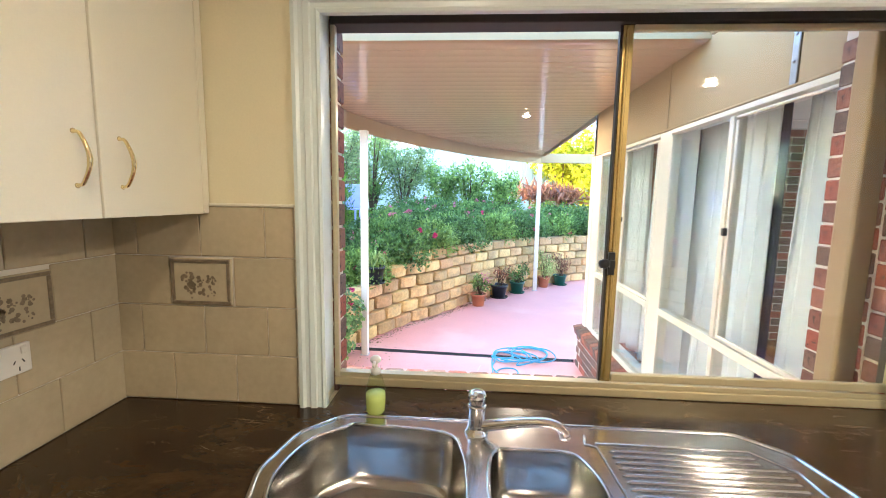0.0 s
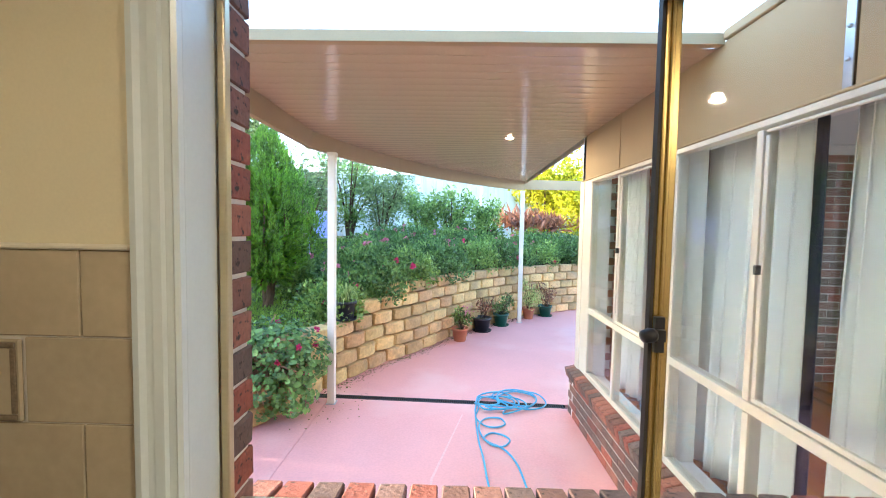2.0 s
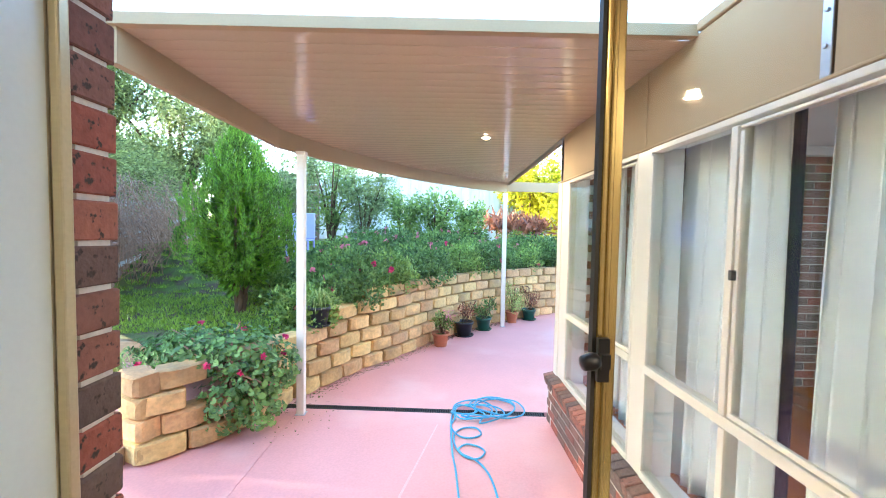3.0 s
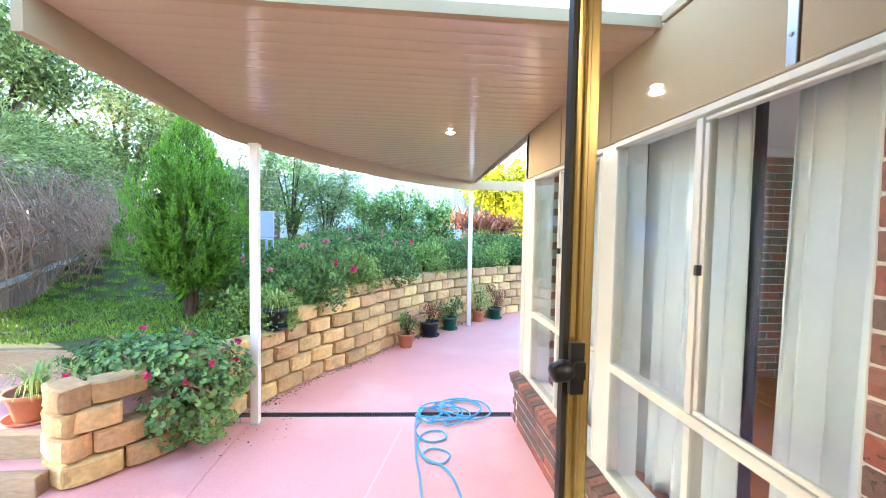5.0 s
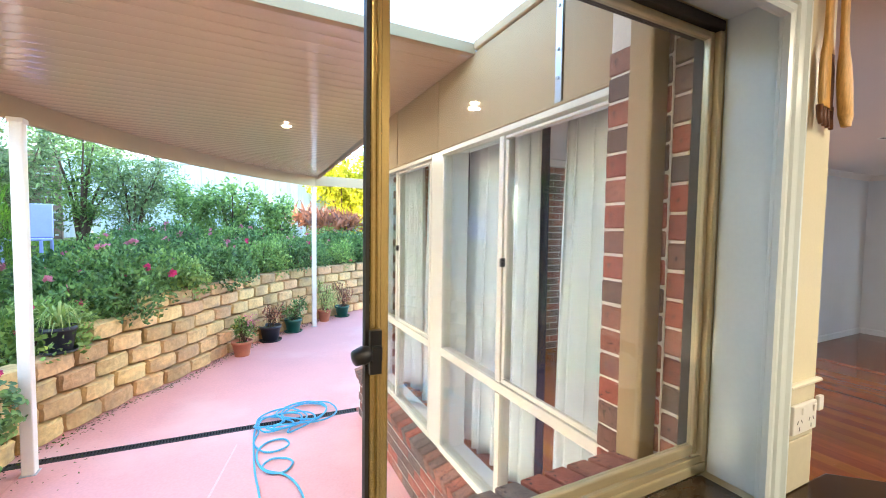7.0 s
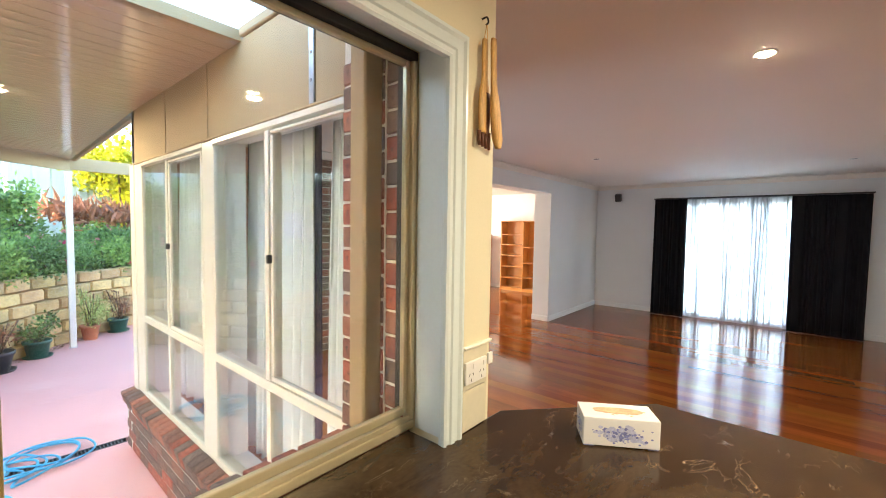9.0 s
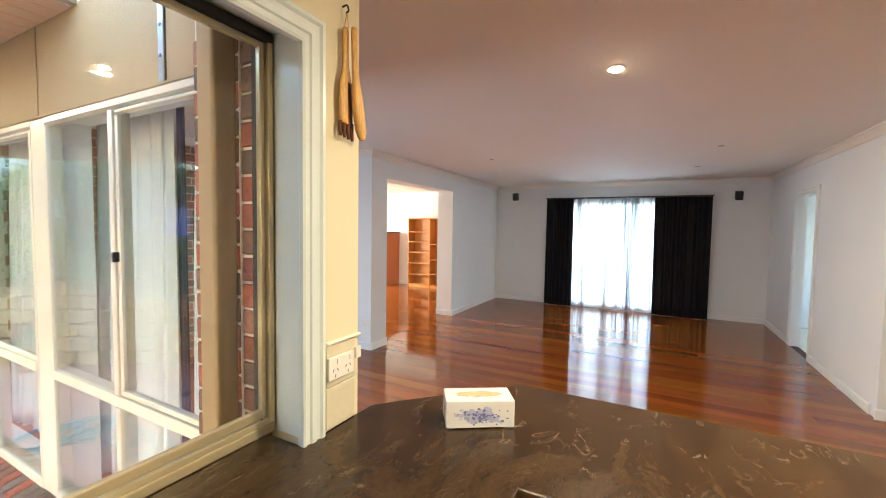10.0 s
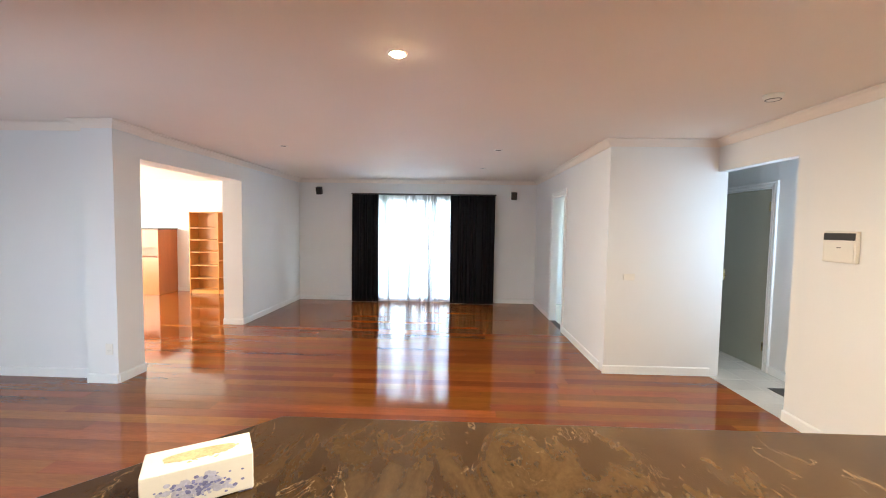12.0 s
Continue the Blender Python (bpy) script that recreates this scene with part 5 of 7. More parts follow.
def curtain(name, x, y0, y1, z0, z1, mats, label, folds, amp, seed, group="", axis="x", hem=0.0):
    """Hanging cloth with uneven vertical folds, gathered at the top."""
    rng = np.random.default_rng(seed)
    n, m = folds * 12, 14
    sl = np.linspace(0, 1, n)
    ph = 2 * math.pi * folds * (sl + 0.035 * np.sin(9 * sl + rng.uniform(0, 6)) + 0.02 * np.sin(23 * sl + rng.uniform(0, 6)))
    v, f = [], []
    for k in range(m + 1):
        t = k / m
        z = z1 + (z0 - z1) * t
        for i in range(n):
            s = i / (n - 1)
            a = amp * (0.55 + 0.45 * t) * math.sin(ph[i] + 0.5 * t * math.sin(i * 0.13)) + 0.3 * amp * math.sin(i * 0.05 + 2 * t)
            y = y0 + (y1 - y0) * (s + 0.012 * math.sin(ph[i] * 2) + 0.02 * (t - 0.4) * math.sin(i * 0.21))
            v.append((x + a, y, z + (hem * math.sin(ph[i] * 0.5) if k == m else 0)))
    for k in range(m):
        for i in range(n - 1):
            f.append((k * n + i, k * n + i + 1, (k + 1) * n + i + 1, (k + 1) * n + i))
    ob = mesh_ob(name, v, f, mats, None, True)
    so = ob.modifiers.new("cloth", "SOLIDIFY")
    so.thickness = 0.003
    return tagged(ob, label, "curtain", group)


curtain("sheer_curtain", 9.24, 0.42, 2.08, 0.03, 2.184, M_SHEER, "white sheer curtain glowing in front of the lounge window", 20, 0.014, 1, hem=0.012)
curtain("black_curtain", 9.15, 1.98, 2.50, 0.01, 2.20, M_CURT_D, "black full-length curtain beside the lounge window", 8, 0.035, 2, "lounge drapes")
curtain("black_curtain", 9.15, -0.36, 0.52, 0.01, 2.18, M_CURT_D, "black full-length curtain beside the lounge window", 12, 0.035, 3, "lounge drapes")
tr = empty("curtain_rail", (9.2, 1.1, 2.2), "slim white curtain rail over the lounge window", "curtain rail")
box("track", (9.10, -0.38, 2.185), (9.26, 2.52, 2.205), M_DARK, tr, 0.004)
box("bracket", (9.26, 0.10, 2.188), (9.319, 0.13, 2.203), M_DARK, tr, 0.002)
box("bracket", (9.26, 2.30, 2.188), (9.319, 2.33, 2.203), M_DARK, tr, 0.002)
lw = empty("window_lounge", (9.37, 1.25, 0.03), "tall lounge window behind sheer curtains", "window", kind="structure")
for lo, hi in [((9.345, 0.25, 0.03), (9.405, 0.29, 2.12)), ((9.345, 2.21, 0.03), (9.405, 2.25, 2.12)), ((9.346, 0.291, 0.03), (9.404, 2.209, 0.07)), ((9.346, 0.291, 2.08), (9.404, 2.209, 2.12)), ((9.346, 1.23, 0.071), (9.404, 1.27, 2.079))]:
    box("frame", lo, hi, M_FRAME, lw, 0.004)

# family room curtains behind the wing windows
curtain("white_curtain", 1.925, 2.68, 3.47, 0.03, 2.24, M_CURT_W, "white lined curtain behind the wing window", 6, 0.050, 4, "family room curtains")
curtain("white_curtain", 1.925, 1.88, 2.50, 0.03, 2.24, M_CURT_W, "white lined curtain behind the wing window", 6, 0.050, 5, "family room curtains")
curtain("white_curtain", 1.925, 3.66, 4.16, 0.03, 2.24, M_CURT_W, "white lined curtain behind the far wing window", 5, 0.050, 6, "family room curtains")
curtain("white_curtain", 1.925, 4.34, 4.84, 0.03, 2.24, M_CURT_W, "white lined curtain behind the far wing window", 5, 0.050, 9, "family room curtains")
curtain("navy_curtain", 1.94, 2.635, 2.70, 0.03, 2.24, M_NAVY, "navy edge of a drawn-back curtain", 2, 0.012, 7, "family room curtains")
curtain("navy_curtain", 1.94, 3.48, 3.54, 0.03, 2.24, M_NAVY, "navy edge of a drawn-back curtain", 2, 0.012, 8, "family room curtains")
rl = empty("curtain_rail", (1.9, 3.2, 2.25), "slim dark curtain rail over the wing windows", "curtain rail")
box("track", (1.885, 1.86, 2.242), (1.965, 4.9, 2.262), M_DARK, rl, 0.004)
for y in (2.0, 3.4, 4.8):
    box("bracket", (1.831, y - 0.012, 2.245), (1.8848, y + 0.012, 2.258), M_DARK, rl, 0.002)


def wall_speaker(y, z, label):
    e = empty("wall_speaker", (9.30, y, z), label, "speaker", "lounge speakers")
    tube("bracket", [(9.319, y, z), (9.26, y, z), (9.23, y, z - 0.01)], 0.012, M_DARK, e)
    b = box("cabinet", (-0.05, -0.055, -0.075), (0.05, 0.055, 0.075), M_DARK, None, 0.012, 3)
    b.parent = e
    b.matrix_basis = pose(-0.11, 0, -0.01, 0, -14, 0)
    g = box("grille", (-0.056, -0.045, -0.065), (-0.0505, 0.045, 0.065), M_SEAL, None, 0.004)
    g.parent = e
    g.matrix_basis = pose(-0.11, 0, -0.01, 0, -14, 0)


wall_speaker(3.20, 2.26, "small dark speaker on a wall bracket")
wall_speaker(-0.74, 2.20, "small dark speaker on a wall bracket")
sm = empty("smoke_alarm", (3.96, -1.78, CEIL), "round white smoke alarm on the ceiling", "smoke alarm")
lathe("body", [(0.062, 0.0), (0.062, -0.014), (0.050, -0.032), (0.030, -0.038), (0.004, -0.038)], M_WHITE, sm, (3.96, -1.78, CEIL), 26)
tube("vent", [(3.96 + 0.045 * math.cos(a * 0.3), -1.78 + 0.045 * math.sin(a * 0.3), CEIL - 0.034) for a in range(22)], 0.003, M_DARK, sm)

# intercom on the wall beside the passage
ic = empty("alarm_panel", (3.93, -2.33, 1.45), "white alarm keypad with a dark display strip on the wall", "alarm panel")
box("case", (3.85, -2.329, 1.345), (4.10, -2.300, 1.565), M_WHITE, ic, 0.006, 2)
box("display", (3.857, -2.2998, 1.503), (4.093, -2.2975, 1.553), M_DARK, ic, 0.001)
box("flap", (3.862, -2.2998, 1.354), (4.088, -2.297, 1.495), M_WHITE, ic, 0.003)
box("latch", (3.955, -2.2968, 1.448), (3.985, -2.295, 1.453), M_DARK, ic)

# passage door
dr = empty("door_passage", (5.61, -3.10, 0.01), "grey-green painted door standing ajar in the dim passage", "door", kind="structure")
dr.matrix_basis = pose(5.61, -3.075, 0.001, 0, 0, 1.5)
def dpart(nm, lo, hi, mt, bev):
    b = box(nm, lo, hi, mt, None, bev, 2)
    b.parent = dr
    return b
dpart("leaf", (0.0, -0.036, 0.0), (0.788, 0.0, 2.026), M_DOOR, 0.002)
for z in (0.22, 1.78):
    dpart("hinge", (-0.010, -0.004, z), (0.016, 0.030, z + 0.10), M_BRASS, 0.004)
dpart("handle_plate", (0.70, 0.0005, 0.93), (0.735, 0.006, 1.07), M_BRASS, 0.002)
hd = tube("handle", smooth_path([(0.718, 0.004, 1.0), (0.718, 0.045, 1.0), (0.69, 0.05, 1.0), (0.62, 0.048, 0.996)], 4), 0.008, M_BRASS)
hd.parent = dr
for lo, hi in [((5.585, -3.158, 0), (5.6, -3.062, 2.03)), ((6.4, -3.158, 0), (6.415, -3.062, 2.03))]:
    tagged(box("trim_door_jamb", lo, hi, M_SKIRT), "white door jamb", kind="structure")
mat_ = tagged(box("floor_grille", (4.80, -2.90, -0.003), (5.08, -2.72, 0.006), M_DARK, None, 0.002), "dark floor vent grille on the tiled floor", "vent")

# study: tall shelf and desk hutch
sh = empty("bookshelf", (9.84, 5.75, 0.0), "tall empty orange pine bookshelf against the study wall", "bookshelf")
Y0, Y1 = 5.15, 6.26
for lo, hi in [((9.68, Y0, 0.0), (9.985, Y0 + 0.022, 1.80)), ((9.68, Y1 - 0.022, 0.0), (9.985, Y1, 1.80)), ((9.68, 5.60, 0.0), (9.985, 5.622, 1.778))]:
    box("side", lo, hi, M_PINE, sh, 0.002)
for lo, hi in [((9.685, Y0 + 0.023, z), (9.975, 5.599, z + 0.02)) for z in (0.06, 0.35, 0.72, 1.12, 1.779)] + [((9.685, 5.623, z), (9.975, Y1 - 0.023, z + 0.02)) for z in (0.06, 0.32, 0.61, 0.90, 1.17, 1.43, 1.779)]:
    box("shelf", lo, hi, M_PINE, sh, 0.002)
box("back", (9.976, Y0 + 0.023, 0.06), (9.984, Y1 - 0.023, 1.779), M_PINE, sh)
box("plinth", (9.70, Y0 + 0.023, 0.0), (9.975, Y1 - 0.023, 0.058), M_PINE, sh)
hu = empty("desk_hutch", (9.6, 7.15, 0.0), "red-brown veneer desk hutch with an open niche", "desk")
boxes("body", [((9.40, 6.74, 0.0), (9.985, 6.765, 1.40)), ((9.40, 7.75, 0.0), (9.985, 7.775, 1.40)), ((9.40, 6.766, 1.02), (9.985, 7.749, 1.40)), ((9.40, 6.766, 0.0), (9.985, 7.749, 0.80)), ((9.75, 6.766, 0.80), (9.985, 7.749, 1.02))], M_CHERRY, hu)
box("top", (9.38, 6.72, 1.4005), (9.99, 7.79, 1.425), M_DARK, hu, 0.004)
ds = empty("white_table_leg_panel", (8.6, 6.6, 0.0), "pale desk end panel standing in the study", "desk panel")
box("panel", (8.55, 6.50, 0.0), (8.60, 6.53, 0.72), M_PINE, ds, 0.004)

# objects glimpsed in the side room
cb = empty("chest_of_drawers", (8.3, -3.7, 0.0), "white chest of drawers in the side room", "drawers")
box("body", (7.9, -3.98, 0.0), (8.8, -3.55, 0.80), M_WHITE, cb, 0.006)
for z in (0.06, 0.31, 0.56):
    box("drawer", (7.93, -3.548, z), (8.77, -3.535, z + 0.22), M_WHITE, cb, 0.004)

# ---------- garden ----------
WALL_LINE = [(-2.22, 4.20), (-1.95, 4.45), (-1.62, 4.92), (-1.40, 5.45), (-1.12, 6.0), (-0.756, 6.68), (-0.32, 7.25), (0.2, 8.1), (1.0, 9.15), (1.98, 10.1), (3.43, 11.05), (5.2, 11.9)]
WALL_PTS = smooth_path([(x, y, 0) for x, y in WALL_LINE], 10)
ARC = [0.0]
for a, b in zip(WALL_PTS[:-1], WALL_PTS[1:]):
    ARC.append(ARC[-1] + (b - a).length)


def on_wall(s):
    """Place and way along the retaining wall at s metres from its near end."""
    s = max(0.0, min(ARC[-1] - 1e-4, s))
    i = next(k for k in range(len(ARC) - 1) if ARC[k + 1] >= s)
    t = (s - ARC[i]) / (ARC[i + 1] - ARC[i])
    p = WALL_PTS[i].lerp(WALL_PTS[i + 1], t)
    return p, (WALL_PTS[i + 1] - WALL_PTS[i]).normalized()


def courses(s):
    return 4 if s < 0.62 else 2 if s < 1.25 else 4 if s < 2.55 else 5 if s < 3.35 else 6


BH = 0.195


def bed_height(x, y, d):
    """Soil level behind the wall: d metres behind its line, near the place (x, y)."""
    top = float(np.interp(y, [4.2, 6.0, 6.6, 7.6, 12], [0.10, 0.14, 0.30, 0.56, 0.60])) - 0.03
    top += (0.10 + 0.20 * max(0.0, min(1.0, (y - 6.5) / 4))) * min(d, 5) * 0.4
    lawn = 0.10 + 0.05 * max(0.0, y - 5)
    u = max(0.0, min(1.0, (x + 2.3) / 1.2))
    u = max(u, min(1.0, max(0.0, (y - 8.2) / 1.8)))
    return lawn + (top - lawn) * u * u * (3 - 2 * u)


v, f = [], []
N, Mr = 60, 34
for i in range(N + 1):
    p, d = on_wall(0.55 + (ARC[-1] - 0.55) * i / N)
    n = Vector((-d.y, d.x, 0))
    # fan out to the left and back of the garden
    far = Vector((-14, 14.0, 0)).lerp(Vector((-9, 20, 0)), min(1, i / 18)) if i <= 18 else Vector((-9, 20, 0)).lerp(Vector((14, 22, 0)), (i - 18) / (N - 18))
    for k in range(Mr + 1):
        t = (k / Mr) ** 2.0
        q = (p + n * 0.16).lerp(far, t)
        dist = (q - p).length
        z = bed_height(q.x, q.y, dist) + 0.05 * noise.noise(Vector((q.x * 1.1, q.y * 1.1, 0))) * min(1, dist)
        v.append((q.x, q.y, z))
for i in range(N):
    for k in range(Mr):
        a = i * (Mr + 1) + k
        f.append((a, a + 1, a + Mr + 2, a + Mr + 1))
garden = tagged(mesh_ob("ground_garden", v, f, M_SOIL, None, True), "raised garden bed with soil and low grass", kind="structure")
GV = np.array(v)


def soil_at(x, y):
    d = (GV[:, 0] - x) ** 2 + (GV[:, 1] - y) ** 2
    return float(GV[int(d.argmin()), 2])


# grass and weeds as one sheet of blades
rng = np.random.default_rng(3)
pos = []
while len(pos) < 38000:
    u = rng.random(3)
    x, y = -6.3 + 8.3 * u[0], 4.4 + 8 * u[1]
    if x < -1.4 or rng.random() < 0.25:
        p = min(WALL_PTS, key=lambda q: (q.x - x) ** 2 + (q.y - y) ** 2)
        if (x - p.x) * 0.8 - (y - p.y) * 0.6 > -0.2:
            continue
        if (x < -2.3 and y < 6.1):
            continue
        pos.append((x, y, soil_at(x, y) - 0.01))
pos = np.array(pos)
n = len(pos)
al = np.stack([rng.normal(0, 0.5, n), rng.normal(0, 0.5, n), np.ones(n)], 1)
g = leaves("grass", pos, al, rand_dirs(rng, n), rng.uniform(0.03, 0.11, n), rng.uniform(0.008, 0.022, n), L_GRASS, None, 0.1)
tagged(g, "patchy lawn grass and low weeds on the bed", "grass", kind="stuff")

# clipped cypress
def cypress(x, y):
    z0 = soil_at(x, y)
    e = empty("cypress_tree", (x, y, z0), "clipped bright green cypress with a bare trunk base on the lawn", "tree")
    rng = np.random.default_rng(8)
    prof_h = [0.0, 0.03, 0.10, 0.163, 0.237, 0.35, 0.456, 0.577, 0.70, 0.82, 0.92, 1.0]
    prof_r = [0.10, 0.16, 0.30, 0.62, 0.80, 0.84, 0.81, 0.69, 0.53, 0.34, 0.15, 0.02]
    H, base = 2.60, z0 + 0.22
    P, A, S, Ln, Wd = [], [], [], [], []
    # upright flame-shaped plumes with dark gaps between them
    for i in range(900):
        h = 0.07 + rng.random() ** 0.85 * 0.90
        a = i * 2.39996 + rng.uniform(-0.25, 0.25)
        deep = rng.choice((0.74, 0.90, 1.0)) + rng.uniform(-0.04, 0.05)
        r = float(np.interp(h, prof_h, prof_r)) * deep * (1 + 0.06 * math.sin(3 * a + 5 * h) + 0.04 * math.sin(7 * a - 9 * h))
        outw = np.array([math.cos(a), math.sin(a), 0.0])
        c = np.array([x, y, base + h * H]) + outw * r
        tilt = outw * (rng.uniform(0.05, 0.30) + 0.5 * max(0.0, 0.22 - h)) + np.array([0, 0, 1.0]) + rng.normal(0, 0.10, 3)
        tilt /= np.linalg.norm(tilt)
        across = np.cross(tilt, outw)
        across /= np.linalg.norm(across) + 1e-9
        tall, fat = rng.uniform(0.17, 0.32), rng.uniform(0.04, 0.07)
        for k in range(58):
            t = rng.random() ** 0.8
            w = fat * (1 - t) ** 0.6 * min(1.0, 0.35 + 2.2 * t)
            ang = rng.uniform(0, 2 * math.pi)
            rad = across * math.cos(ang) + outw * math.sin(ang)
            P.append(c + tilt * tall * t * 0.9 + rad * w * rng.uniform(0.3, 1.0))
            A.append(tilt * 0.9 + rad * 0.55 * (1 - t) + rng.normal(0, 0.15, 3))
            S.append(rng.normal(0, 1, 3))
            Ln.append(rng.uniform(0.026, 0.052))
            Wd.append(rng.uniform(0.008, 0.014))
    leaves("foliage", P, A, S, Ln, Wd, L_CONIFER, e, 0.2)
    core_p, core_d = blob_cloud(rng, [((x, y, base + 1.0), (0.50, 0.50, 0.8)), ((x, y, base + 1.65), (0.34, 0.34, 0.60)), ((x, y, base + 0.6), (0.46, 0.46, 0.30))], 5000, 0.5)
    leaves("inner_foliage", core_p, core_d + np.array([0, 0, 0.5]), rand_dirs(rng, 5000), 0.12, 0.06, L_CONIFER, e)
    paths = [(smooth_path([(x + 0.04 * math.cos(k), y + 0.04 * math.sin(k), z0 - 0.05), (x + 0.07 * math.cos(k * 1.3), y + 0.07 * math.sin(k * 1.3), z0 + 0.35), (x + 0.30 * math.cos(k), y + 0.30 * math.sin(k), z0 + 0.9), (x + 0.35 * math.cos(k), y + 0.35 * math.sin(k), z0 + 1.7)], 4), [0.045] * 4 + [0.035] * 4 + [0.018] * 4 + [0.008]) for k in range(7)]
    tubes("trunk", paths, M_BARK, e, 7)
    return e


cypress(-2.82, 7.30)

# geranium tumbling over the low part of the wall
bush("geranium_bush", (-1.75, 4.98, soil_at(-1.75, 5.05)), [((0.05, 0.0, 0.20), (0.48, 0.40, 0.26)), ((-0.40, 0.10, 0.20), (0.46, 0.46, 0.22)), ((0.30, -0.14, -0.02), (0.30, 0.22, 0.26)), ((0.42, 0.12, 0.02), (0.24, 0.28, 0.24)), ((0.04, -0.28, -0.26), (0.26, 0.18, 0.30)), ((0.32, -0.16, -0.30), (0.24, 0.18, 0.24)), ((-0.85, 0.35, 0.12), (0.42, 0.40, 0.16))], 3000, 0.060, 0.066, L_GERAN, "sprawling geranium with bright pink flowers over the block wall", seed=21, stems=70, flowers=12, flower_mat=L_PINK, flower=0.045, zmin=-0.45, disc=True, up=0.5, stem_mat=M_TWIG)

# rose bed along the top of the wall
roses = []
rng = np.random.default_rng(14)
for i, s in enumerate([2.35, 2.95, 3.55, 4.15, 4.8, 5.45, 6.1, 6.8, 7.5, 8.3, 9.2]):
    p, d = on_wall(s)
    n = Vector((-d.y, d.x, 0))
    for row, off in enumerate((0.55, 1.35, 2.3)):
        q = p + n * (off + rng.uniform(-0.12, 0.12)) + d * rng.uniform(-0.2, 0.2)
        if (q - Vector((-2.82, 7.3, 0))).length < 0.8:
            continue
        z = soil_at(q.x, q.y)
        h = rng.uniform(0.30, 0.42) + 0.05 * row
        blobs = [((rng.uniform(-0.25, 0.25), rng.uniform(-0.25, 0.25), h * rng.uniform(0.5, 1.1)), (rng.uniform(0.26, 0.42), rng.uniform(0.26, 0.42), rng.uniform(0.20, 0.32))) for _ in range(5)]
        if row == 0:
            blobs.append(((-n.x * 0.35, -n.y * 0.35, 0.16), (0.30, 0.30, 0.2)))
        bush("rose_bush", (q.x, q.y, z), blobs, 2500 if i < 7 else 1600, 0.066, 0.042, L_ROSE if (i + row) % 3 else L_ROSE2, "leafy rose bush with a few pink blooms in the bed", group="rose bushes", seed=100 + i * 3 + row, stems=6, flowers=6 if row else 2, flower_mat=L_ROSEPINK if row else L_PINK, flower=0.068)

# taller shrubs and small trees at the back
def shrub_tree(name, x, y, h, spread, n, leaf, mats, label, seed, group="", trunk=True, lean=0.0, width=0.5):
    rng = np.random.default_rng(seed)
    z0 = soil_at(x, y) - 0.03
    e = empty(name, (x, y, z0), label, "tree" if h > 1.8 else "shrub", group)
    limbs, tips = [], []
    for k in range(7):
        a = k * 2.4 + rng.uniform(-0.4, 0.4)
        r = spread * rng.uniform(0.35, 0.9)
        hh = h * rng.uniform(0.55, 1.0)
        tip = Vector((x + r * math.cos(a) + lean, y + r * math.sin(a), z0 + hh))
        midp = Vector((x + 0.35 * r * math.cos(a), y + 0.35 * r * math.sin(a), z0 + hh * 0.5))
        rb = 0.012 + 0.012 * h
        limbs.append((smooth_path([(x + 0.03 * math.cos(a), y + 0.03 * math.sin(a), z0), midp, tip], 4), [rb] * 3 + [rb * 0.6] * 3 + [rb * 0.35] * 2 + [rb * 0.2]))
        tips += [(tip, 1.0), (midp.lerp(tip, 0.6) + Vector(rng.normal(size=3)) * 0.12 * spread, 0.8), (midp.lerp(tip, 0.25) + Vector(rng.normal(size=3)) * 0.2 * spread, 0.7), (midp * 0.75 + Vector((x, y, z0)) * 0.25 + Vector(rng.normal(size=3)) * 0.28 * spread, 0.75)]
    blobs = [(tuple(t), tuple(spread * 0.46 * w * rng.uniform(0.7, 1.35, 3))) for t, w in tips]
    p, d = blob_cloud(rng, blobs, n, 0.05)
    leaves("foliage", p, d * 0.5 + rand_dirs(rng, n) + np.array([0, 0, 0.1]), rand_dirs(rng, n), leaf * rng.uniform(0.6, 1.3, n), leaf * width * rng.uniform(0.7, 1.2, n), mats, e)
    tubes("trunk", limbs, M_BARK, e, 6)
    return e


for i, (x, y, h, sp_) in enumerate([(-3.6, 11.6, 2.2, 0.8), (-2.7, 12.2, 2.6, 0.9), (-1.7, 11.8, 2.1, 0.8), (-0.7, 12.4, 1.8, 0.8), (-4.6, 12.6, 2.7, 1.0)]):
    shrub_tree("tall_shrub", x, y, h, sp_, 4200, 0.12, L_ROSE2 if i % 2 else L_SHRUB, "tall airy green shrub against the back fence", 40 + i, "back shrubs", width=0.28)
for i, (x, y, h, sp_) in enumerate([(0.2, 12.2, 1.75, 0.62), (1.2, 12.6, 1.7, 0.6)]):
    shrub_tree("small_fruit_tree", x, y, h, sp_, 1800, 0.12, L_ROSE2, "small fruit tree with pale green leaves in the bed", 50 + i, "small trees", width=0.5)
for i, (x, y) in enumerate([(2.3, 13.6), (3.1, 13.4)]):
    e = empty("red_cordyline", (x, y, soil_at(x, y)), "clump of bronze-red strap leaves", "shrub", "red shrubs")
    rng = np.random.default_rng(60 + i)
    n = 420
    c = rng.normal(0, 0.35, (n, 3)) * np.array([1, 1, 0.3]) + np.array([x, y, soil_at(x, y) + 0.75])
    al = rand_dirs(rng, n) + np.array([0, 0, 0.9])
    leaves("foliage", c, al, rand_dirs(rng, n), rng.uniform(0.25, 0.5, n), 0.07, L_RED, e)
    tubes("stems", [([(x + dx * 0.3, y + dy * 0.3, soil_at(x, y) - 0.03), (x + dx, y + dy, soil_at(x, y) + 0.8)], 0.02) for dx, dy in ((0.2, 0.1), (-0.2, 0.0), (0.0, -0.2), (0.25, -0.2))], M_BARK, e)
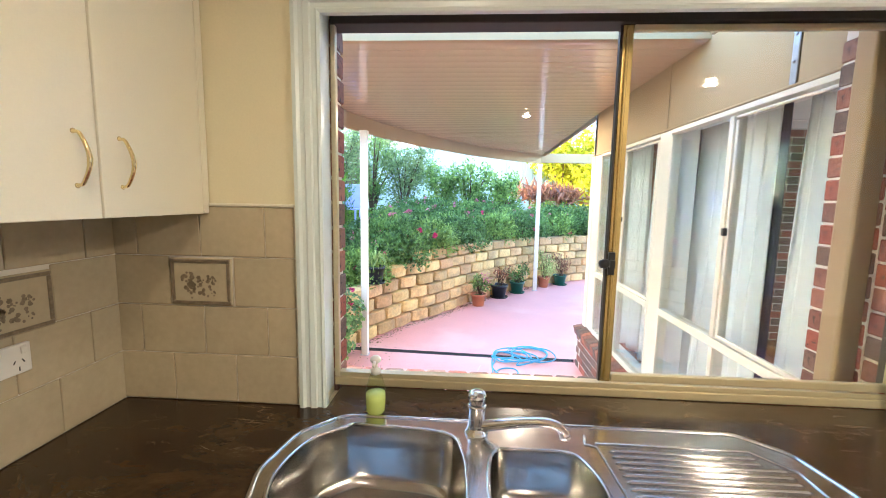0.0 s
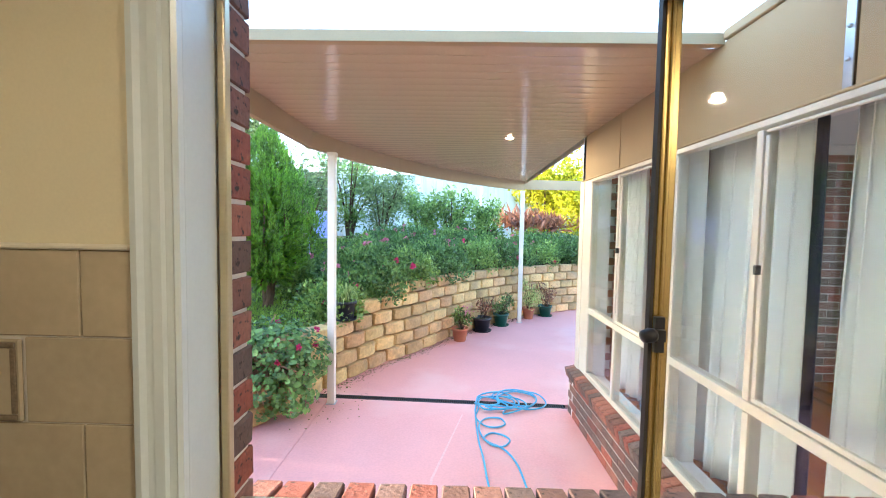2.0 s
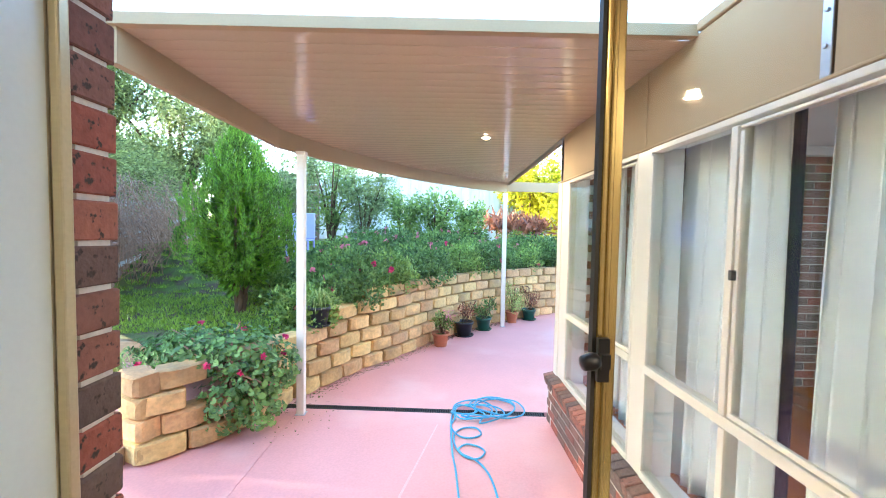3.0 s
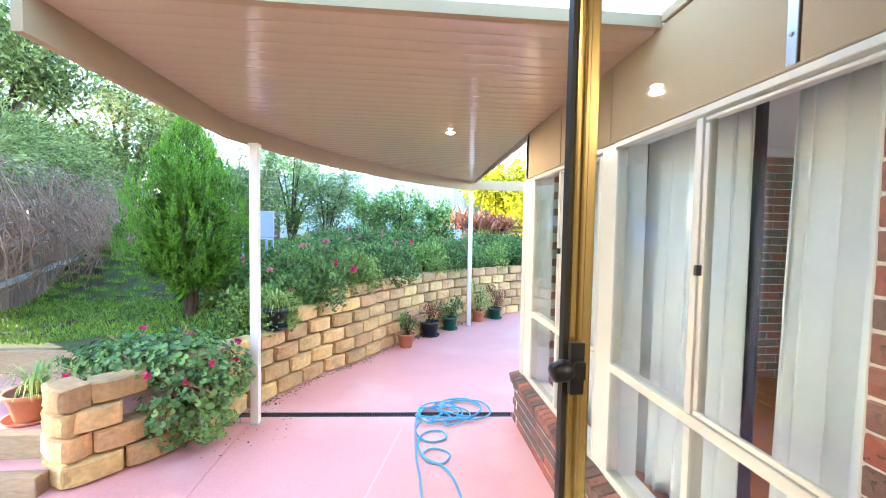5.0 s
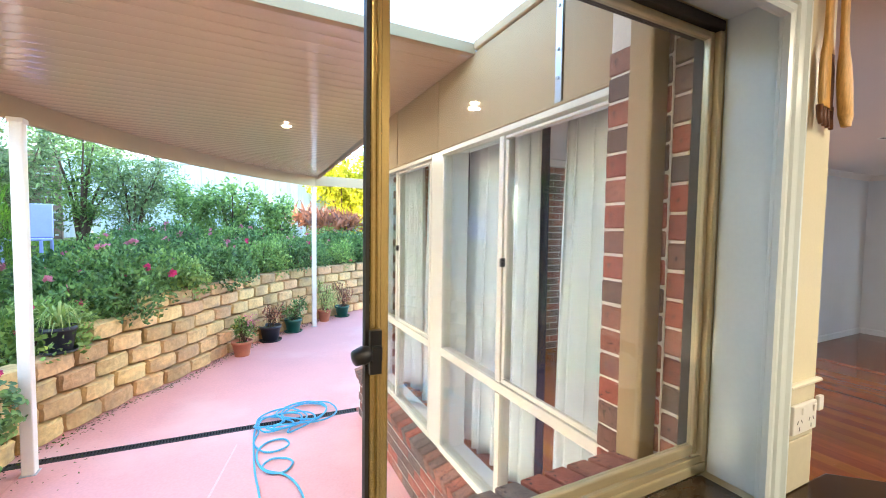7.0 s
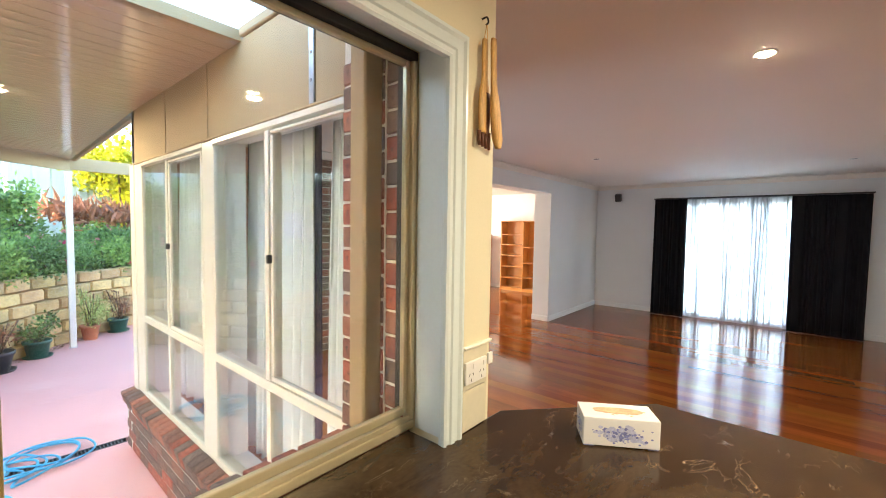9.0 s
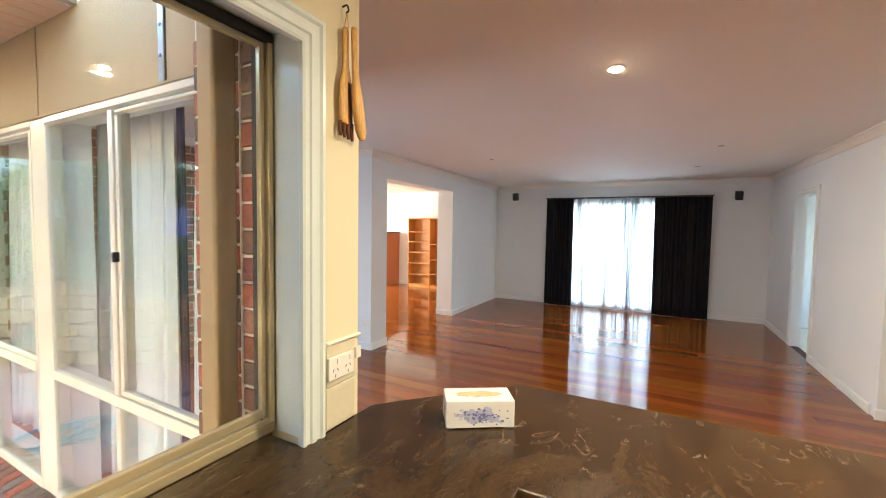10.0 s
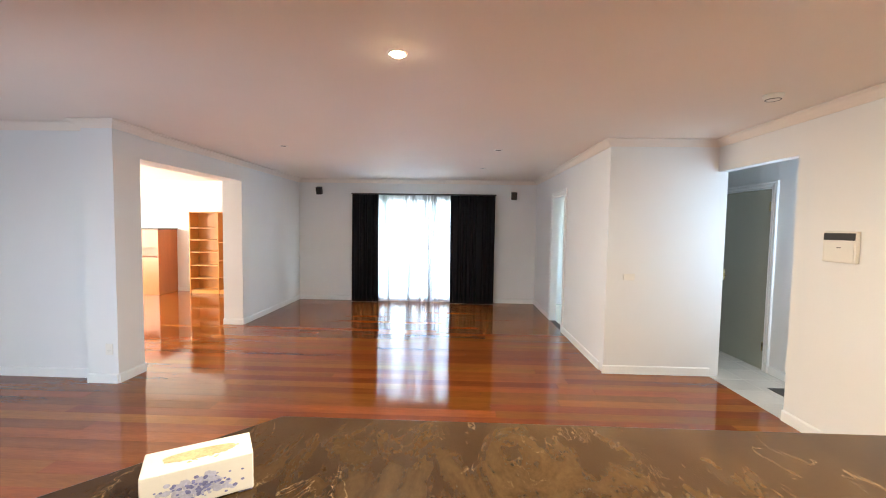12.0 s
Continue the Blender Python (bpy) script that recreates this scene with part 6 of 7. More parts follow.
for i, (x, y, h, s_) in enumerate([(4.9, 14.2, 3.2, 1.5), (7.6, 15.0, 3.4, 1.6), (3.6, 15.4, 3.0, 1.2)]):
    shrub_tree("golden_tree", x, y, h, s_, 6000, 0.15, L_YELLOW, "broad tree with sunlit yellow-green leaves", 70 + i, "golden trees", width=0.6)
for i, (x, y) in enumerate([(2.9, 11.9), (3.9, 12.3), (4.9, 12.8)]):
    bush("dense_shrub", (x, y, soil_at(x, y)), [((0, 0, 0.35), (0.62, 0.55, 0.42)), ((0.4, 0.1, 0.3), (0.5, 0.5, 0.4)), ((-0.4, 0.1, 0.3), (0.5, 0.5, 0.4)), ((0.1, -0.4, 0.1), (0.5, 0.35, 0.35))], 3000, 0.09, 0.05, L_SHRUB if i % 2 else L_ROSE, "dense dark green shrub over the block wall", group="dense shrubs", seed=80 + i)

# left paling fence, slanting rails, creeper with dry stems
fence = empty("paling_fence", (-6.0, 9.0, 0.1), "weathered timber paling fence with grey rails", "fence")
f0, f1 = Vector((-4.9, 5.2, 0)), Vector((-7.6, 14.6, 0))
fd = (f1 - f0).normalized()
fl = (f1 - f0).length
ang = math.degrees(math.atan2(fd.y, fd.x))
pal = bpy.data.meshes.new("paling")
bmv = bmesh.new()
vs = [bmv.verts.new(q) for q in box_verts((-0.045, -0.009, 0.0), (0.045, 0.009, 1.75))]
for q in BOXF:
    bmv.faces.new([vs[i] for i in q])
bmv.to_mesh(pal)
bmv.free()
pal.materials.append(M_FENCE)
rng = np.random.default_rng(90)
for i in range(int(fl / 0.105)):
    p = f0 + fd * (0.05 + i * 0.105)
    z = soil_at(p.x, p.y) - 0.05 + rng.uniform(-0.02, 0.02)
    o = put(new("paling", pal), fence)
    o.matrix_basis = pose(p.x, p.y, z, rng.uniform(-1, 1), rng.uniform(-1, 1), ang)
for k, h in enumerate((0.30, 0.85, 1.45)):
    p, q = f0 + Vector((0.05, 0.02, 0)), f1 + Vector((0.05, 0.02, 0))
    z0, z1 = soil_at(f0.x, f0.y) + h, soil_at(f1.x, f1.y) + h
    n = Vector((fd.y, -fd.x, 0))
    vv = [tuple(a + n * s + Vector((0, 0, z + dz))) for dz in (-0.04, 0.04) for a, z, s in ((p, z0, 0.012), (q, z1, 0.012), (q, z1, 0.055), (p, z0, 0.055))]
    mesh_ob("rail", vv, BOXF, M_RAIL, fence)
wp = tagged(box("white_gate_post", (-4.86, 6.20, soil_at(-4.8, 6.3) - 0.25), (-4.74, 6.32, 1.2), M_POST, None, 0.01), "white painted timber post near the fence", "post")

cr = empty("fence_creeper", (-5.6, 8.2, 0.2), "creeper over the fence with a mass of dry hanging stems", "creeper")
rng = np.random.default_rng(91)
blobs = []
for i in range(22):
    t = i / 21
    p = f0.lerp(f1, 0.02 + 0.60 * t)
    blobs.append(((p.x + rng.uniform(-0.7, 0.45), p.y + rng.uniform(-0.3, 0.3), rng.uniform(1.9, 2.9)), (rng.uniform(0.5, 0.8), rng.uniform(0.5, 0.8), rng.uniform(0.35, 0.6))))
p, d = blob_cloud(rng, blobs, 24000, 0.45)
leaves("foliage", p, d + rand_dirs(rng, len(p)) * 0.7, rand_dirs(rng, len(p)), rng.uniform(0.05, 0.12, len(p)), rng.uniform(0.014, 0.032, len(p)), L_CANOPY, cr)
paths = []
for i in range(330):
    t = rng.uniform(0.08, 0.50)
    q = f0.lerp(f1, t) + Vector((0.25, 0.05, 0))
    zt, zb = rng.uniform(1.6, 2.5), rng.uniform(0.5, 1.7)
    a = Vector((q.x + rng.uniform(0, 0.5), q.y + rng.uniform(-0.2, 0.2), zt))
    b = Vector((q.x + rng.uniform(0.0, 0.6), q.y + rng.uniform(-0.5, 0.5), zb))
    paths.append((smooth_path([a, a.lerp(b, 0.5) + Vector((rng.uniform(-0.1, 0.4), rng.uniform(-0.5, 0.5), rng.uniform(-0.35, 0.1))), b], 4), rng.uniform(0.003, 0.008)))
tubes("dry_stems", paths, M_TWIG, cr, 4)
n = 4200
t = rng.uniform(0.08, 0.50, n)
pp = np.stack([f0.x + (f1.x - f0.x) * t + 0.3 + rng.uniform(0, 0.5, n), f0.y + (f1.y - f0.y) * t, rng.uniform(1.25, 2.45, n)], 1)
leaves("dry_leaves", pp, rand_dirs(rng, n) - np.array([0, 0, 0.5]), rand_dirs(rng, n), 0.06, 0.016, L_DEAD, cr)

# tall trees beyond the fences
def big_tree(x, y, h, spread, n, seed, mats, label):
    rng = np.random.default_rng(seed)
    e = empty("tall_tree", (x, y, -0.6), label, "tree", "trees beyond the fence")
    limbs = [([(x, y, -0.65), (x + 0.1, y, h * 0.3), (x, y + 0.1, h * 0.7)], [0.22, 0.17, 0.07])]
    blobs = []
    for k in range(16):
        a = k * 2.39
        r = spread * rng.uniform(0.25, 0.9)
        hh = h * rng.uniform(0.35, 1.0)
        tip = Vector((x + r * math.cos(a), y + r * math.sin(a), hh))
        limbs.append((smooth_path([(x, y, hh * 0.5), (x + 0.5 * r * math.cos(a), y + 0.5 * r * math.sin(a), hh * 0.8), tip], 3), [0.09, 0.08, 0.07, 0.05, 0.04, 0.03, 0.02]))
        blobs.append((tuple(tip), tuple(spread * 0.42 * rng.uniform(0.6, 1.1, 3))))
    p, d = blob_cloud(rng, blobs, n, 0.25)
    leaves("foliage", p, d * 0.4 + rand_dirs(rng, n) - np.array([0, 0, 0.3]), rand_dirs(rng, n), 0.15 * rng.uniform(0.6, 1.3, n), 0.055 * rng.uniform(0.7, 1.2, n), mats, e)
    tubes("trunk", limbs, M_BARK, e, 7)


for i, (x, y, h, s_) in enumerate([(-8.6, 5.7, 6.8, 2.0), (-9.0, 8.6, 6.6, 2.4), (-9.0, 11.4, 6.2, 2.4), (-11.5, 6.6, 7.4, 2.6), (-12.0, 10.0, 7.0, 2.8), (-7.6, 13.2, 5.6, 2.0), (-8.2, 10.0, 5.8, 1.8)]):
    big_tree(x, y, h, s_, 15000, 300 + i, L_CANOPY, "tall leafy tree beyond the paling fence")
# added sun blocker: stacked foliage and overhang leave only a low sun patch
bush("tall_hedge_tree", (-8.6, 3.68, GZ - 0.14), [((0, dy, 0.3 + 0.62 * k), (0.75, 0.62, 0.62)) for k in range(13) for dy in (-0.05, 0.7)] + [((0, -1.05 - 0.7 * (k % 3), 4.24 + 0.6 * (k // 3)), (0.7, 0.6, 0.6)) for k in range(12)], 54000, 0.15, 0.085, L_CANOPY, "dense foliage added beyond the fence to block the sun", "tree", "trees beyond the fence", seed=330, stems=20)
big_tree(-4.6, 19.5, 4.6, 2.0, 5000, 310, L_SHRUB, "leafy tree beyond the back fence")

# back fence of pale ribbed sheets
bf = empty("steel_fence", (0, 16.4, 0.8), "pale blue-grey ribbed steel fence at the back", "fence")
for i in range(10):
    x0 = -8.2 + i * 2.4
    v, f = [], []
    m = 48
    for k in range(m + 1):
        x = x0 + 2.34 * k / m
        yy = 16.4 + (0.03 if (k % 8) in (2, 3, 4) else 0.0)
        v += [(x, yy, 0.5), (x, yy, 3.55), (x, yy + 0.004, 0.5), (x, yy + 0.004, 3.55)]
    for k in range(m):
        a = 4 * k
        f += [(a, a + 4, a + 5, a + 1), (a + 2, a + 3, a + 7, a + 6), (a + 1, a + 5, a + 7, a + 3)]
    mesh_ob("sheet", v, f, M_PALE, bf)
    box("fence_post", (x0 - 0.05, 16.37, 0.4), (x0 - 0.005, 16.46, 3.62), M_PALE, bf, 0.004)
box("capping", (-8.25, 16.37, 3.5505), (15.8, 16.46, 3.60), M_PALE, bf, 0.006)
# timber screen behind the shrubs
sc = empty("timber_screen", (-5.2, 14.9, 0.7), "brown slatted timber screen between the fences", "fence")
for k in range(14):
    box("slat", (-7.4, 14.98, 0.7 + k * 0.2), (-3.9, 15.0, 0.86 + k * 0.2), M_FENCE, sc)
for x in (-7.3, -5.6, -3.95):
    box("fence_post", (x, 15.001, 0.5), (x + 0.08, 15.08, 3.5), M_FENCE, sc)

# lilac plastic chair in the bed
ch = empty("plastic_chair", (-2.75, 9.9, soil_at(-2.75, 9.9)), "lilac plastic garden chair among the roses", "chair")
cz = soil_at(-2.75, 9.9)
box("backrest", (-3.01, 10.08, cz + 0.42), (-2.49, 10.12, cz + 1.0), M_LILAC, ch, 0.02, 3)
box("seat", (-3.01, 9.64, cz + 0.38), (-2.49, 10.08, cz + 0.419), M_LILAC, ch, 0.015, 2)
for x, y in ((-2.99, 9.66), (-2.53, 9.66), (-2.99, 10.07), (-2.53, 10.07)):
    box("leg", (x, y - 0.02, cz - 0.02), (x + 0.04, y + 0.02, cz + 0.38), M_LILAC, ch, 0.006)

# sleeper steps at the near end of the wall
st = empty("garden_steps", (-2.9, 4.7, GZ), "two low garden steps edged with weathered sleepers", "steps")
box("riser", (-3.7, 4.16, GZ - 0.05), (-2.33, 4.28, GZ + 0.15), M_SLEEPER, st, 0.012, 2)
box("tread", (-3.7, 4.281, GZ - 0.05), (-2.33, 4.44, GZ + 0.145), M_PINK, st, 0.004)
box("riser", (-3.7, 4.441, GZ - 0.05), (-2.36, 4.56, GZ + 0.34), M_SLEEPER, st, 0.012, 2)
box("tread", (-4.2, 4.561, GZ - 0.05), (-2.0, 5.9, GZ + 0.335), M_PINK, st, 0.004)
box("riser", (-4.6, 5.901, GZ - 0.05), (-2.3, 6.02, GZ + 0.60), M_SLEEPER, st, 0.012, 2)

# pots
def pot(name, x, y, z, r, h, mats, label, plant, seed, saucer=True, group="potted plants"):
    e = empty(name, (x, y, z), label, "potted plant", group)
    z1 = z
    if saucer:
        lathe("saucer", [(r * 0.85, 0.0), (r * 1.02, 0.004), (r * 1.10, 0.028), (r * 1.05, 0.028), (r * 0.98, 0.010), (0.01, 0.009)], mats, e, (x, y, z), 24)
        z1 = z + 0.010
    lathe("pot", [(r * 0.70, 0.0), (r * 0.72, 0.01), (r * 0.94, h * 0.82), (r * 1.04, h * 0.83), (r * 1.06, h), (r * 0.97, h), (r * 0.92, h * 0.86), (0.01, h * 0.85)], mats, e, (x, y, z1), 26)
    rng = np.random.default_rng(seed)
    top = z1 + h * 0.86
    lathe("soil", [(r * 0.91, -0.01), (r * 0.5, 0.004), (0.01, 0.006)], M_SOIL, e, (x, y, top), 16)
    if plant == "strap":
        n = 46
        P, A, S, Ln = [], [], [], []
        paths = []
        vv, ff = [], []
        for i in range(n):
            a, reach = rng.uniform(0, 6.28), rng.uniform(0.10, 0.34)
            hh = rng.uniform(0.10, 0.30)
            w = rng.uniform(0.009, 0.016)
            dirv = Vector((math.cos(a), math.sin(a), 0))
            sd = Vector((-math.sin(a), math.cos(a), 0)) * w
            k0 = len(vv)
            for t in (0, 0.25, 0.5, 0.75, 1.0):
                c = Vector((x, y, top)) + dirv * (0.02 + reach * t) + Vector((0, 0, hh * (4 * t * (1 - t) * 0.75 + 0.35 * t * (1 - t) + 0.15 * t)))
                s = sd * (1 - 0.85 * t)
                vv += [c - s + Vector((0, 0, 0.003)), c, c + s + Vector((0, 0, 0.003))]
            for t in range(4):
                b = k0 + 3 * t
                ff += [(b, b + 1, b + 4, b + 3), (b + 1, b + 2, b + 5, b + 4)]
        mesh_ob("leaves", vv, ff, L_STRAP, e, True)
    else:
        hgt, spr, lf, lm, nn, fl = plant
        blobs = [((x + rng.normal(0, spr * 0.35), y + rng.normal(0, spr * 0.35), top + hgt * rng.uniform(0.25, 0.9)), (spr * 0.5, spr * 0.5, hgt * 0.3)) for _ in range(6)]
        p, d = blob_cloud(rng, blobs, nn, 0.2)
        leaves("leaves", p, d * 0.5 + rand_dirs(rng, nn) + np.array([0, 0, 0.4]), rand_dirs(rng, nn), lf * rng.uniform(0.6, 1.3, nn), lf * 0.45, lm, e)
        tubes("stems", [([(x + rng.uniform(-0.4, 0.4) * r, y + rng.uniform(-0.4, 0.4) * r, top - 0.02), Vector(b[0]) + Vector((rng.normal(0, 0.05), rng.normal(0, 0.05), hgt * 0.3))], 0.004) for b in blobs for _ in range(3)], M_BARK, e)
        if fl:
            n2 = 60
            q = blobs[0][0] + rng.normal(0, 1, (n2, 3)) * np.array([0.05, 0.05, hgt * 0.25]) + np.array([0, 0, hgt * 0.35])
            leaves("blossoms", q, rand_dirs(rng, n2), rand_dirs(rng, n2), 0.03, 0.025, fl, e)
    return e


pot("terracotta_pot_plant", 0.40, 7.98, GZ, 0.15, 0.24, M_POT_TERRA, "terracotta pot with a leafy flowering plant on the patio", (0.34, 0.20, 0.06, L_ROSE2, 420, L_ROSEPINK), 201, False)
pot("black_pot_plant", 0.86, 8.72, GZ, 0.18, 0.27, M_POT_BLACK, "black plastic pot with sparse reddish stems on a saucer", (0.42, 0.22, 0.06, L_RED, 160, None), 202)
pot("green_pot_plant", 1.30, 9.22, GZ, 0.16, 0.25, M_POT_GREEN, "green plastic pot with a leafy plant on the patio", (0.42, 0.26, 0.07, L_ROSE, 380, None), 203)
pot("terracotta_pot_plant", 2.02, 9.92, GZ, 0.14, 0.26, M_POT_TERRA, "terracotta pot with a pale bushy herb on the patio", (0.60, 0.30, 0.05, L_STRAP, 700, None), 204, False)
pot("green_pot_plant", 2.48, 10.25, GZ, 0.16, 0.24, M_POT_GREEN, "green plastic pot with purple-grey foliage on the patio", (0.50, 0.28, 0.05, L_RED, 420, None), 205)
q, dq = on_wall(2.2)
nq = Vector((-dq.y, dq.x, 0))
pot("strap_leaf_pot", q.x + nq.x * 0.14, q.y + nq.y * 0.14, GZ + 4 * BH + 0.002, 0.14, 0.25, M_POT_BLACK, "dark pot with striped strap leaves on the block wall", "strap", 206)
q, dq = on_wall(2.62)
nq = Vector((-dq.y, dq.x, 0))
pot("strap_leaf_pot", -2.84, 4.78, GZ + 0.335, 0.20, 0.24, M_POT_TERRA, "terracotta bowl with pale strap leaves on the garden step", "strap", 208, True)

# garden hose: loose coil and two tails towards the house
rng = np.random.default_rng(33)
pts = [(0.86, 2.2), (0.84, 3.3), (0.83, 3.85), (0.80, 4.15), (0.72, 4.36), (0.60, 4.46), (0.56, 4.56), (0.64, 4.64), (0.76, 4.60), (0.80, 4.50), (0.72, 4.40), (0.60, 4.44), (0.53, 4.62), (0.53, 4.82), (0.62, 4.96), (0.76, 4.96), (0.80, 4.84), (0.70, 4.76), (0.58, 4.80), (0.50, 4.98), (0.55, 5.2)]
for k in range(6):
    cx, cy, rx, ry = ((0.78, 5.32, 0.25, 0.20), (1.02, 5.42, 0.26, 0.25))[k % 2]
    for i in range(9):
        a = math.radians(190 - 40 * i + 9 * k)
        pts.append((cx + 0.05 * math.sin(k * 1.9) + (rx + 0.03 * math.sin(k * 2.1)) * math.cos(a), cy + 0.04 * math.cos(k * 2.3) + (ry + 0.03 * math.cos(k * 1.7)) * math.sin(a)))
pts += [(0.62, 5.5), (0.52, 5.25), (0.50, 4.9), (0.50, 4.5), (0.52, 4.2), (0.53, 3.85), (0.56, 3.4), (0.62, 2.8), (0.70, 2.2)]
path = smooth_path([(x, y, GZ + 0.011 + (0.010 + 0.012 * (i % 5) / 2 if 20 < i < 76 else 0.004 * (i % 2))) for i, (x, y) in enumerate(pts)], 5)
tagged(tube("garden_hose", path, 0.009, M_HOSE, None, 8), "light blue garden hose lying in loose coils on the patio", "hose")
sk = tagged(mesh_ob("scuff_mark", [(0.355, 5.06, GZ + 0.0015), (0.367, 5.055, GZ + 0.0015), (0.085, 3.9, GZ + 0.0015), (0.052, 3.4, GZ + 0.0015), (0.063, 3.9, GZ + 0.0015)], [(0, 4, 3, 2, 1)], M_SCUFF), "pale scuffed line worn on the pink concrete", "mark")

# dirt and fallen leaves along the foot of the wall
rng = np.random.default_rng(35)
P = []
for i in range(900):
    p, d = on_wall(rng.uniform(1.3, 7.5))
    n = Vector((d.y, -d.x, 0))
    q = p + n * (0.02 + abs(rng.normal(0, 0.07)))
    P.append((q.x, q.y, GZ + 0.002))
for i in range(45):
    P.append((-1.25 + rng.uniform(-0.25, 0.5), 5.2 + rng.normal(0, 0.28), GZ + 0.002))
P = np.array(P)
n = len(P)
al = rng.normal(0, 1, (n, 3)) * np.array([1, 1, 0.15])
lit = leaves("leaf_litter", P, al, rng.normal(0, 1, (n, 3)) * np.array([1, 1, 0.2]), rng.uniform(0.012, 0.05, n), rng.uniform(0.008, 0.022, n), M_SOIL, None, 0.1)
tagged(lit, "dark crumbs of soil and fallen leaves on the concrete", "leaf litter", kind="stuff")

# ---------- pieces: bricks, blocks, tiles, boards ----------


def piece_mesh(name, sx, sy, sz, bevel, mats, rough=0.0, seed=0):
    bm = bmesh.new()
    vs = [bm.verts.new(q) for q in box_verts((-sx / 2, -sy / 2, -sz / 2), (sx / 2, sy / 2, sz / 2))]
    for q in BOXF:
        bm.faces.new([vs[i] for i in q])
    if bevel:
        bmesh.ops.bevel(bm, geom=bm.edges[:], offset=bevel, segments=1, affect="EDGES")
    if rough:
        r = random.Random(seed)
        for vv in bm.verts:
            vv.co += Vector((r.uniform(-1, 1), r.uniform(-1, 1), r.uniform(-1, 1))) * rough
    me = bpy.data.meshes.new(name)
    bm.to_mesh(me)
    bm.free()
    me.materials.append(mats)
    return me


def piece(me, name, m, parent):
    o = new(name, me)
    o.parent = parent
    o.matrix_parent_inverse = parent.matrix_basis.inverted()
    o.matrix_basis = m
    return o


BRICK = [piece_mesh("brick", 0.230, 0.110, 0.076, 0.004, M_BRICK, 0.0016, i) for i in range(4)]
HALF = [piece_mesh("half_brick", 0.110, 0.110, 0.076, 0.004, M_BRICK, 0.0016, 10 + i) for i in range(3)]
ROW = [piece_mesh("sill_brick", 0.150, 0.076, 0.100, 0.004, M_BRICK, 0.0016, 20 + i) for i in range(3)]
SILLB = [piece_mesh("window_sill_brick", 0.076, 0.150, 0.080, 0.004, M_BRICK, 0.0016, 30 + i) for i in range(3)]
rnd = random.Random(4)
ob_by = {o.name: o for o in scene.objects}
wn_ = ob_by["wall_brick_north"]
# jamb bricks of the kitchen window
for k in range(16):
    z = 0.905 - 0.048 + 0.086 * k + 0.043
    if z > 2.12:
        break
    piece(rnd.choice(BRICK if k % 2 else HALF), "brick", pose(-0.300 - (0.115 if k % 2 else 0.055), 1.632, z), wn_)
    piece(rnd.choice(BRICK if k % 2 else HALF), "brick", pose(1.572 + (0.115 if k % 2 else 0.055), 1.640 - 0.004, z), wn_)
# sloping brick sill outside the kitchen window
for i in range(23):
    piece(rnd.choice(SILLB), "sill_brick", pose(-0.300 + 0.086 * i, 1.700, 0.845, -12, 0, 0), wn_)
# low wing wall: stretcher courses under a sloping rowlock sill
ww = ob_by["wall_brick_wing"]
for k in range(5):
    z = GZ + 0.040 + 0.086 * k
    for i in range(16):
        y = 1.69 + 0.12 + 0.240 * i - (0.12 if k % 2 else 0)
        if y - 0.115 < 1.68 or y + 0.115 > 5.225:
            continue
        piece(rnd.choice(BRICK), "brick", pose(1.615, y, z, 0, 0, 90), ww)
    if k % 2 == 0:
        piece(rnd.choice(HALF), "brick", pose(1.615, 5.155, z, 0, 0, 90), ww)
for i in range(39):
    y = 1.935 + 0.086 * i
    piece(rnd.choice(ROW), "sill_brick", pose(1.600, y, -0.008, 0, -14, 0), ww)
# pier beside the downpipe
wp_ = ob_by["wall_wing_pier"]
for k in range(31):
    z = GZ + 0.040 + 0.086 * k
    if k % 2:
        piece(rnd.choice(BRICK), "brick", pose(1.615, 1.790, z, 0, 0, 90), wp_)
    else:
        piece(rnd.choice(HALF), "brick", pose(1.615, 1.850, z, 0, 0, 90), wp_)
        piece(rnd.choice(HALF), "brick", pose(1.615, 1.730, z, 0, 0, 90), wp_)
# exposed brick wall of the family room, the stretch behind the curtain gap
wf = ob_by["wall_brick_family"]
FB = [piece_mesh("wall_brick", 0.230, 0.012, 0.076, 0.003, M_BRICK, 0.0, i) for i in range(2)]
v, f = [], []
for k in range(28):
    z = 0.043 + 0.086 * k
    for i in range(12):
        x = 1.93 + 0.240 * i + (0.12 if k % 2 else 0)
        if x + 0.115 > 4.85:
            continue
        if x > 3.35:
            piece(rnd.choice(FB), "brick", pose(x, 5.025, z), wf)
        else:
            kk = len(v)
            v += box_verts((x - 0.115, 5.019, z - 0.038), (x + 0.115, 5.031, z + 0.038))
            f += [tuple(q_ + kk for q_ in q) for q in BOXF]
tagged(mesh_ob("bricks", v, f, M_BRICK, wf), kind="stuff")

# retaining wall blocks
rw = empty("retaining_wall", (-1.1, 6.0, GZ), "curved retaining wall of split sandstone-coloured blocks", "retaining wall", kind="structure")


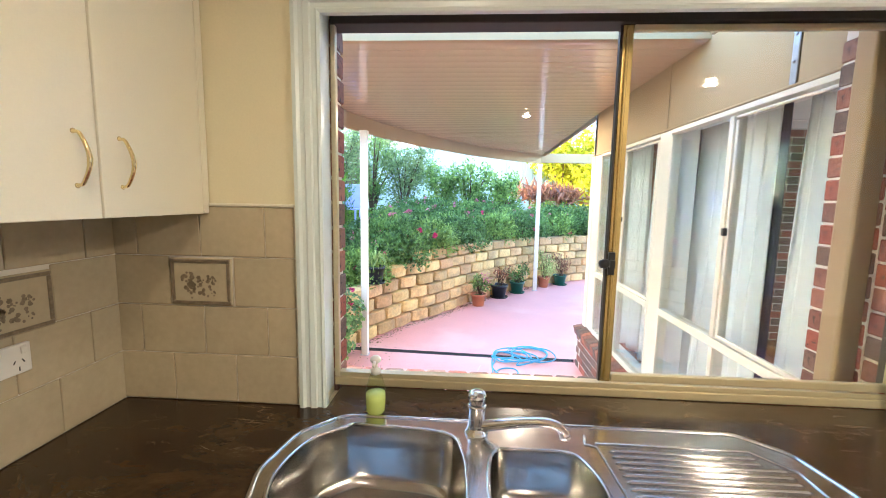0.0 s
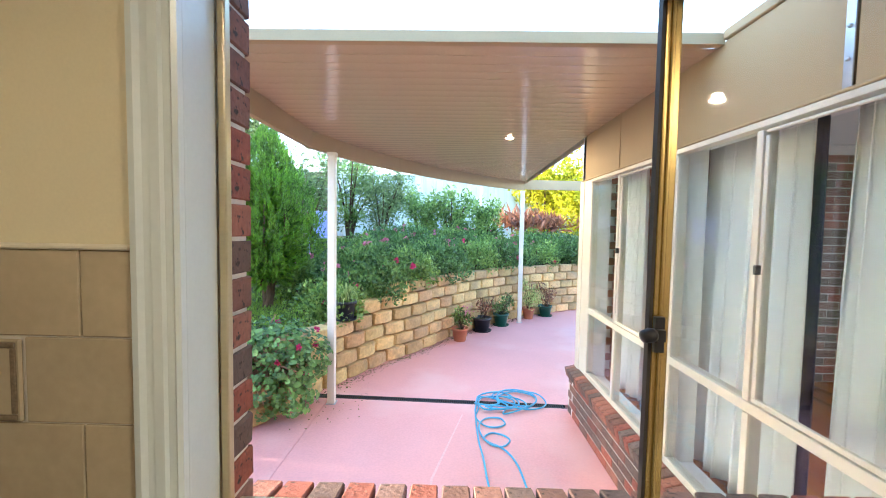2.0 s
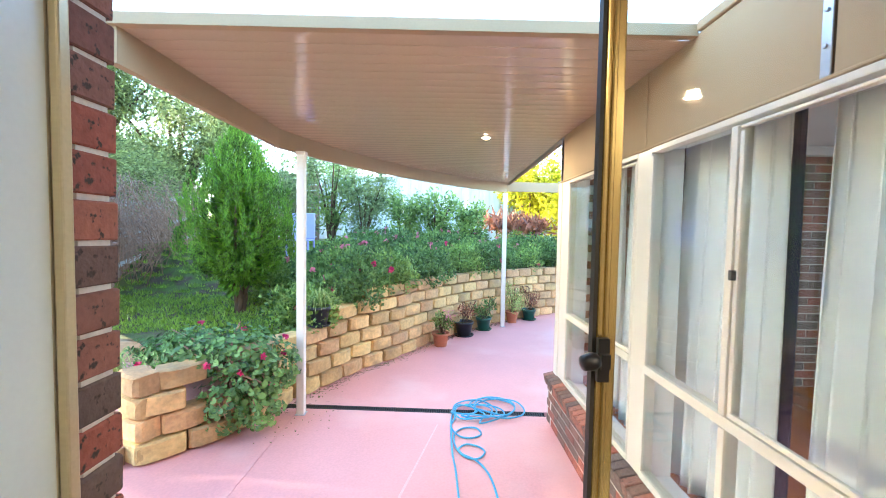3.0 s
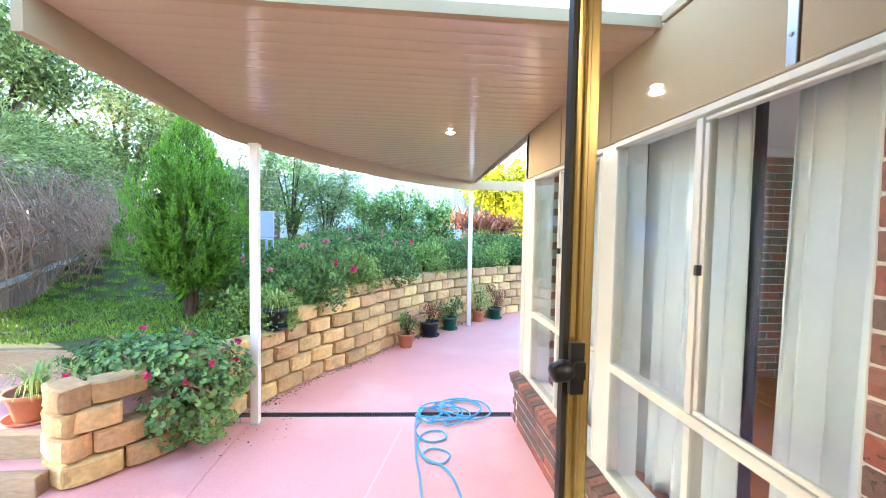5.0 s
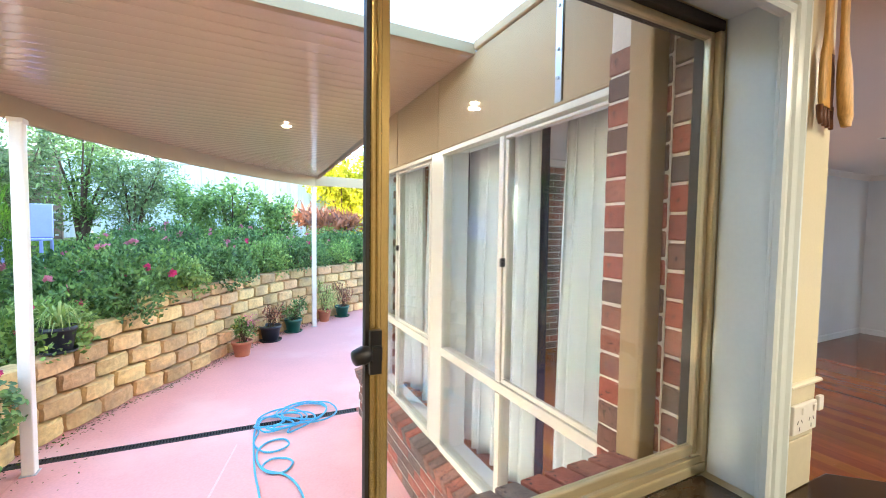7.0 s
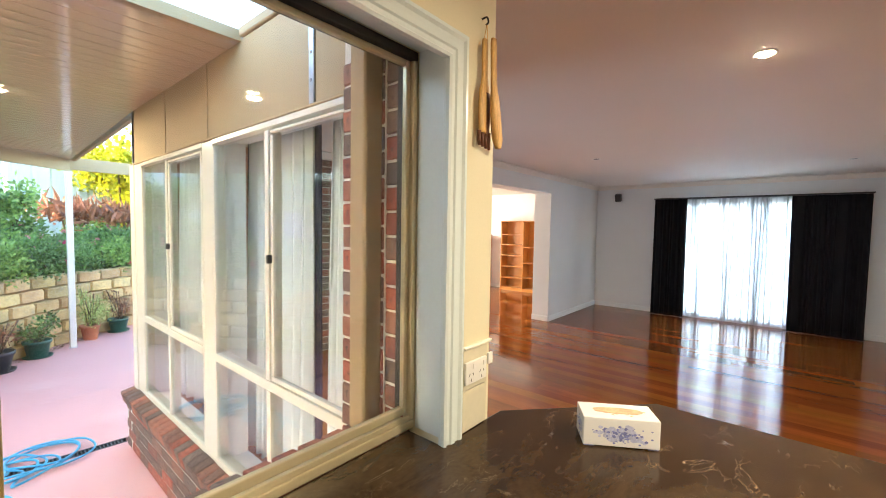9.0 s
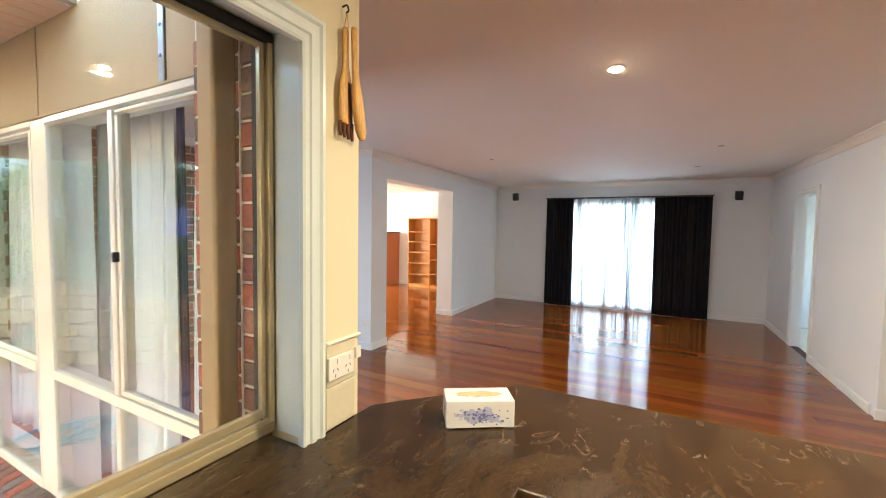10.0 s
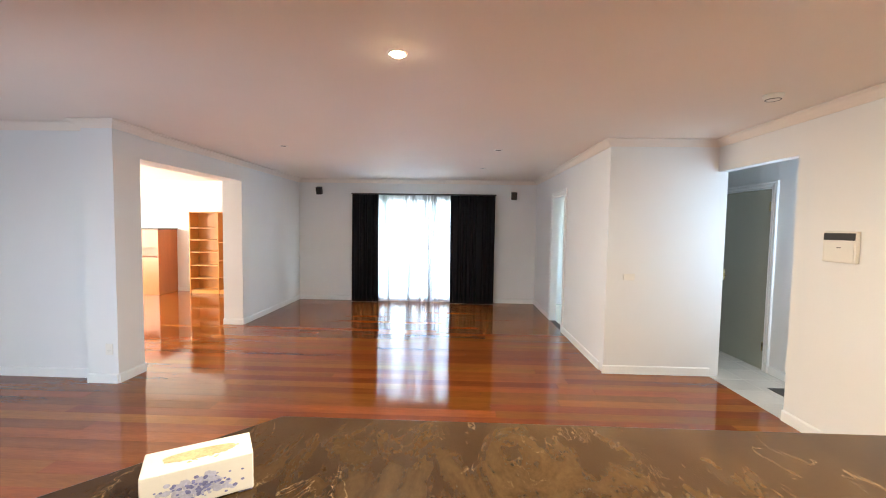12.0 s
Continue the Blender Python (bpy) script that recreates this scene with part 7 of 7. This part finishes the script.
def block_mesh(name, ln, seed):
    """A split-face block: rough rounded front, tapering to the back."""
    r = random.Random(seed)
    bm = bmesh.new()
    h = BH - 0.016
    ln *= r.uniform(0.92, 1.02)
    us = [-0.5, -0.455, -0.28, -0.05, 0.2, 0.455, 0.5]
    ws = [-0.5, -0.42, -0.1, 0.2, 0.42, 0.5]
    nx, nz = len(us) - 1, len(ws) - 1
    tip = r.uniform(-0.05, 0.05)

    def face(i, k):
        edge = (i in (0, nx)) + (k in (0, nz))
        y = 0.030 * edge - 0.034 * (1 - (2 * us[i]) ** 2) + tip * us[i] * 0.35
        return y + (r.uniform(-0.006, 0.006) if edge == 0 else r.uniform(-0.003, 0.003))

    front = [[bm.verts.new((ln * us[i] + (r.uniform(-0.008, 0.008) if 0 < i < nx else 0), face(i, k), h * ws[k] + (r.uniform(-0.005, 0.005) if 0 < k < nz else 0))) for i in range(nx + 1)] for k in range(nz + 1)]
    back = [[bm.verts.new((sx * ln * 0.42, 0.19, sz * h / 2)) for sx in (-1, 1)] for sz in (-1, 1)]
    for k in range(nz):
        for i in range(nx):
            bm.faces.new((front[k][i], front[k][i + 1], front[k + 1][i + 1], front[k + 1][i]))
    bm.faces.new([*front[nz], back[1][1], back[1][0]])
    bm.faces.new([*reversed(front[0]), back[0][0], back[0][1]])
    bm.faces.new([front[k][nx] for k in range(nz + 1)] [::1] and [*[front[k][nx] for k in range(nz + 1)][::-1], back[0][1], back[1][1]][::-1])
    bm.faces.new([*[front[k][0] for k in range(nz + 1)], back[1][0], back[0][0]][::-1])
    bm.faces.new((back[0][1], back[0][0], back[1][0], back[1][1]))
    bmesh.ops.recalc_face_normals(bm, faces=bm.faces[:])
    me = bpy.data.meshes.new(name)
    bm.to_mesh(me)
    bm.free()
    me.materials.append(M_STONE)
    return me


BLOCKS = [block_mesh("block", 0.400, i) for i in range(6)]
for k in range(6):
    s = 0.21 + (0.21 if k % 2 else 0.0)
    while s < ARC[-1] - 0.2:
        if courses(s) > k:
            p, d = on_wall(s)
            n = Vector((-d.y, d.x, 0))
            p = p + n * (0.026 * k + rnd.uniform(-0.014, 0.014))
            a = math.degrees(math.atan2(d.y, d.x))
            m = pose(p.x, p.y, GZ + BH * (k + 0.5), rnd.uniform(-1.5, 1.5), rnd.uniform(-1.2, 1.2), a - 3.5 + rnd.uniform(-2.5, 2.5))
            piece(rnd.choice(BLOCKS), "block", m, rw)
        s += 0.42
# end face of the near stack
for k in range(4):
    p, d = on_wall(0.02)
    a = math.degrees(math.atan2(d.y, d.x))
    piece(rnd.choice(BLOCKS), "block", pose(p.x - d.x * 0.03 - d.y * 0.17, p.y - d.y * 0.03 + d.x * 0.17, GZ + BH * (k + 0.5), 0, 0, a - 75), rw)

# splashback tiles
TW, TH = 0.206, 0.1575
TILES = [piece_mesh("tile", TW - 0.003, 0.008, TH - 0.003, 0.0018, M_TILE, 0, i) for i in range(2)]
wN, wW = ob_by["wall_north"], ob_by["wall_west"]


def tile_run(parent, a0, a1, start, z, rowz, m_of):
    """One row of tiles from a0 to a1 along a wall, cut at both ends."""
    a = start
    while a > a0:
        a -= TW
    while a < a1 - 0.004:
        lo, hi = max(a, a0), min(a + TW, a1)
        if hi - lo > 0.012:
            if hi - lo > TW - 0.002:
                me = rnd.choice(TILES)
            else:
                me = piece_mesh("cut_tile", hi - lo - 0.003, 0.008, TH - 0.003, 0.0018, M_TILE)
            piece(me, "tile", m_of((lo + hi) / 2, z), parent)
        a += TW


for r, st_ in enumerate((-0.570, -0.668, -0.570, -0.668)):
    z = 0.9015 + TH * (r + 0.5)
    if r == 2:
        tile_run(wN, -0.954, -0.772, -0.976, z, r, lambda a, zz: pose(a, 1.3995, zz))
        tile_run(wN, -0.566, -0.369, -0.566, z, r, lambda a, zz: pose(a, 1.3995, zz))
    else:
        tile_run(wN, -0.954, -0.369, st_, z, r, lambda a, zz: pose(a, 1.3995, zz))
    if r == 2:
        tile_run(wW, -1.2, 0.990, 0.990, z, r, lambda a, zz: pose(-0.949, a, zz, 0, 0, 90))
        tile_run(wW, 1.194, 1.394, 1.194, z, r, lambda a, zz: pose(-0.949, a, zz, 0, 0, 90))
    else:
        tile_run(wW, -1.2, 1.394, 1.19 if r % 2 == 0 else 1.09, z, r, lambda a, zz: pose(-0.949, a, zz, 0, 0, 90))
for r in range(2):
    z = 0.9015 + 0.139 * (r + 0.5)
    me = piece_mesh("column_tile", 0.136, 0.008, 0.136, 0.0018, M_TILE_LIT)
    piece(me, "tile", pose(1.731, 1.3995, z), wN)
# grout bed behind the tiles
tagged(box("trim_grout", (-0.9545, 1.4005, 0.9), (-0.37, 1.4045, 1.53), M_GROUT), "pale grout between the splashback tiles", kind="structure")
tagged(box("trim_grout_side", (-0.9545, -1.2, 0.9), (-0.9505, 1.40, 1.53), M_GROUT), "pale grout between the splashback tiles", kind="structure")

# passage floor tiles
HT = piece_mesh("floor_tile", 0.296, 0.296, 0.006, 0.001, M_HALLTILE)
for i in range(8):
    for k in range(3):
        piece(HT, "floor_tile", pose(4.55 + 0.30 * i, -2.49 - 0.30 * k, -0.001), hall_floor)

# timber boards of the lounge, family room and study; boards run across the lounge
BW = 0.130
BRD = {}


def board_mesh(ln):
    key = round(ln, 2)
    if key not in BRD:
        BRD[key] = piece_mesh("board", BW - 0.0005, ln - 0.0008, 0.018, 0.0003, M_BOARD)
    return BRD[key]


rnd = random.Random(77)
vb, fb = [], []
x = 1.80 + BW / 2
rowi = 0
while x < 9.98:
    y0 = -2.33 if x < 5.38 else -1.215
    y1 = 5.02 if x < 4.86 else 8.48
    if x > 9.31:
        y0 = 3.97
    y = y0 - rnd.uniform(0.0, 2.0)
    while y < y1:
        ln = rnd.choice((1.8, 2.4, 3.0))
        a, b = max(y, y0), min(y + ln, y1)
        if b - a > 0.05:
            piece(board_mesh(b - a), "board", pose(x, (a + b) / 2, -0.0085), floor_ob)
        y += ln
    x += BW
# kitchen floor of the same boards, out of sight below the benches
me = piece_mesh("kitchen_board", 2.84, 3.70, 0.012, 0.001, M_BOARD)
piece(me, "board", pose(0.375, -0.475, -0.0065), floor_ob)
